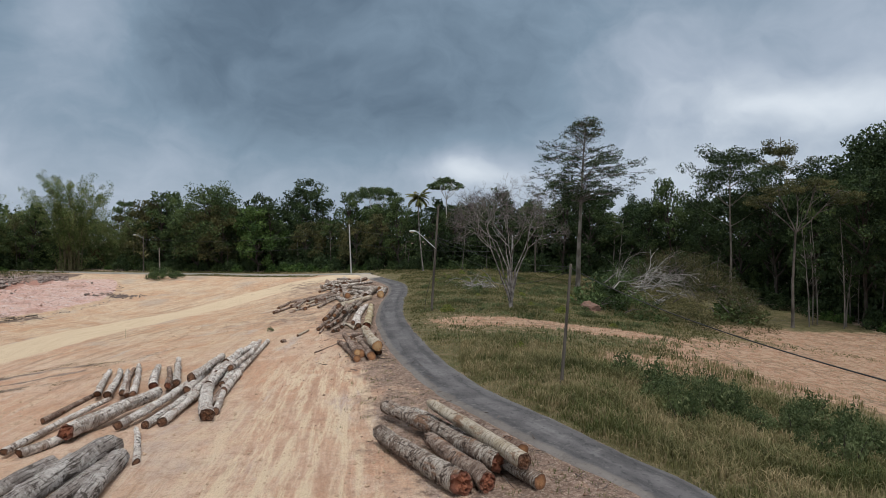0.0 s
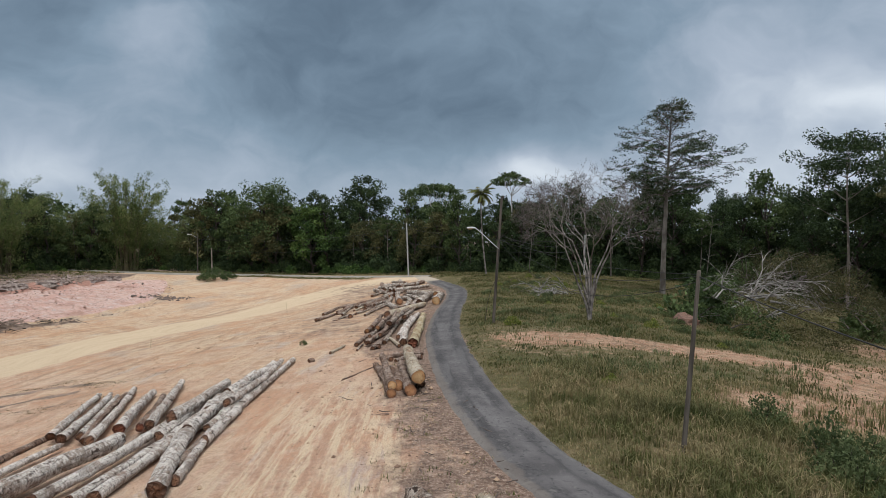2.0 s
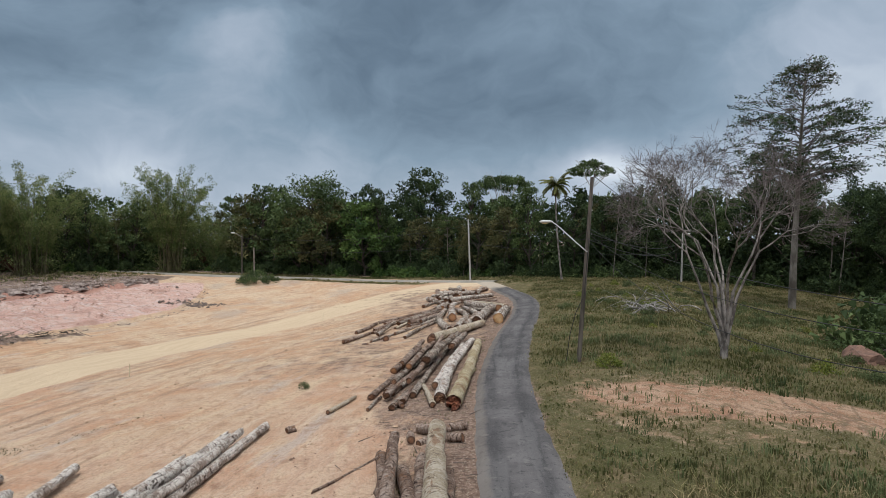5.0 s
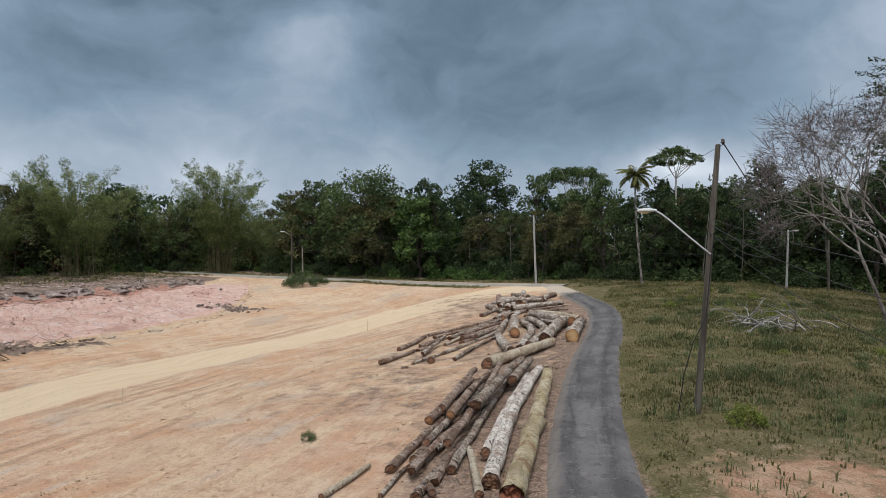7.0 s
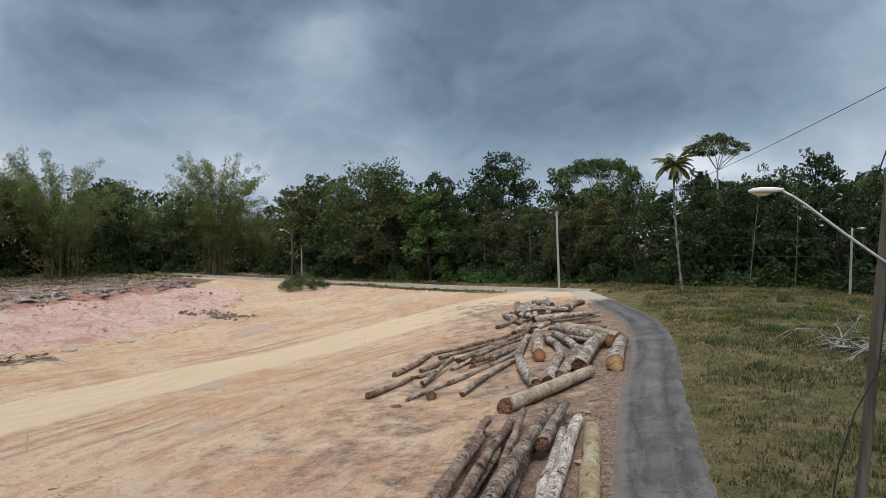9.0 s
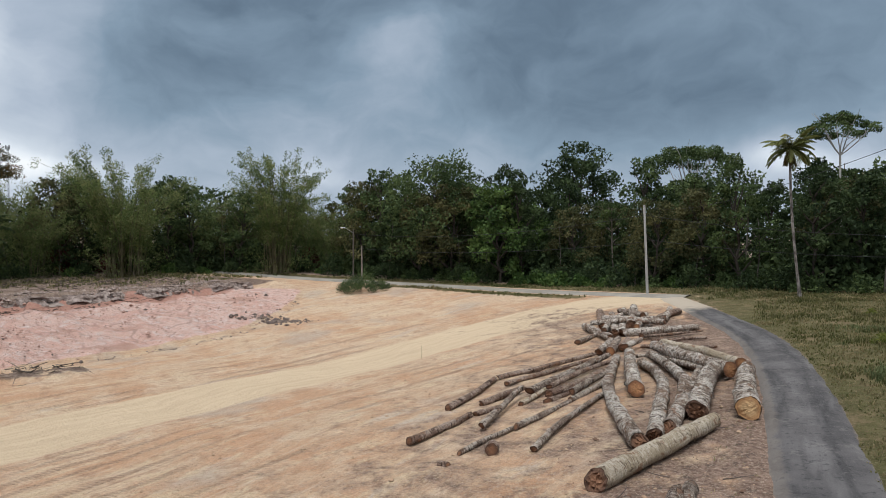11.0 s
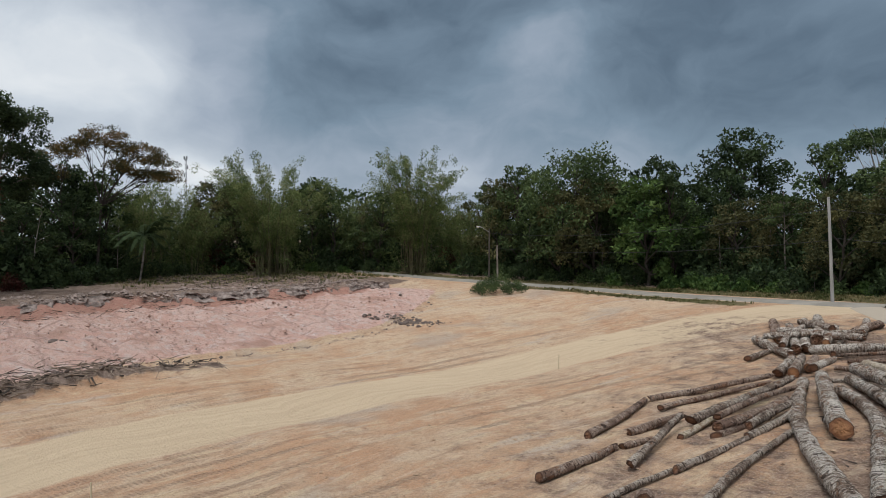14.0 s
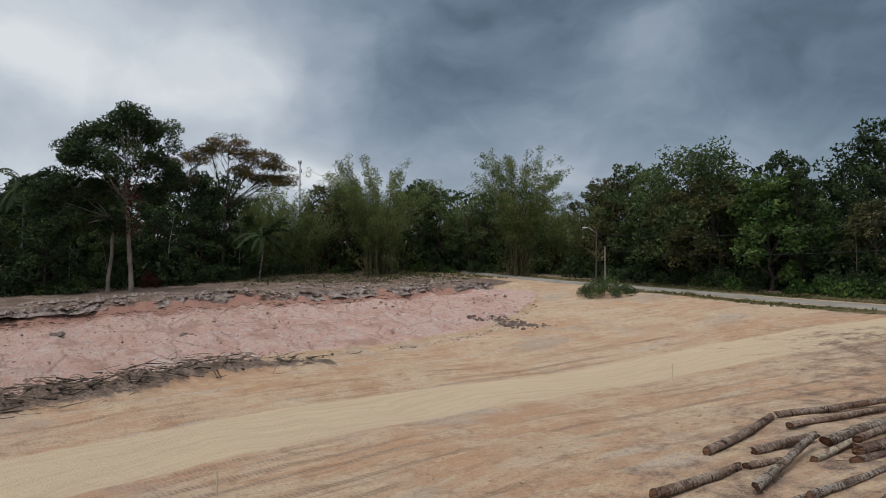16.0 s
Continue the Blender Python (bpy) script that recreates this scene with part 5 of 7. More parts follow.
def bare_tree(seed, height, wide, label):
    """A leafless vase-shaped tree: several upright winding stems from one foot, and a wide crown of fine twigs."""
    s, root = Shape(seed), root_of("bare_tree", label, "tree")
    r = s.r
    s.limb((0, 0, -0.3), (0.02, 0.01, 1), 1.5, 0.21, 0.17, 0.05, 3, 9)
    twigs = []

    def inside(p):
        return (p[0] / (wide / 2)) ** 2 + (p[1] / (wide / 2)) ** 2 + ((p[2] - 0.64 * height) / (0.37 * height)) ** 2

    def grow(p, way, length, rad, level):
        over = inside(np.array(p) + np.array(way) * length)
        if over > 1.0 and level > 0:
            length *= max(0.3, 1.35 - 0.55 * over)
        pts, w = s.limb(p, way, length, rad, rad * 0.68, 0.20, 4, 6 if level < 2 else 4 if level < 4 else 3, 0.05 if level < 2 else 0.03)
        if level >= 5:
            twigs.append((pts[-1], w))
            return
        n = 2 if level in (0, 2) else 3
        for k in range(n):
            start = pts[-1] if k < 2 else pts[-2]
            side = unit(np.cross(w, r.normal(0, 1, 3)))
            spread_k = np.array([1.0, 1.0, 0.8 if level > 0 else 0.4])
            grow(start, unit(w * 0.9 + side * r.uniform(0.45, 0.95) * spread_k), length * r.uniform(0.60, 0.85), rad * 0.60, level + 1)

    for k in range(8):
        a = k * 2.4 + r.normal(0, 0.2)
        lean = (0.04, 0.34, 0.14, 0.46, 0.10, 0.26, 0.40, 0.20)[k]
        foot = np.array([math.cos(a) * 0.13, math.sin(a) * 0.13, 0.7 + 0.12 * k])
        stem, w = s.limb(foot, unit((math.cos(a) * lean * 0.6, math.sin(a) * lean * 0.6, 1)), height * 0.20, 0.095, 0.075, 0.14, 4, 7, 0.0)
        grow(stem[-1], unit(w + np.array([math.cos(a) * lean, math.sin(a) * lean, 0.1])), height * (0.24 - 0.04 * lean), 0.068, 0)
    s.wood("trunk", TRUNK_BARE, root)
    for p, w in twigs:
        for _ in range(2):
            q, w2 = s.limb(p, unit(w + r.normal(0, 0.55, 3)), r.uniform(0.35, 0.85), 0.008, 0.004, 0.3, 2, 3, 0.05)
            for _ in range(2):
                s.limb(q[1], unit(w2 + r.normal(0, 0.6, 3)), r.uniform(0.25, 0.55), 0.006, 0.003, 0.3, 1, 3)
    s.wood("twig_crown", TWIG_GREY, root)
    return root


def lobed_tree(seed, name, label, stems, lobes, leaf, bark, per=900, size=0.16, flat=0.8, knots=9, fill=0.42, reach=1.0):
    """A tree whose crown is built of separate lobes: x, y, z and radius of each, with a limb to every one.
    stems: foot x, y, then fork x, y, z and foot radius of each trunk."""
    s, root = Shape(seed), root_of(name, label, "tree")
    r = s.r
    forks = []
    for fx, fy, tx, ty, tz, rad in stems:
        mid_p = np.array([fx + 0.35 * (tx - fx) + r.normal(0, 0.15), fy + 0.35 * (ty - fy), 0.5 * tz])
        pts = np.array([(fx, fy, -0.4), (fx + r.normal(0, 0.03), fy, 0.35), (fx + 0.12 * (tx - fx), fy, 0.22 * tz), mid_p, (tx, ty, tz)])
        s.tube(pts, (rad * 1.7, rad * 1.0, rad * 0.85, rad * 0.75, rad * 0.6), 9)
        forks.append((np.array([tx, ty, tz]), rad * 0.6))
    s.wood("trunk", bark, root)
    sub = []
    for x, y, z, q in lobes:
        c = np.array([x, y, z])
        fork, rad = min(forks, key=lambda f: np.linalg.norm(f[0] - c))
        pts, w = s.limb(fork, c - fork + np.array([0, 0, 0.3]), np.linalg.norm(c - fork), rad * 0.7, 0.035, 0.16, 6, 6)
        for _ in range(knots):
            o = unit(r.normal(0, 1, 3)) * np.array([1, 1, flat]) * q * r.uniform(0.55, 1.0) * reach
            sub.append(c + o)
            start = pts[r.integers(3, 7)]
            s.limb(start, c + o - start, np.linalg.norm(c + o - start) * 0.9, 0.03, 0.008, 0.2, 4, 4)
    s.wood("limb", bark, root)
    mean_q = float(np.mean([k[3] for k in lobes]))
    s.leaves(sub, mean_q * fill, max(3, per // knots), size, flat)
    s.foliage("crown", leaf, root)
    return root


def slender_tree(seed, height, wide, clear, leaf, label, leaves=1500, bark=None):
    """A pale bare stem with a thin, airy crown high up."""
    s, root = Shape(seed), root_of("slender_tree", label, "tree", "slender trees")
    r = s.r
    spine, _ = s.limb((0, 0, -0.2), (r.normal(0, 0.03), r.normal(0, 0.03), 1), height * 0.95, 0.06 + 0.006 * height, 0.04, 0.06, 8, 7)
    tips = []
    for k in range(18):
        t = k / 18
        h = clear + (height * 0.95 - clear) * t
        start = spine[min(8, int(h / (height * 0.95) * 8))]
        a = k * 2.4
        q = wide / 2 * (1 - 0.55 * t) * r.uniform(0.5, 1.0)
        pts, w = s.limb(start, (math.cos(a), math.sin(a), 0.55), q, 0.05, 0.015, 0.25, 4, 5, 0.03)
        tips += [pts[-1], pts[-2]]
        for _ in range(3):
            b = a + r.normal(0, 0.9)
            c, _ = s.limb(pts[r.integers(2, 5)], (math.cos(b), math.sin(b), 0.4), q * 0.45, 0.02, 0.008, 0.3, 3, 4)
            tips.append(c[-1])
    s.wood("trunk", bark or TRUNK_GREY, root)
    s.leaves(tips, wide * 0.10, max(3, leaves // len(tips)), 0.2, 0.5, 0.7)
    s.foliage("crown", leaf, root)
    return root


def bush(seed, high, wide, leaf, label, leaves=440, size=0.36, name="bush", group="forest undergrowth", clusters=34):
    s, root = Shape(seed), root_of(name, label, "bush", group)
    r = s.r
    pts = []
    for k in range(clusters):
        a, q = r.uniform(0, 6.28), r.uniform(0, 1) ** 0.5
        h = high * (1 - 0.75 * q * q) * r.uniform(0.25, 1.0)
        c = np.array([math.cos(a) * q * wide / 2, math.sin(a) * q * wide / 2, h])
        pts.append(c)
        if k % 6 == 0:
            s.limb((c[0] * 0.3, c[1] * 0.3, -0.1), c - np.array([c[0] * 0.3, c[1] * 0.3, -0.1]), np.linalg.norm(c) * 0.95, 0.035, 0.01, 0.2, 3, 4)
    s.wood("stem", TRUNK_DARK, root)
    s.leaves(pts, min(high, wide) * 0.26, leaves // clusters, size, 0.9, 0.3)
    s.foliage("foliage", leaf, root)
    return root


def sapling(seed, height, label):
    s, root = Shape(seed), root_of("sapling", label, "sapling", "forest saplings")
    r = s.r
    pts, _ = s.limb((0, 0, -0.2), (r.normal(0, 0.08), r.normal(0, 0.08), 1), height, 0.075, 0.02, 0.10, 7, 5)
    tips = []
    for k in range(7):
        a = r.uniform(0, 6.28)
        q, _ = s.limb(pts[r.integers(3, 8)], (math.cos(a), math.sin(a), 0.8), height * 0.18, 0.025, 0.01, 0.3, 3, 4)
        tips.append(q[-1])
    s.wood("stem", TRUNK_SAP, root)
    s.leaves(tips, 0.6, 14, 0.2, 0.6, 0.5)
    s.foliage("foliage", LEAF["mid"], root)
    return root


def stand(ob, x, y, turn=0.0, size=1.0, tall=None, sink=0.12):
    ob.matrix_basis = pose(x, y, grade(x, y) - sink, 0, 0, turn) @ Matrix.Diagonal((size, size, tall or size, 1))
    return ob


def again(ob, x, y, turn, size, tall=None, sink=0.12):
    base = ob.scale.copy()
    ob.scale = (1, 1, 1)
    made = copy_thing(ob, pose(x, y, grade(x, y) - sink, 0, 0, turn) @ Matrix.Diagonal((size, size, tall or size, 1)))
    ob.scale = base
    return made


# single trees that stand out
stand(palm(11, 11.7, "tall coconut palm with a skirt of brown dead fronds", 26, 2.2), -6.1, 98.3, 195)
stand(umbrella_tree(12, 16.0, 6.0, 1.9, LEAF["mid"], TRUNK_WHITE, "slim umbrella-crowned tree with white branching stem", 3000, 0.15, 7, 0.76, 64, 0.12), -2.7, 109.0)
stand(layered_tree(13, 22.9, 13.6, 12.2, "tall half-dry tree with level boughs and a long bare trunk"), 15.6, 84.8)
stand(bare_tree(14, 11.1, 9.0, "leafless vase-shaped tree with several pale stems in the grass"), 4.1, 52.3, 180, 0.96)
stand(slender_tree(15, 22.0, 15.0, 12.5, LEAF["dark"], "tall airy tree with a long pale trunk", 6000), 36.0, 85.0)
stand(lobed_tree(16, "tree", "forked pale-stemmed tree with a thin flat crown", ((0.0, 0.0, 0.2, 0.0, 9.6, 0.17),), ((-2.8, 0.3, 12.8, 1.3), (-1.2, -0.6, 14.0, 1.5), (0.8, 0.7, 14.4, 1.5), (3.0, 0.0, 14.0, 1.5), (4.6, -0.4, 12.9, 1.0)),
                LEAF["olive"], TRUNK_MID, 620, 0.13, 0.45, 10, 0.5, 1.2), 33.0, 63.4, -28)
stand(slender_tree(29, 24.0, 9.0, 17.0, LEAF["olive"], "tall thin-crowned pale tree behind the meadow woods", 2200), 45.0, 90.0)
stand(umbrella_tree(17, 15.6, 10.0, 2.6, LEAF["mid"], TRUNK_WHITE, "broad dome-crowned tree with white limbs showing below", 5200, 0.17, 11, 0.45, 80, 0.16), -17.0, 121.0)
stand(broadleaf(18, 15.6, 10.8, 6.0, LEAF["dark"], TRUNK_DARK, "dense dark-crowned tree above the woods", 4200, 0.34, 22), -30.6, 124.0)
stand(broadleaf(19, 14.8, 12.5, 2.0, LEAF["mid"], TRUNK_DARK, "broad leafy tree at the far road", 5200, 0.3, 30), -46.0, 112.0)
# the large tree of the bank and the half-shed one behind it: right of the view, away from it, up, radius
BIG_LOBES = ((0.0, 0, 16.4, 2.9), (-3.0, 0.6, 16.0, 2.3), (2.9, -0.5, 15.9, 2.3), (-3.9, -0.8, 13.6, 2.1), (2.5, 0.8, 13.2, 2.4), (-0.8, -1.0, 13.6, 2.8), (-6.4, 0.5, 10.9, 1.9), (-7.5, -0.4, 9.5, 1.7),
             (-4.6, 1.2, 10.8, 2.1), (-1.8, 1.5, 10.3, 2.2), (1.5, 1.0, 10.0, 1.6), (3.8, 0.3, 11.7, 1.4), (-6.2, 0.0, 6.8, 2.0), (-3.8, 0.9, 7.8, 2.0), (-1.4, 1.4, 7.2, 1.6), (0.4, -1.5, 17.4, 1.8), (-5.2, 0.2, 14.2, 1.5))
BIG_TREE = stand(lobed_tree(20, "tree", "large dark-leaved tree of rounded lobes with pale trunks on the bank", ((0.0, 0.0, -0.3, 0.2, 9.4, 0.27), (-2.1, 0.6, -1.6, 0.5, 7.6, 0.22)), BIG_LOBES,
                            LEAF["dark"], TRUNK_GREY, 1500, 0.185, 0.75, 16, 0.50, 0.88), -75.0, 60.8, 77.2, 0.96, 0.95)
RUST_LOBES = ((-4.6, 0.6, 13.6, 1.3), (-3.0, -1.2, 16.0, 1.2), (-1.2, 0.8, 17.7, 1.4), (0.9, -0.6, 18.3, 1.7), (2.6, 1.0, 17.2, 1.6), (4.6, -0.8, 16.4, 1.9), (6.3, 0.6, 15.4, 1.6), (7.6, -0.3, 13.6, 1.3), (5.2, 1.2, 13.8, 1.2),
              (-5.9, 0.2, 15.4, 1.1), (-6.6, -0.6, 12.2, 1.0), (2.4, -1.4, 14.6, 1.1))
stand(lobed_tree(21, "tree", "open-branched tree with rusty yellowing leaves in flat sprays", ((0.0, 0.0, 0.5, 0.0, 9.6, 0.20), (-3.4, 0.8, -3.6, 0.2, 8.8, 0.15)), RUST_LOBES, LEAF["rust"], TRUNK_DARK, 1150, 0.14, 0.5, 18, 0.74, 1.3),
      -84.5, 73.0, 70.0, 0.97, 0.9)
stand(bamboo(22, 19.5, 5.6, 46, "tall feathery bamboo clump with arching culms", 11), -69.2, 108.7)
stand(bamboo(23, 17.5, 6.4, 46, "wide feathery bamboo clump with bare lower culms", 11), -80.0, 93.0)

# the woods
FOREST = ((70, 45), (54, 51), (43, 59), (41, 72), (39.5, 89), (31, 100), (20, 105), (12, 106), (4, 106), (-4, 104.5), (-12, 107.5), (-22, 108.5), (-35, 111), (-48, 110), (-58, 111.5), (-70, 112), (-79, 104), (-85, 95), (-88, 84), (-84, 74), (-80, 64), (-77, 54), (-80, 44), (-90, 34))
forest_line = smooth_line(FOREST, 1.0)
forest_way = np.gradient(forest_line, axis=0)
forest_way /= np.linalg.norm(forest_way, axis=1)[:, None]
forest_out = np.stack([forest_way[:, 1], -forest_way[:, 0]], 1)
pick = random.Random(5)
KINDS = [
    broadleaf(31, 12.5, 7.8, 1.4, LEAF["dark"], TRUNK_DARK, "dark green leafy tree of the woods", 2300, 0.31),
    broadleaf(32, 13.5, 7.4, 2.4, LEAF["mid"], TRUNK_DARK, "leafy green forest tree with brown trunk", 2200, 0.3),
    broadleaf(33, 11.5, 8.5, 1.2, LEAF["olive"], TRUNK_DARK, "olive green leafy tree of the woods", 2200, 0.3),
    broadleaf(34, 14.0, 6.2, 3.0, LEAF["dark"], TRUNK_DARK, "narrow dark tree of the woods", 2100, 0.3),
    broadleaf(35, 10.0, 7.5, 1.2, LEAF["bright"], TRUNK_DARK, "bright green bushy tree at the woods' edge", 2400, 0.32),
    slender_tree(36, 13.0, 6.0, 7.5, LEAF["mid"], "slim pale-stemmed tree of the woods"),
    bamboo(37, 13.0, 5.0, 28, "yellow-green bamboo clump in the woods"),
]
TALL = [
    broadleaf(38, 19.0, 10.0, 8.0, LEAF["dark"], TRUNK_DARK, "tall dark tree at the meadow woods", 4300, 0.3, 26),
    broadleaf(39, 17.5, 9.0, 7.0, LEAF["dark"], TRUNK_DARK, "tall dark green tree at the meadow woods", 3900, 0.29, 24),
]
BUSHES = [
    bush(41, 4.2, 5.0, LEAF["dark"], "dark forest undergrowth bush"),
    bush(42, 3.2, 4.4, LEAF["mid"], "green bush under the forest trees"),
    bush(43, 5.5, 4.0, LEAF["vine"], "reddish-brown thicket of hanging vines"),
    bush(44, 2.0, 3.6, LEAF["bright"], "low bright green roadside bush"),
]
SAPLINGS = [sapling(51, 8.0, "thin pale-stemmed sapling at the woods"), sapling(52, 6.5, "thin leaning sapling at the woods")]
used = set()


def grow_at(ob, x, y, size, tall, sink=0.12):
    """The first one of a kind stands itself; the next ones are copies."""
    turn = pick.uniform(0, 360)
    if ob not in used:
        used.add(ob)
        return stand(ob, x, y, turn, size, tall, sink)
    return again(ob, x, y, turn, size, tall, sink)


def woods():
    for row, (offset, gap) in enumerate(((1.5, 4.4), (6.0, 4.8), (11.0, 6.0))):
        k = pick.uniform(0, 3)
        while k < len(forest_line) - 1:
            i = int(k)
            x, y = forest_line[i] + forest_out[i] * (offset + pick.uniform(-1.6, 1.6))
            k += gap * pick.uniform(0.75, 1.25)
            if math.hypot(x + 75, y - 60.5) < 5 or math.hypot(x + 69.2, y - 108.7) < 5 or math.hypot(x + 80, y - 93) < 6:
                continue
            west = x < -56
            if x > 20:
                weights, grow = (5, 3, 1, 5, 0, 2, 0), 1.0
            elif west:
                weights, grow = ((2, 2, 3, 1, 0, 1, 7), 0.95) if y > 78 else ((6, 3, 2, 4, 0, 0.5, 1), 0.68 if y < 70 else 0.85)
            elif x < -30:
                weights, grow = (4, 3, 4, 2, 2, 1, 0), 0.92
            elif x > 3:
                weights, grow = (6, 1.5, 0.6, 6, 0, 1, 0), 0.92
            else:
                weights, grow = (5, 4, 3, 4, 1, 1, 0), 0.80
            ob = pick.choices(KINDS, weights)[0]
            if x > 24 and pick.random() < 0.62:
                ob, grow = pick.choice(TALL), 1.04 if x > 44 and y < 66 else 0.80 if x > 40 and y < 85 else 0.66
            size = grow * pick.uniform(0.82, 1.12) * (1 + 0.04 * row)
            grow_at(ob, x, y, size, size * pick.uniform(0.9, 1.12))
    for offset, gap in ((-0.6, 2.6), (2.8, 2.6), (7.0, 4.2)):
        k = pick.uniform(0, 2)
        while k < len(forest_line) - 1:
            i = int(k)
            x, y = forest_line[i] + forest_out[i] * (offset + pick.uniform(-0.8, 0.8))
            k += gap * pick.uniform(0.7, 1.3)
            if math.hypot(x + 75.4, y - 60) < 2.5:
                continue
            ob = pick.choices(BUSHES, (7, 4, 0.8 if x < -60 else 0.25, 1.0 if offset < 0 else 0))[0]
            size = pick.uniform(0.7, 1.2) * (0.55 if offset < 0 else 1.0 if offset < 5 else 1.4)
            grow_at(ob, x, y, size, size * pick.uniform(0.85, 1.3))
    k = 0.0
    while k < 110:
        i = int(k)
        x, y = forest_line[i] + forest_out[i] * pick.uniform(10.0, 15.0)
        k += pick.uniform(1.6, 2.8)
        size = pick.uniform(1.1, 1.6)
        grow_at(BUSHES[0], x, y, size, size * pick.uniform(1.0, 1.5))
    k = 0.0
    while k < len(forest_line) - 1:
        i = int(k)
        x, y = forest_line[i] + forest_out[i] * pick.uniform(-0.8, 2.0)
        k += pick.uniform(4.0, 10.0)
        grow_at(pick.choice(SAPLINGS), x, y, pick.uniform(0.7, 1.3), pick.uniform(0.6, 1.35))


woods()
for x, y, size in ((46.5, 75.0, 0.98), (50.0, 70.5, 1.06), (51.5, 78.0, 1.08), (47.5, 84.0, 0.90)):
    grow_at(TALL[0], x, y, size, size * 1.02)
for k in range(12):
    x = 35.5 + 0.75 * k + pick.uniform(-0.4, 0.4)
    grow_at(SAPLINGS[k % 2], x, 64.0 + 1.6 * (k % 4) - 0.35 * (x - 36) + pick.uniform(-1, 1), pick.uniform(0.9, 1.2), pick.uniform(1.0, 1.7))


def far_woods():
    """The depth of the woods behind the first rows."""
    s = Shape(61)
    r = s.r
    n = 2600
    i = r.integers(0, len(forest_line), n)
    off = r.uniform(14, 42, n)
    p = forest_line[i] + forest_out[i] * off[:, None] + r.normal(0, 1, (n, 2))
    h = r.uniform(0, 1, n) ** 0.8 * (8.5 + 2.0 * np.sin(i * 0.21) + 0.06 * off) * np.where(p[:, 0] > 18, 1.2, 1.0)
    z = np.array([grade(max(-140, min(60, a)), min(175, b)) for a, b in p]) + h
    s.leaves(np.c_[p, z], 1.9, 14, 0.62, 0.8)
    tagged(s.foliage("woodland", LEAF["dark"], None), "dense dark woods behind the first trees", "woods", kind="stuff")


far_woods()
stand(bush(45, 1.7, 5.6, LEAF["mid"], "low green bush beside the far road", 5200, 0.085, "roadside_bush", "roadside bushes", 110), -47.5, 98.6)
grow_at(KINDS[4], -36.3, 110.0, 1.05, 1.05)
for x, y, size in ((-33.2, 108.4, 0.6), (-31.0, 108.6, 0.75), (-28.6, 108.2, 0.7), (-26.0, 107.8, 0.6), (-23.5, 107.6, 0.55), (-39.8, 109.0, 0.6)):
    grow_at(BUSHES[3], x, y, size, size * 1.2)
stand(palm(25, 10.2, "dark palm among the trees of the bank", 20, 3.4, False, "dark"), -81.0, 52.2, 40)
stand(palm(26, 5.4, "low palm with drooping fronds at the woods", 20, 3.6, False, "dark"), -81.0, 76.2, 10)
red = Shape(27)
red.leaves([(0.5 * math.sin(k * 1.7), 0.5 * math.cos(k * 2.3) - 0.7, 6.0 + k * 0.26) for k in range(30)], 0.75, 24, 0.13, 1.0, 0.0)
red.foliage("hanging_vines", LEAF["vine"], BIG_TREE)
ENDS = {"o": CUT_ORANGE, "b": CUT_BROWN, "r": CUT_RED, "R": CUT_RED, "t": CUT_TAN}
BARK_WORDS = {"w": "blotchy white-barked log", "g": "grey-barked log", "d": "dark brown log", "p": "pale tan log", "y": "peeled yellowish log", "s": "grey weathered cracked log", "l": "whitish weathered log"}
END_WORDS = {"o": "orange end", "b": "brown end", "r": "rough red end", "R": "torn red end", "t": "tan end"}
log_seed = [100]


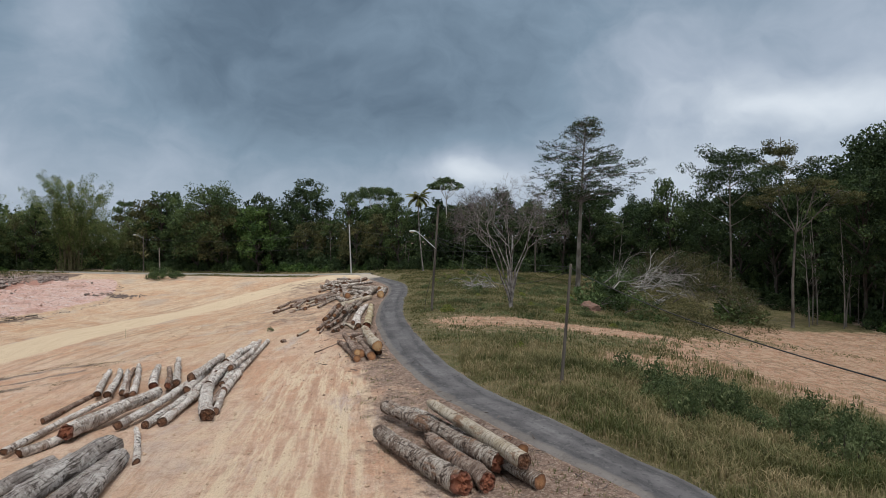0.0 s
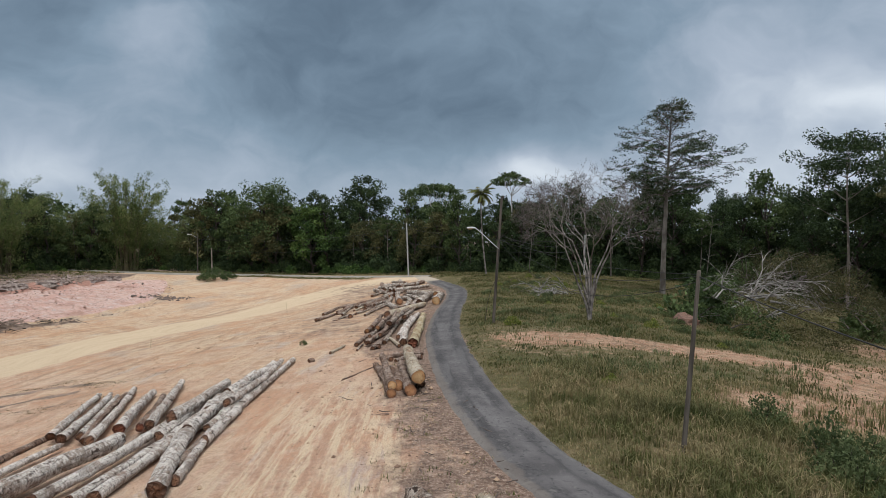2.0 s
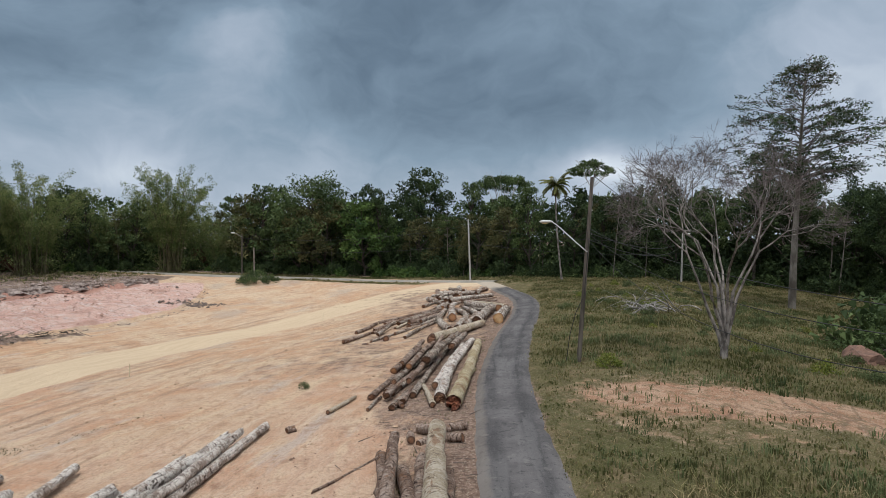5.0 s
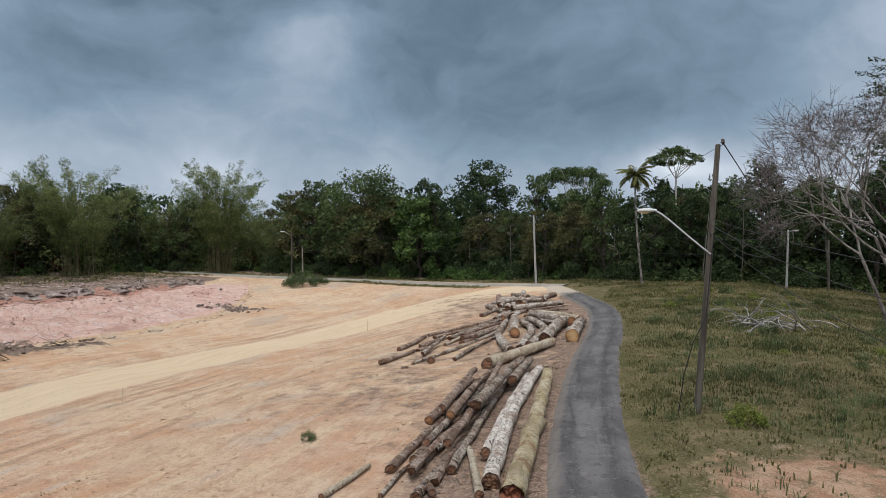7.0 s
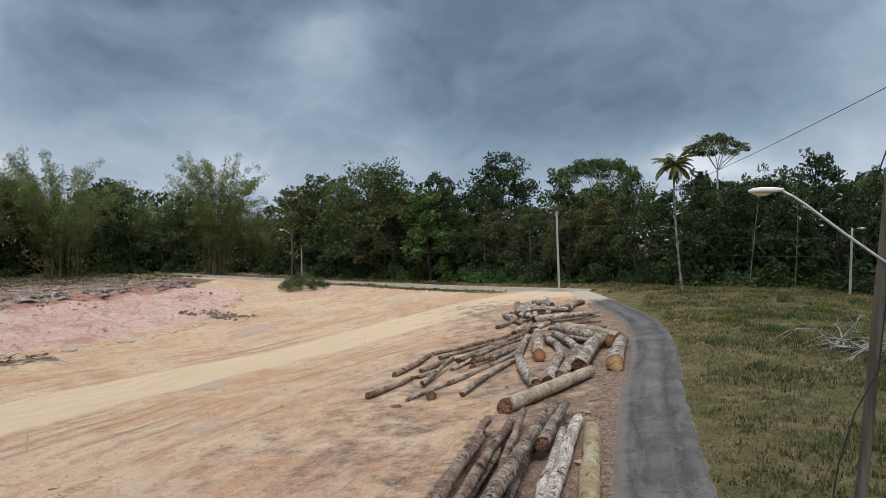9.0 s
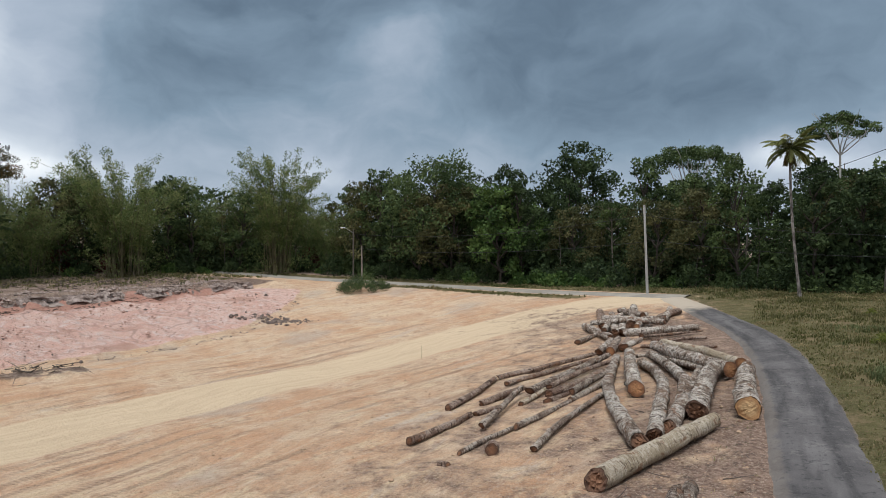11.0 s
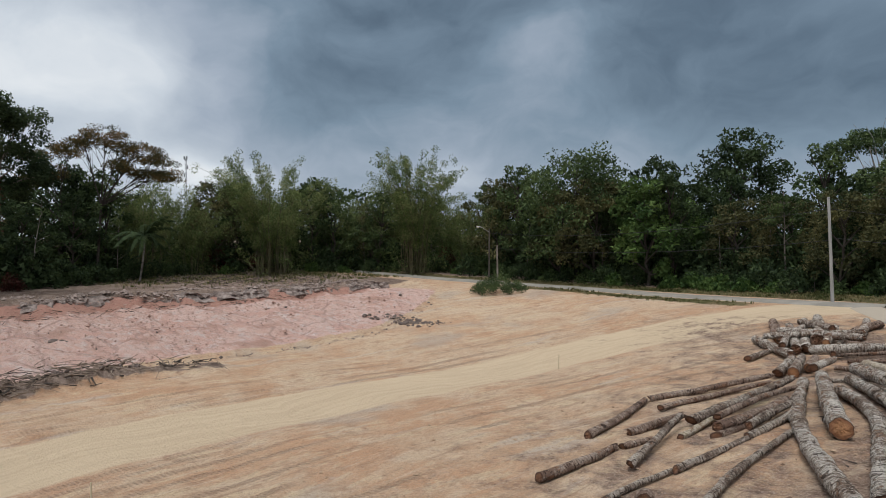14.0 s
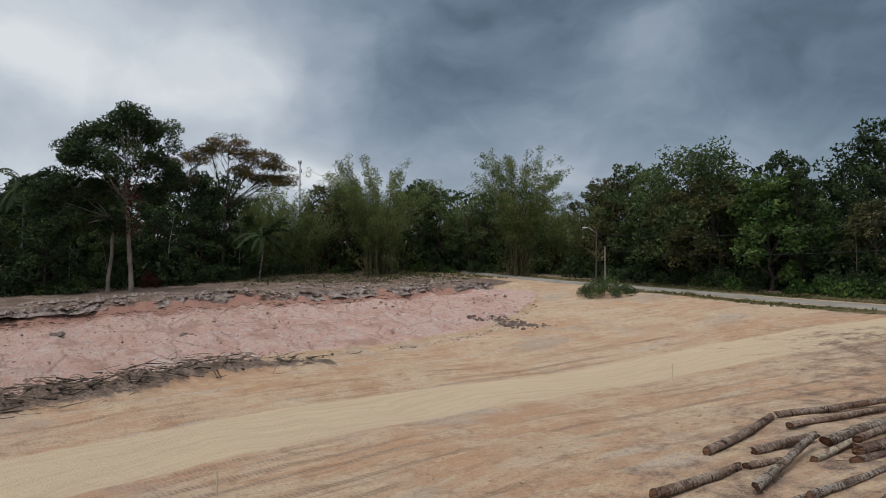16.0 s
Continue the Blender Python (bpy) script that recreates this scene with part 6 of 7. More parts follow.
def log(style, end, radius, lift, lift_top, path, where, group):
    log_seed[0] += 1
    r = np.random.default_rng(log_seed[0])
    pts = np.array([(x, y, grade(x, y) + radius * 0.93) for x, y in zip(path[::2], path[1::2])])
    pts[:, 2] += np.linspace(lift, lift_top, len(pts))
    if len(pts) == 2:
        mid_point = pts.mean(0) + np.r_[r.normal(0, 0.012, 2) * np.linalg.norm(pts[1] - pts[0]), 0]
        pts = np.array([pts[0], mid_point, pts[1]])
    axis = unit(pts[-1] - pts[0])
    turn = Vector(axis).to_track_quat("Z", "Y").to_matrix()
    here = Matrix.Translation(pts[0]) @ turn.to_4x4()
    local = np.array([np.array(turn.transposed() @ Vector(p - pts[0])) for p in pts])
    n = max(12, int(np.linalg.norm(pts[-1] - pts[0]) / 0.2))
    sides = 18
    t = np.linspace(0, 1, n)
    cut = np.linalg.norm(local[1] - local[0]) / (np.linalg.norm(local[1] - local[0]) + np.linalg.norm(local[2] - local[1]))
    line = []
    for u in t:
        a, b, c = local
        lin = a + (b - a) * u / cut if u < cut else b + (c - b) * (u - cut) / (1 - cut)
        w = (u / cut / 2) if u < cut else 0.5 + (u - cut) / (1 - cut) / 2
        m = 2 * b - (a + c) / 2
        curve = (1 - w) ** 2 * a + 2 * w * (1 - w) * m + w * w * c
        line.append(0.45 * lin + 0.55 * curve)
    line = np.array(line)
    wander = min(0.4 * radius, 0.08) * np.sin(math.pi * t) ** 0.5
    line[:, 0] += wander * np.array([noise.fractal(Vector((k * 0.16, log_seed[0] * 3.0, 0.0)), 1.0, 2.0, 3) for k in range(n)])
    line[:, 1] += 0.5 * wander * np.array([noise.fractal(Vector((k * 0.16, log_seed[0] * 3.0, 9.0)), 1.0, 2.0, 3) for k in range(n)])
    ang = np.linspace(0, 2 * math.pi, sides, endpoint=False)
    v = np.empty((n, sides, 3))
    knots = [(r.uniform(0.1, 0.9) * n, r.uniform(0, 6.28), r.uniform(0.12, 0.42)) for _ in range(max(1, n // 9))]
    for k in range(n):
        rad = radius * (1.0 - 0.22 * t[k]) * (1 + 0.07 * noise.fractal(Vector((k * 0.13, log_seed[0] * 5.0, 2.0)), 1.0, 2.0, 2))
        rr = np.array([rad * (1 + 0.13 * noise.noise(Vector((math.cos(a) * 1.1, math.sin(a) * 1.1, k * 0.12 + log_seed[0] * 7.0))) + 0.11 * noise.noise(Vector((math.cos(a) * 3.6, math.sin(a) * 3.6, k * 0.35 + log_seed[0])))) for a in ang])
        for at, where_a, big_k in knots:
            fall = np.exp(-((k - at) * 0.2 / 0.14) ** 2 - (((ang - where_a + math.pi) % (2 * math.pi) - math.pi) / 0.4) ** 2)
            rr = rr + radius * big_k * fall
        v[k, :, 0], v[k, :, 1], v[k, :, 2] = line[k, 0] + np.cos(ang) * rr, line[k, 1] + np.sin(ang) * rr, line[k, 2]
    # butts torn by the machine: bark hangs over, the wood breaks off at a slant
    tear = (0.85 if end == "R" else 0.40 if end == "r" else 0.34 if end == "b" else 0.12) * radius
    slope = r.normal(0, 0.38 if end == "b" else 0.16, 2)
    ragged = np.abs(r.normal(0, 1, sides))
    far_ragged = np.abs(r.normal(0, 1, sides)) * (1 + 1.5 * (r.uniform(0, 1, sides) > 0.8))
    ragged = ragged if end == "R" else 0.5 * ragged + (ragged + np.roll(ragged, 1) + np.roll(ragged, -1)) / 6
    v[0, :, 2] += (np.cos(ang) * slope[0] + np.sin(ang) * slope[1]) * radius + ragged * tear
    v[n - 1, :, 2] += (np.cos(ang) * slope[1] - np.sin(ang) * slope[0]) * radius - far_ragged * 0.45 * radius
    pinch = r.uniform(0.62, 0.95)
    v[n - 1, :, :2] = line[n - 1, :2] + (v[n - 1, :, :2] - line[n - 1, :2]) * pinch
    idx = np.arange(n * sides).reshape(n, sides)
    faces = np.stack([idx[:-1], np.roll(idx, -1, 1)[:-1], np.roll(idx, -1, 1)[1:], idx[1:]], -1).reshape(-1, 4)
    root = tagged(new("log"), f"{BARK_WORDS[style]} with {END_WORDS[end]}, {where}", "log", group)
    root.matrix_basis = here
    mesh_object("bark", v.reshape(-1, 3), faces, BARK[style], root)
    for k, face_end in ((0, end), (n - 1, "b")):
        ring, rv, rf, rad_at = v[k], [], [], []
        mid_p = ring.mean(0)
        fractions = (1.0, 0.84, 0.66, 0.45, 0.24)
        for q in fractions:
            rough_end = r.normal(0, 1, sides) * (0.22 if end == "R" and k == 0 else 0.14 if end == "r" and k == 0 else 0.02 if end in "ot" and k == 0 else 0.12) * radius * (q < 1)
            loop = mid_p + (ring - mid_p) * q
            loop[:, 2] += rough_end + (-1 if k == 0 else 1) * 0.015 * (1 - q)
            rv.append(loop)
            rad_at += [q] * sides
        rv.append(mid_p[None] + np.array([[0, 0, (-1 if k == 0 else 1) * 0.01]]))
        rad_at.append(0.0)
        for a in range(4):
            for b in range(sides):
                c = (b + 1) % sides
                rf.append((a * sides + b, a * sides + c, (a + 1) * sides + c, (a + 1) * sides + b))
        for b in range(0, sides, 2):
            rf.append((4 * sides + b, 4 * sides + (b + 1) % sides, 4 * sides + (b + 2) % sides, 5 * sides))
        rf = np.array(rf)
        if k != 0:
            rf = rf[:, ::-1]
        mesh_object("cut_end", np.concatenate(rv), rf, ENDS[face_end], root, (("radial", rad_at),), False)
    return root


for rows, where, group in ((LOGS_A, "stacked beside the lane", "logs of the verge stack"), (LOGS_B, "in the short stack", "logs of the short stack"),
                           (LOGS_C, "in the long stack", "logs of the long stack"), (LOGS_C_B, "in the long stack", "logs of the long stack"), (LOGS_D, "in the fanned-out pile", "logs of the fanned-out pile"),
                           (LOGS_D2, "in the fanned-out pile", "logs of the fanned-out pile"), (LOGS_D2_B, "in the fanned-out pile", "logs of the fanned-out pile"), (LOGS_E, "in the far pile", "logs of the far pile"), (LOGS_E_B, "in the far pile", "logs of the far pile"),
                           (LOGS_L, "in the loose pile", "logs of the loose pile"), (LOGS_L_B, "in the loose pile", "logs of the loose pile"), (LOGS_L2, "in the loose pile", "logs of the loose pile"), (LOGS_L2_B, "in the loose pile", "logs of the loose pile"),
                           (LOGS_M, "in the small pile", "logs of the small pile")):
    for style, end, radius, lift, lift_top, *path in rows:
        log(style, end, radius, lift, lift_top, path, where, group)

# ---- poles and lines ----
def turned(profile, sides, lean=(0.0, 0.0)):
    """A round post from (z, radius) pairs, closed at both ends."""
    v, f = [], []
    for z, rad in profile:
        for k in range(sides):
            a = 2 * math.pi * k / sides
            v.append((math.cos(a) * rad + lean[0] * z, math.sin(a) * rad + lean[1] * z, z))
    for i in range(len(profile) - 1):
        for k in range(sides):
            c = (k + 1) % sides
            f.append((i * sides + k, i * sides + c, (i + 1) * sides + c, (i + 1) * sides + k))
    return v, f


def pole(x, y, height, radius, lean, material, label, name="utility_pole"):
    root = tagged(new(name), label, "pole", "utility poles")
    root.matrix_basis = pose(x, y, grade(x, y))
    v, f = turned([(-0.4, radius), (0.02, radius), (height * 0.5, radius * 0.88), (height - 0.04, radius * 0.74), (height, radius * 0.6), (height + 0.01, 0.005)], 10, lean)
    mesh_object("post", v, f, material, root)
    return root


def insulator(root, at):
    v, f = turned([(0, 0.02), (0.05, 0.02), (0.06, 0.06), (0.10, 0.065), (0.115, 0.04), (0.15, 0.055), (0.19, 0.045), (0.2, 0.004)], 8)
    mesh_object("insulator", np.array(v) + np.array(at), f, PORCELAIN, root)


def lamp_head(root, foot, tip):
    """A street lamp on a bent arm, at places in the pole's own frame."""
    s = Shape(7)
    foot, tip = np.array(foot, float), np.array(tip, float)
    way = tip - foot
    pts = [foot + way * k + np.array([0, 0, 0.16 * math.sin(k * math.pi) * k ** 3]) for k in np.linspace(0, 1, 9)]
    s.tube(pts, np.full(9, 0.03), 6)
    s.wood("arm", STEEL, root)
    out = unit((way[0], way[1], 0.0))
    side = np.array([-out[1], out[0], 0])
    v, f = [], []
    prof = ((-0.05, 0.04, 0.04), (0.10, 0.08, 0.07), (0.32, 0.115, 0.085), (0.52, 0.105, 0.07), (0.60, 0.04, 0.03))
    for u, w, h in prof:
        for k in range(10):
            a = 2 * math.pi * k / 10
            v.append(tip + out * u + side * w * math.cos(a) + np.array([0, 0, h * math.sin(a) * (1.0 if math.sin(a) > 0 else 0.55)]))
    for i in range(4):
        for k in range(10):
            c = (k + 1) % 10
            f.append((i * 10 + k, i * 10 + c, (i + 1) * 10 + c, (i + 1) * 10 + k))
    head = mesh_object("lamp_head", v, f, LAMP_CASE, root)
    v, f = [], []
    for j, q in enumerate((1.0, 0.75, 0.35)):
        for k in range(12):
            a = 2 * math.pi * k / 12
            v.append(tip + out * (0.34 + 0.20 * q * math.cos(a)) + side * 0.09 * q * math.sin(a) + np.array([0, 0, -0.04 - 0.07 * (1 - q * q)]))
    for i in range(2):
        for k in range(12):
            c = (k + 1) % 12
            f.append((i * 12 + k, i * 12 + c, (i + 1) * 12 + c, (i + 1) * 12 + k))
    bowl = mesh_object("lamp_bowl", v, f, LAMP_GLASS, head)


def wire(a, b, sag, radius=0.02, label="thin dark overhead cable"):
    s = Shape(8)
    a, b = np.array(a, float), np.array(b, float)
    pts = [a + (b - a) * k - np.array([0, 0, 4 * sag * k * (1 - k)]) for k in np.linspace(0, 1, 33)]
    s.tube(pts, np.full(33, radius), 4)
    tagged(s.wood("overhead_cable", CABLE, None), label, "cable", "overhead cables")


lamp_pole = pole(-2.42, 50.1, 8.35, 0.105, (0.064, 0.0), POLE_WOOD, "leaning weathered wooden pole with a street lamp in the grass", "lamp_post")
lamp_head(lamp_pole, (0.35, -0.1, 4.95), (-1.3, 0.45, 6.35))
insulator(lamp_pole, (0.65, -0.25, 8.28))
s = Shape(9)
s.tube([(0.42, -0.30, 5.6), (0.34, -0.28, 4.6), (0.22, -0.24, 3.0), (-0.15, -0.3, 2.2), (-0.4, -0.3, 1.2), (-0.55, -0.3, 0.0)], np.full(6, 0.016), 5)
s.wood("stay_cable", CABLE, lamp_pole)
pole(4.25, 26.5, 5.15, 0.075, (0.075, 0.0), POLE_WOOD, "weathered grey wooden pole in tall grass")
white = pole(-18.0, 100.9, 8.0, 0.13, (-0.045, 0.02), POLE_PALE, "pale straight utility pole beside the far road")
far_lamp = pole(-56.0, 108.2, 6.3, 0.11, (0.0, 0.0), POLE_WOOD, "far wooden pole with a small street lamp", "lamp_post")
lamp_head(far_lamp, (0.0, -0.1, 5.9), (-0.9, -0.6, 6.5))
pole(-49.8, 101.5, 4.6, 0.11, (-0.02, 0.0), TRUNK_GREY, "short pale wooden pole beside the bush")
far_b = pole(8.1, 102.9, 6.0, 0.12, (0.02, 0.0), POLE_PALE, "pale pole at the edge of the woods", "lamp_post")
lamp_head(far_b, (0.1, 0.0, 5.7), (0.5, -0.4, 5.95))
pole(12.0, 103.2, 5.2, 0.13, (-0.01, 0.0), POLE_WOOD, "grey wooden pole at the edge of the woods")
top = (-1.75, 49.75, 9.75)
wire((4.62, 26.5, 5.75), (-2.15, 49.85, 7.1), 1.7, 0.010)
wire((4.62, 26.5, 5.95), (-2.1, 49.85, 7.5), 0.6, 0.009)
wire((4.62, 26.5, 5.9), (-2.1, 49.85, 7.3), 1.1, 0.009)
wire((4.62, 26.5, 5.9), (11.0, -4.0, 5.4), 1.15, 0.016)
wire((-2.1, 49.85, 7.3), (8.2, 103, 6.9), 0.8)
wire((-2.1, 49.85, 7.0), (8.2, 103, 6.4), 1.0)
wire(top, (8.3, 103, 7.2), 0.2)
wire(top, (-18.4, 101, 9.6), 1.2, 0.008)
wire((-18.3, 101, 8.8), (8.2, 103, 7.0), 0.7)
wire((-18.2, 101, 6.6), (8.2, 103, 5.4), 0.6)
wire((-18.3, 101, 8.8), (-56, 108.2, 7.2), 1.0)
wire((-18.2, 101, 6.4), (-56, 108.2, 5.4), 0.8)

# ---- grass and weeds ----
def blades(name, count, area, height, width, per, label, seed, keep, leaf=None, dry=0.0):
    """Grass tufts over a stretch of ground, as one object."""
    r = np.random.default_rng(seed)
    x, y = r.uniform(area[0], area[1], count), r.uniform(area[2], area[3], count)
    side, _ = beside(road_line[::2], x, y)
    fside, _ = beside(far_line[::2], x, y)
    patch = np.array([noise.fractal(Vector((a * 0.28, b * 0.28, 4.0)), 1.0, 2.0, 3) for a, b in zip(x, y)])
    chance = keep(x, y, side) * (np.abs(fside) > 2.0)
    ok = r.uniform(0, 1, count) < chance * (0.8 + 0.35 * patch)
    x, y, patch, side = x[ok], y[ok], patch[ok], side[ok]
    z = np.array([ground_grade(a, b) for a, b in zip(x, y)])
    n = len(x)
    tall = height * np.clip(0.85 + 0.45 * patch, 0.4, 1.6) * r.uniform(0.7, 1.3, n) * np.where(np.abs(side) < 14, soft(0.5, 2.6, np.abs(side) + 0.2), 1.0)
    tone = np.clip(0.5 + dry + r.normal(0, 0.24, n) - 0.6 * patch, 0, 1)
    clump = np.array([noise.fractal(Vector((a * 0.9, b * 0.9, 14.0)), 1.0, 2.0, 2) for a, b in zip(x, y)])
    tone = np.clip(tone + 0.5 * clump, 0, 1)
    x, y, z, tall, tone = (np.repeat(v, per) for v in (x, y, z, tall, tone))
    m = len(x)
    a, tilt = r.uniform(0, 6.283, m), r.uniform(0.15, 1.0, m)
    foot = np.stack([x + r.normal(0, 0.10, m), y + r.normal(0, 0.10, m), z - 0.03], 1)
    h = (tall * r.uniform(0.55, 1.15, m))[:, None]
    out = np.stack([np.cos(a), np.sin(a), np.zeros(m)], 1)
    across_v = np.stack([-np.sin(a), np.cos(a), np.zeros(m)], 1) * width
    mid_b = foot + h * 0.6 * np.c_[out[:, :2] * 0.35 * tilt[:, None], np.ones(m)]
    tip = foot + h * np.c_[out[:, :2] * tilt[:, None], np.ones(m) * (1 - 0.25 * tilt)]
    v = np.stack([foot - across_v, foot + across_v, mid_b + across_v * 0.8, mid_b - across_v * 0.8, tip], 1).reshape(-1, 3)
    k = np.arange(m)[:, None] * 5
    tri = np.concatenate([np.stack([k[:, 0], k[:, 0] + 1, k[:, 0] + 2], 1), np.stack([k[:, 0], k[:, 0] + 2, k[:, 0] + 3], 1), np.stack([k[:, 0] + 3, k[:, 0] + 2, k[:, 0] + 4], 1)])
    ob = mesh_object(name, v, tri, leaf or LEAF["grass"], None, (("tint", np.repeat(np.clip(tone + r.normal(0, 0.12, m), 0, 1), 5)),), False)
    tagged(ob, label, "grass", kind="stuff")


def ground_grade(x, y):
    return grade(x, y) + rough(x, y)


def meadow(x, y, side):
    return soft(1.05, 1.35, side) * (1 - 1.0 * bare_soil(x, y))


def sparse(x, y, side):
    return soft(1.25, 2.0, side) * (0.10 + 0.9 * (1 - bare_soil(x, y))) * 0.5


blades("roadside_grass", 27000, (0, 20, 8, 38), 0.52, 0.015, 6, "uneven green and straw-coloured roadside grass", 71,
       lambda x, y, side: meadow(x, y, side) * soft(20, 14, x) * soft(8, 14, y) * soft(38, 34, y), None, 0.15)
blades("meadow_grass", 58000, (-9, 30, 35, 104), 0.25, 0.024, 3, "rough grass of the meadow beside the lane", 72, meadow, LEAF["meadow"], 0.0)
blades("meadow_tufts", 15000, (-5, 16, 34, 84), 0.42, 0.016, 7, "taller yellow-green tufts standing in the meadow", 79,
       lambda x, y, side: meadow(x, y, side) * soft(1.6, 3.0, side) * soft(0.05, 0.30, np.array([noise.fractal(Vector((a * 0.35, b * 0.35, 21.0)), 1.0, 2.0, 3) for a, b in zip(x, y)])) * 0.75, LEAF["weed"], 0.12)
blades("verge_grass", 26000, (-9, 17, 10, 95), 0.2, 0.014, 5, "short brownish grass at the edge of the lane", 78,
       lambda x, y, side: soft(1.0, 1.2, side) * soft(2.8, 1.8, side), None, 0.12)
blades("sparse_grass", 6500, (4, 40, 18, 58), 0.12, 0.018, 6, "thin grass on bare soil", 73, sparse)
blades("far_verge_grass", 9000, (-70, 10, 97, 109), 0.28, 0.035, 5, "rough grass on the verge of the far road", 74,
       lambda x, y, side: np.maximum(soft(0, 1, -beside(far_line[::2], x, y)[0]) * soft(-74, -62, x), np.maximum(soft(4.5, 3.2, beside(far_line[::2], x, y)[0]) * soft(-50, -46, x) * soft(-22, -26, x), soft(-16, -10, x))) * soft(1.0, 2.5, np.abs(side)))
blades("verge_tufts", 11000, (-9, 8, 10, 95), 0.15, 0.012, 6, "scattered low tufts on the trampled verge", 75,
       lambda x, y, side: 0.6 * soft(-np.interp(y, (20, 30), (6.5, 3.8)), -1.5, side) * soft(-1.1, -1.3, side))

WEED = bush(46, 1.0, 1.8, LEAF["weed"], "leafy green weed shrub beside the lane", 560, 0.085, "weed_shrub", "weed shrubs")
WEED_OLIVE = bush(47, 0.9, 1.5, LEAF["lime"], "yellowish weed shrub in the grass", 420, 0.1, "weed_shrub", "weed shrubs")
for k in range(56):
    u = pick.random()
    x, y = 8.5 + 7.5 * u + pick.gauss(0, 0.9), 27.0 - 5.5 * u + pick.gauss(0, 1.7)
    size = pick.uniform(0.4, 0.95)
    grow_at(WEED, x, y, size, size * pick.uniform(1.0, 1.7), 0.05)
for k in range(40):
    x, y = pick.uniform(-3.5, 12), pick.uniform(34, 92)
    if bare_soil(np.array(x), np.array(y)) > 0.2 or beside(road_line[::2], np.array([x]), np.array([y]))[0][0] < 2.4:
        continue
    size = pick.uniform(0.35, 0.8)
    grow_at(pick.choice((WEED, WEED_OLIVE)), x, y, size, size * pick.uniform(0.7, 1.1), 0.05)
grow_at(WEED_OLIVE, -1.15, 49.2, 0.75, 0.7, 0.05)
grow_at(WEED, -14.5, 46.9, 0.3, 0.34, 0.05)

# ---- brush, debris and small things ----
def brush_heap(seed, cx, cy, rx, ry, high, label):
    """A heap of felled crowns: an arching bleached crown on one flank, feathery dry weeds over the rest."""
    s, root = Shape(seed), root_of("brush_heap", label, "brush heap")
    root.matrix_basis = pose(cx, cy, grade(cx, cy))
    r = s.r

    def dome(a, q):
        x, y = math.cos(a) * q * rx, math.sin(a) * q * ry
        peak = 1.0 + 0.22 * math.sin(2.3 * x + 1.0) * math.sin(1.7 * y) - 0.25 * max(0.0, -x / rx)
        return np.array([x, y, high * peak * (1 - q ** 2.5) + grade(cx + x, cy + y) - grade(cx, cy)])

    for k in range(120):
        a, q = r.uniform(0, 6.28), r.uniform(0, 0.95)
        p = dome(a, q) * np.array([1, 1, 0.8])
        w = unit((r.normal(0, 1), r.normal(0, 1), r.uniform(0.1, 0.9)))
        pts, w2 = s.limb(p, w, r.uniform(1.0, 2.6), r.uniform(0.02, 0.05), 0.008, 0.3, 4, 4, -0.08)
        for _ in range(3):
            s.limb(pts[r.integers(1, 5)], unit(w2 + r.normal(0, 0.7, 3)), r.uniform(0.5, 1.2), 0.014, 0.005, 0.3, 2, 3, -0.05)
    tagged(s.wood("dead_branch_tangle", TWIG_GREY, root), "tangle of dead branches", kind="stuff")
    hub = np.array([-rx * 0.53, -ry * 0.38, high * 0.60])
    for k in range(18):
        a = r.normal(-0.1, 0.8)
        pts, w = s.limb(hub + r.normal(0, 1, 3) * np.array([1.1, 0.6, 0.35]), unit((math.cos(a) * 0.8, math.sin(a) * 0.7, r.uniform(0.35, 1.3))), r.uniform(2.8, 5.6), r.uniform(0.04, 0.08), 0.012, 0.34, 9, 6, -0.15)
        for _ in range(14):
            i = r.integers(2, 9)
            q, w3 = s.limb(pts[i], unit((pts[i] - pts[i - 1]) / np.linalg.norm(pts[i] - pts[i - 1]) + r.normal(0, 0.45, 3)), r.uniform(0.8, 2.0), 0.018, 0.007, 0.28, 4, 3, -0.12)
    for k in range(7):
        p = hub + np.array([r.uniform(-1.0, 2.0), r.uniform(-1.2, 0.2), r.uniform(-1.5, 0.2)])
        s.limb(p, unit((r.uniform(0.4, 1), r.normal(0, 0.4), r.normal(0.05, 0.15))), r.uniform(1.8, 3.6), 0.10, 0.05, 0.1, 4, 7)
    tagged(s.wood("bleached_crown", DEAD_WOOD, root), "bleached arching dead crown", kind="stuff")
    left, right = [], []
    for k in range(400):
        a, q = r.uniform(0, 6.28), r.uniform(0.05, 1.02) ** 0.7
        p = dome(a, q) + np.r_[0, 0, r.normal(0, 0.2)]
        if np.linalg.norm((p - hub - np.array([2.0, 0.2, 0.6])) * np.array([0.55, 0.6, 0.7])) < 1.5:
            continue
        (left if p[0] < -rx * 0.42 + r.normal(0, 0.6) else right).append(p)
    s.leaves(left, 0.75, 46, 0.13, 0.8, 0.3)
    s.foliage("overgrowth", LEAF["mid"], root)
    s.leaves(right, 0.8, 44, 0.16, 0.8, 0.2, (0.0, 0.85), 0.16)
    s.foliage("feathery_overgrowth", LEAF["weed_dry"], root)
    return root


brush_heap(81, 20.4, 60.5, 8.6, 8.5, 5.2, "overgrown heap of felled crowns with bleached dead branches")
grow_at(BUSHES[1], 13.9, 62.0, 1.15, 1.25)
grow_at(BUSHES[1], 27.5, 63.0, 1.0, 0.95)


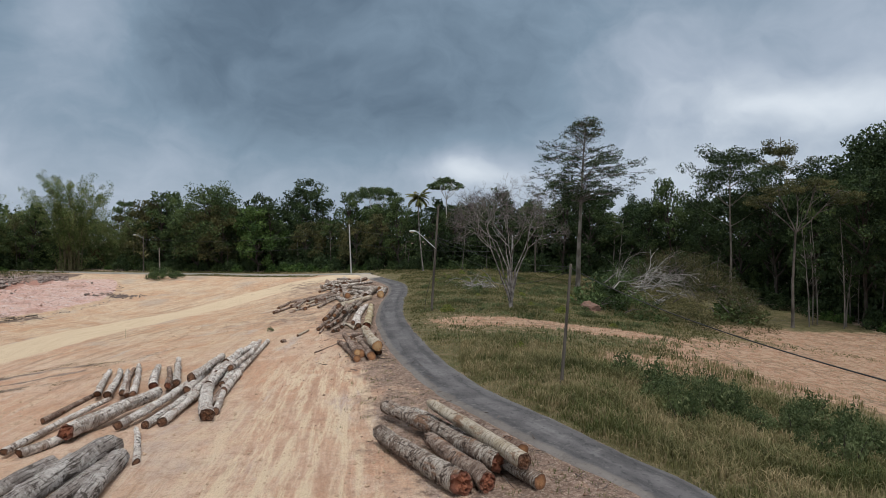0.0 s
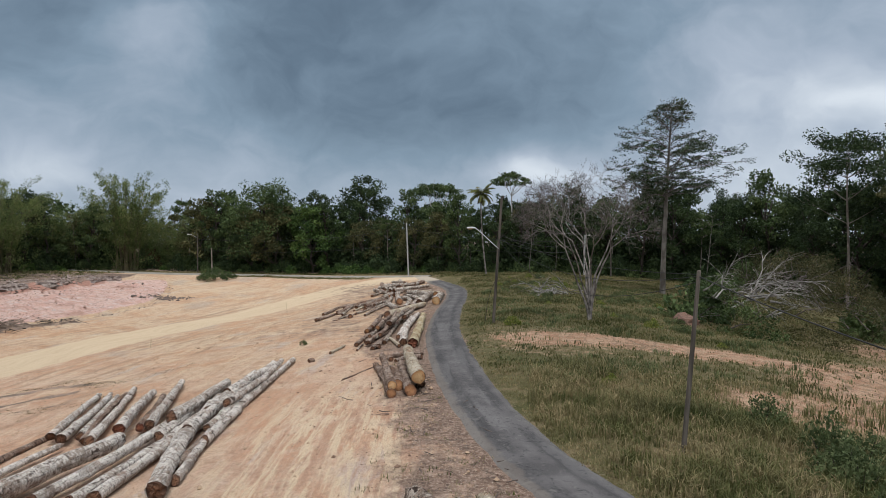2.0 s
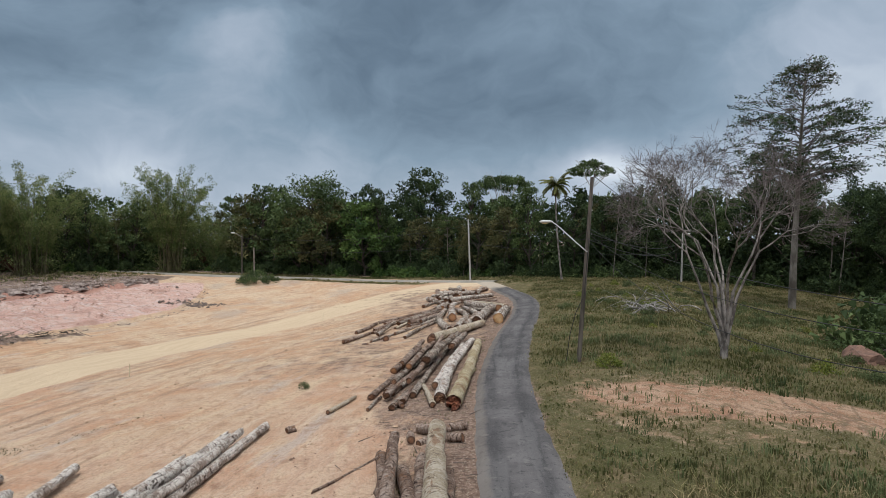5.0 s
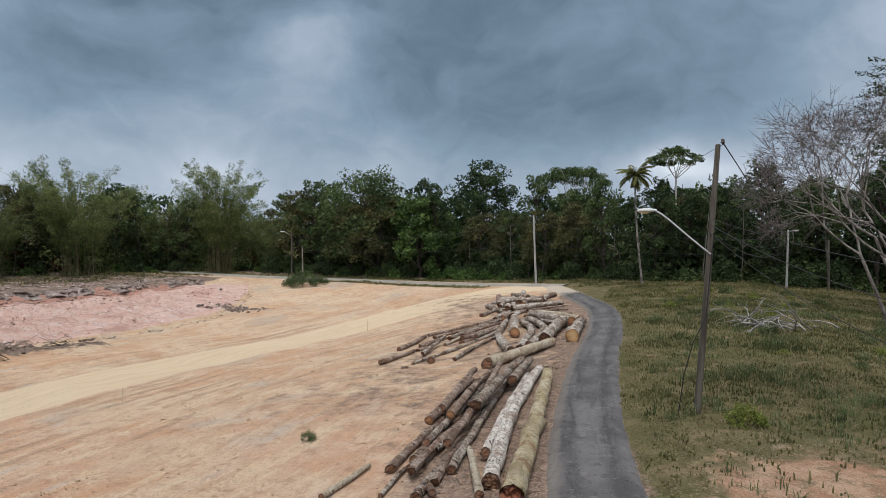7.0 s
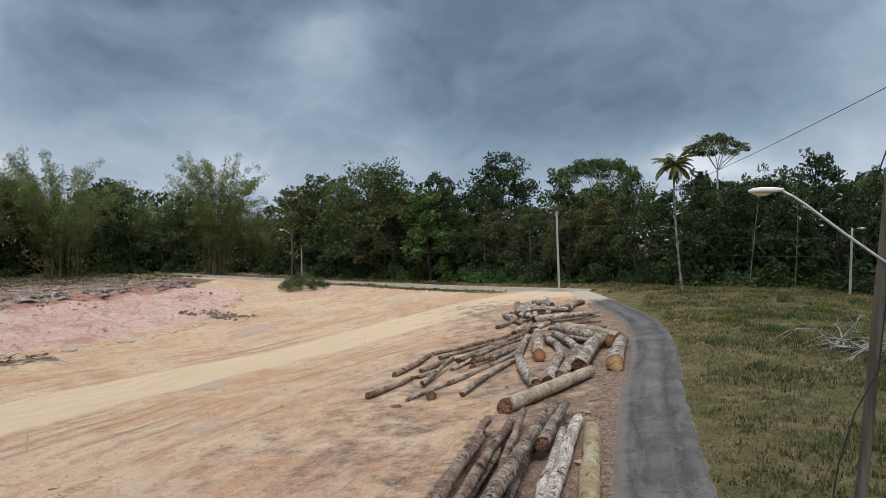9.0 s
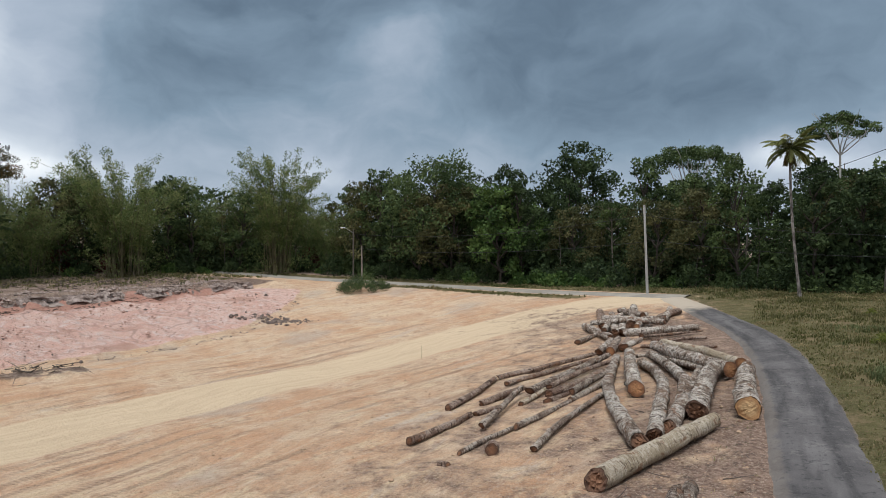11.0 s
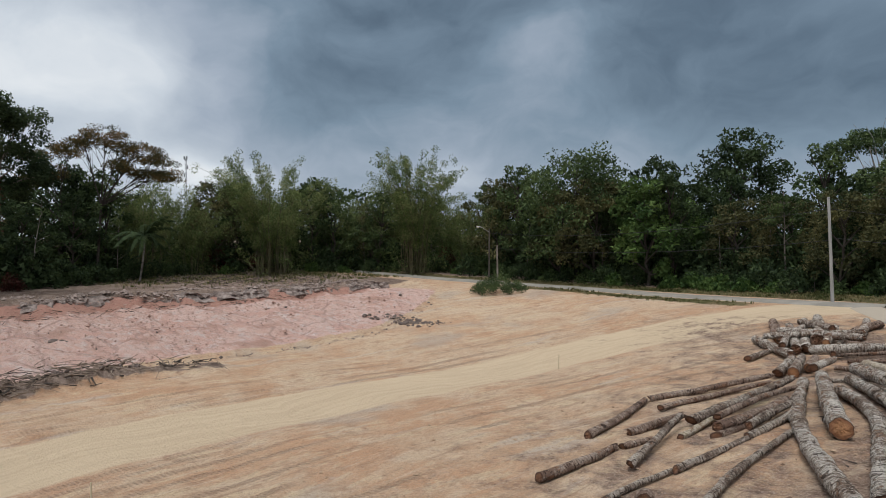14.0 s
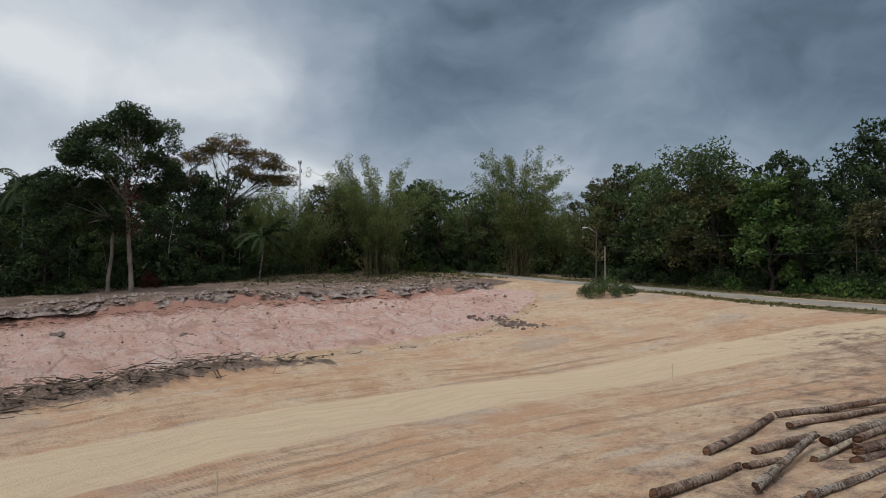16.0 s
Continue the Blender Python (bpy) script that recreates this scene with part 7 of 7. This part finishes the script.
def fallen_branch(seed, x, y, turn, reach, label):
    s, root = Shape(seed), root_of("fallen_branch", label, "branch", "fallen branches")
    root.matrix_basis = pose(x, y, grade(x, y), 0, 0, turn)
    r = s.r
    for k in range(16):
        a = r.normal(0.0, 0.9)
        foot = (r.normal(0.0, 0.16 * reach), r.normal(0.0, 0.12 * reach), 0.12)
        pts, w = s.limb(foot, unit((math.cos(a), math.sin(a), r.uniform(0.15, 0.9))), reach * r.uniform(0.35, 0.85), 0.05, 0.014, 0.42, 7, 5, -0.14)
        pts[:, 2] = np.maximum(pts[:, 2], 0.03)
        for _ in range(4):
            s.limb(pts[r.integers(2, 6)], unit(w + r.normal(0, 0.5, 3)), reach * 0.3, 0.018, 0.006, 0.25, 3, 4, -0.06)
    s.wood("bare_limb", DEAD_WOOD, root)
    return root


fallen_branch(82, 3.4, 68.3, 165, 6.2, "pale bare fallen branches lying in the grass")
fallen_branch(83, 1.0, 69.2, 20, 2.6, "pale bare fallen branches lying in the grass")


def lump(name, x, y, size, material, label, category, seed, flat=0.7, group=""):
    """A rough rounded clod or stone."""
    bm = bmesh.new()
    bmesh.ops.create_icosphere(bm, subdivisions=2, radius=1.0)
    for v in bm.verts:
        k = 1 + 0.38 * noise.fractal(v.co * 1.3 + Vector((seed * 3.7, 0, 0)), 1.0, 2.0, 4)
        v.co = Vector((v.co.x * size * k, v.co.y * size * k, v.co.z * size * k * flat))
    me = bpy.data.meshes.new(name)
    bm.to_mesh(me)
    bm.free()
    me.materials.append(material)
    ob = tagged(new(name, me), label, category, group)
    ob.matrix_basis = pose(x, y, ground_grade(x, y) + size * flat * 0.1, 0, 0, seed * 47 % 360)
    return ob


FACE_CLOD = plain_material("pale_clay_crumb", (0.42, 0.29, 0.24), (0.30, 0.18, 0.14), 3.0, 0.95, (1, 1, 1), 0.05)
CLAY_CLOD = plain_material("red_clay_clod", (0.20, 0.115, 0.085), (0.12, 0.075, 0.058), 3.0, 0.95, (1, 1, 1), 0.05)
DARK_CLOD = plain_material("dark_soil_clod", (0.105, 0.08, 0.07), (0.20, 0.155, 0.135), 3.0, 0.95, (1, 1, 1), 0.05)
LITTER_CRUMB = plain_material("bark_crumb", (0.14, 0.085, 0.058), (0.22, 0.14, 0.10), 5.0, 0.95, (1, 1, 1), 0.03)
SAND_CLOD = plain_material("sandy_clod", (0.45, 0.325, 0.225), (0.36, 0.24, 0.16), 5.0, 0.95, (1, 1, 1), 0.03)
lump("clay_boulder", 11.8, 58.2, 0.95, CLAY_CLOD, "reddish clay lump beside the brush heap", "clod", 3)
for k in range(44):
    a = pick.gauss(0, 1.7)
    lump("soil_clod", -47.3 + a + pick.gauss(0, 0.3), 84.6 + 0.3 * a + pick.gauss(0, 0.8), pick.uniform(0.07, 0.24), DARK_CLOD, "dark clod of dug-up soil at the cut", "clod", 10 + k, 0.7, "dug-up clods")
for k in range(40):
    u = pick.random()
    lump("soil_clod", berm_line[int(u * 0.8 * len(berm_line))][0] + pick.gauss(0, 0.4), berm_line[int(u * 0.8 * len(berm_line))][1] + pick.gauss(0, 0.3), pick.uniform(0.08, 0.24), DARK_CLOD, "dark clod of dug-up soil below the cut", "clod", 40 + k, 0.7, "dug-up clods")
for x, y, size in ((-58.0, 60.5, 0.32), (-57.6, 61.0, 0.25), (-57.2, 61.2, 0.2), (-60.0, 52.5, 0.4), (-60.7, 52.9, 0.3)):
    lump("soil_clod", x, y, size, DARK_CLOD, "dark clod of topsoil on the cut face", "clod", int(-x * 3 + y), 0.6, "dug-up clods")


def scatter_clods(name, count, area, size, material, label, seed, keep):
    """Crumbs of soil too many to count, as one object."""
    r = np.random.default_rng(seed)
    x, y = r.uniform(area[0], area[1], count), r.uniform(area[2], area[3], count)
    ok = keep(x, y) > r.uniform(0, 1, count)
    x, y = x[ok], y[ok]
    n = len(x)
    octa = np.array([(1, 0, 0), (0, 1, 0), (-1, 0, 0), (0, -1, 0), (0, 0, 1), (0, 0, -1)], float)
    tri = np.array([(0, 1, 4), (1, 2, 4), (2, 3, 4), (3, 0, 4), (1, 0, 5), (2, 1, 5), (3, 2, 5), (0, 3, 5)])
    s = size * np.exp(r.normal(-0.3, 0.55, n))
    v = octa[None] * s[:, None, None] * r.uniform(0.55, 1.25, (n, 6, 3)) * np.array([1, 1, 0.7])
    a = r.uniform(0, 6.28, n)
    c, q = np.cos(a)[:, None], np.sin(a)[:, None]
    v = np.stack([v[..., 0] * c - v[..., 1] * q, v[..., 0] * q + v[..., 1] * c, v[..., 2]], -1)
    z = np.array([ground_grade(p, w) for p, w in zip(x, y)])
    v += np.stack([x, y, z + s * 0.25], 1)[:, None]
    f = (np.arange(n)[:, None, None] * 6 + tri[None]).reshape(-1, 3)
    tagged(mesh_object(name, v.reshape(-1, 3), f, material, None, (), False), label, "soil crumbs", kind="stuff")


scatter_clods("soil_crumbs", 16000, (-26, 0, 10, 72), 0.034, SAND_CLOD, "sandy crumbs scattered over the graded soil", 91,
              lambda x, y: 0.6 * (beside(road_line[::3], x, y)[0] < -1.4))
scatter_clods("dug_soil_crumbs", 900, (-52, -43, 81, 88), 0.12, DARK_CLOD, "dark crumbs of dug-up soil at the cut", 94,
              lambda x, y: soft(1.3, 0.4, np.hypot((x + 47.3) / 3.4, (y - 84.6 - 0.3 * (x + 47.3)) / 1.3)))
scatter_clods("bark_litter", 7000, (-14, 4, 12, 92), 0.028, LITTER_CRUMB, "bark crumbs and dark litter round the log piles", 92,
              lambda x, y: soft(-8, -3, beside(road_line[::3], x, y)[0]) * (beside(road_line[::3], x, y)[0] < -1.35))
scatter_clods("cut_face_crumbs", 5000, (-70, -44, 44, 94), 0.065, FACE_CLOD, "crumbled clay lying on the cut face", 93,
              lambda x, y: 0.8 * (np.interp(y, [p for p, _ in TOE], [q for _, q in TOE]) > x))


scatter_clods("cut_face_clods", 260, (-70, -46, 44, 94), 0.11, DARK_CLOD, "dark crumbs of topsoil fallen on the cut face", 95,
              lambda x, y: 0.9 * (np.interp(y, [p for p, _ in TOE], [q for _, q in TOE]) > x) * (np.array([noise.noise(Vector((a * 0.12, b * 0.3, 2.0))) for a, b in zip(x, y)]) > 0.08))
CRUST_CLOD = plain_material("pale_crust_clod", (0.34, 0.27, 0.235), (0.17, 0.13, 0.11), 3.0, 0.95, (1, 1, 1), 0.05)
scatter_clods("lip_crumbs", 16000, (-73, -58, 43, 96), 0.15, CRUST_CLOD, "crumbling clods of topsoil along the lip of the cut", 98,
              lambda x, y: 0.8 * soft(1.5, 0.2, np.abs(np.interp(y, [p for p, _ in LIP], [q for _, q in LIP]) - x - 0.5 + 0.9 * np.sin(y * 0.8))))
scatter_clods("toe_crumbs", 1500, (-52, -44, 60, 92), 0.09, DARK_CLOD, "dark crumbs along the foot of the cut", 96,
              lambda x, y: soft(0.5, 0.1, np.abs(np.interp(y, [p for p, _ in TOE], [q for _, q in TOE]) - x)))


def stick_litter(name, count, place, label, seed, long=0.9, thick=0.018, material=TWIG, lift=0.12):
    s = Shape(seed)
    r = s.r
    for k in range(count):
        x, y = place(r)
        a = r.uniform(0, 6.28)
        s.limb((x, y, ground_grade(x, y) + r.uniform(0.0, lift)), unit((math.cos(a), math.sin(a), r.normal(0, 0.12))), long * r.uniform(0.4, 1.5), thick * r.uniform(0.6, 1.8), thick * 0.4, 0.25, 3, 4)
    tagged(s.wood(name, material, None), label, "sticks", kind="stuff")


STICK = plain_material("dry_root_wood", (0.11, 0.078, 0.056), (0.27, 0.21, 0.165), 1.0, 0.9)


def along_berm(r):
    x, y = berm_line[int(len(berm_line) * 0.98 * r.uniform(0, 1) ** 1.7)]
    return x + r.normal(0, 0.75), y + r.normal(0, 0.5)


stick_litter("berm_sticks", 520, along_berm, "tangle of roots and sticks below the cut", 94, 1.0, 0.026, STICK, 0.45)
stick_litter("berm_roots", 110, along_berm, "dark roots in the dug-up soil", 95, 1.0, 0.035, TRUNK_DARK, 0.4)
stick_litter("pile_sticks", 170, lambda r: (lambda y: (np.interp(y, (14, 34, 52, 78), (5.5, -3.5, -7.0, -9.5)) - r.uniform(0.3, 4.5), y))(r.uniform(14, 78)), "broken sticks and bark strips on the soil", 96, 0.5, 0.014)
stick_litter("lip_roots", 300, lambda r: (lambda y: (np.interp(y, [p for p, _ in TOE], [q for _, q in TOE]) - r.uniform(16.0, 18.6), y))(r.uniform(42, 92)), "roots hanging from the lip of the cut", 97, 0.7, 0.02, TRUNK_DARK)
stick_litter("bank_branches", 220, lambda r: (r.uniform(-84, -70), r.uniform(78, 96)), "dry branches lying before the bamboo", 98, 1.8, 0.025)


def log_chunk(x, y, turn, length, radius, label):
    root = tagged(new("wood_chunk"), label, "wood chunk", "wood chunks")
    root.matrix_basis = pose(x, y, grade(x, y) + radius * 0.8, 84, 0, turn)
    v, f = turned([(-length / 2, radius), (-length / 4, radius * 1.08), (length / 4, radius * 0.95), (length / 2, radius)], 10)
    v = [(p[0] * (1 + 0.2 * noise.noise(Vector(p) * 5)), p[1] * (1 + 0.2 * noise.noise(Vector(p) * 5 + Vector((3, 0, 0)))), p[2] + 0.06 * noise.noise(Vector(p) * 8)) for p in v]
    mesh_object("bark", v, f, BARK["d"], root)
    for k, z in ((0, -length / 2), (30, length / 2)):
        ring = v[k:k + 10]
        mesh_object("cut_end", ring + [(0, 0, z * 1.02)], [(a, (a + 1) % 10, 10) if k else ((a + 1) % 10, a, 10) for a in range(10)], CUT_BROWN, root, (("radial", [1] * 10 + [0]),), False)


for x, y, turn, length, radius in ((-15.1, 59.7, 20, 0.5, 0.2), (-16.0, 58.3, 80, 0.35, 0.1), (-11.5, 40.0, 140, 0.3, 0.13), (-6.6, 39.6, 60, 0.9, 0.16), (-6.0, 39.9, 110, 1.1, 0.13), (-7.0, 39.0, 20, 0.8, 0.12), (-5.7, 38.9, 80, 0.7, 0.14), (-6.3, 39.1, 150, 1.3, 0.10), (-8.6, 42.9, 30, 0.7, 0.1)):
    log_chunk(x, y, turn, length, radius, "short broken chunk of reddish-brown log")


def stake(x, y, height, label):
    bm = bmesh.new()
    bmesh.ops.create_cube(bm, size=1.0)
    for v in bm.verts:
        v.co = Vector((v.co.x * 0.045, v.co.y * 0.03, (v.co.z + 0.5) * height - 0.15))
    bmesh.ops.bevel(bm, geom=bm.edges[:], offset=0.006, segments=1, affect="EDGES")
    me = bpy.data.meshes.new("survey_stake")
    bm.to_mesh(me)
    bm.free()
    me.materials.append(CUT_PALE)
    tagged(new("survey_stake", me), label, "stake", "survey stakes").matrix_basis = pose(x, y, grade(x, y), 3, 2, 30)


CUT_PALE = plain_material("pale_stake_wood", (0.58, 0.50, 0.36), (0.50, 0.42, 0.29), 4.0, 0.8, (3, 3, 0.3), 0.004)
for x, y in ((-28.8, 52.6), (-27.7, 77.1)):
    stake(x, y, 0.95, "thin pale wooden survey stake in the sand")
blades("dry_weeds", 7000, (-33, -19, 27, 43), 0.06, 0.022, 5, "low dark weeds on the bare soil", 76,
       lambda x, y, side: soft(1.3, 0.5, np.abs(y - 38.0 - 0.75 * (x + 25) + 2.0 * np.sin(x * 0.8))) + 0.7 * soft(1.0, 0.3, np.abs(y - 31.5 - 0.6 * (x + 25))), LEAF["rust"])
blades("bank_weeds", 2600, (-86, -66, 72, 104), 0.35, 0.03, 5, "rough weeds on the bank before the bamboo", 77, lambda x, y, side: soft(0.0, 1.0, (-66 - x) / 10 + (y - 85) / 20))


MAST_STEEL = plain_material("weathered_mast_steel", (0.16, 0.17, 0.18), (0.24, 0.25, 0.26), 1.0, 0.6)


def mast(x, y, z0, z1, label):
    """A far lattice mast with drum antennas."""
    root = tagged(new("radio_mast"), label, "mast")
    root.matrix_basis = pose(x, y, z0) @ Matrix.Diagonal((0.6, 0.6, 1.0, 1.0))
    s, h = Shape(99), z1 - z0
    for a in (0.5, 2.6, 4.7):
        s.tube([(math.cos(a) * 0.9, math.sin(a) * 0.9, 0), (math.cos(a) * 0.6, math.sin(a) * 0.6, h)], (0.16, 0.13), 5)
        s.wood("leg", MAST_STEEL, root)
    for k in range(int(h / 2.2)):
        for a, b in ((0.5, 2.6), (2.6, 4.7), (4.7, 0.5)):
            q = 0.9 - 0.3 * k * 2.2 / h
            s.tube([(math.cos(a) * q, math.sin(a) * q, k * 2.2), (math.cos(b) * q, math.sin(b) * q, k * 2.2 + 2.2)], (0.06, 0.06), 4)
    s.wood("bracing", MAST_STEEL, root)
    for k, (a, z) in enumerate(((0.3, -0.5), (2.4, -1.2), (4.4, -0.6), (1.2, -5.0), (3.6, -9.0))):
        v, f = turned([(-0.9, 0.35), (-0.6, 0.5), (0.6, 0.5), (0.9, 0.35)], 8)
        s.v.append(np.array(v) + np.array([math.cos(a) * 1.2, math.sin(a) * 1.2, h + z]))
        s.f.append(np.array(f))
        s.n += len(v)
        s.wood("antenna", MAST_STEEL, root)


mast(-302.0, 192.4, 4.0, 46.0, "far grey lattice radio mast above the woods")
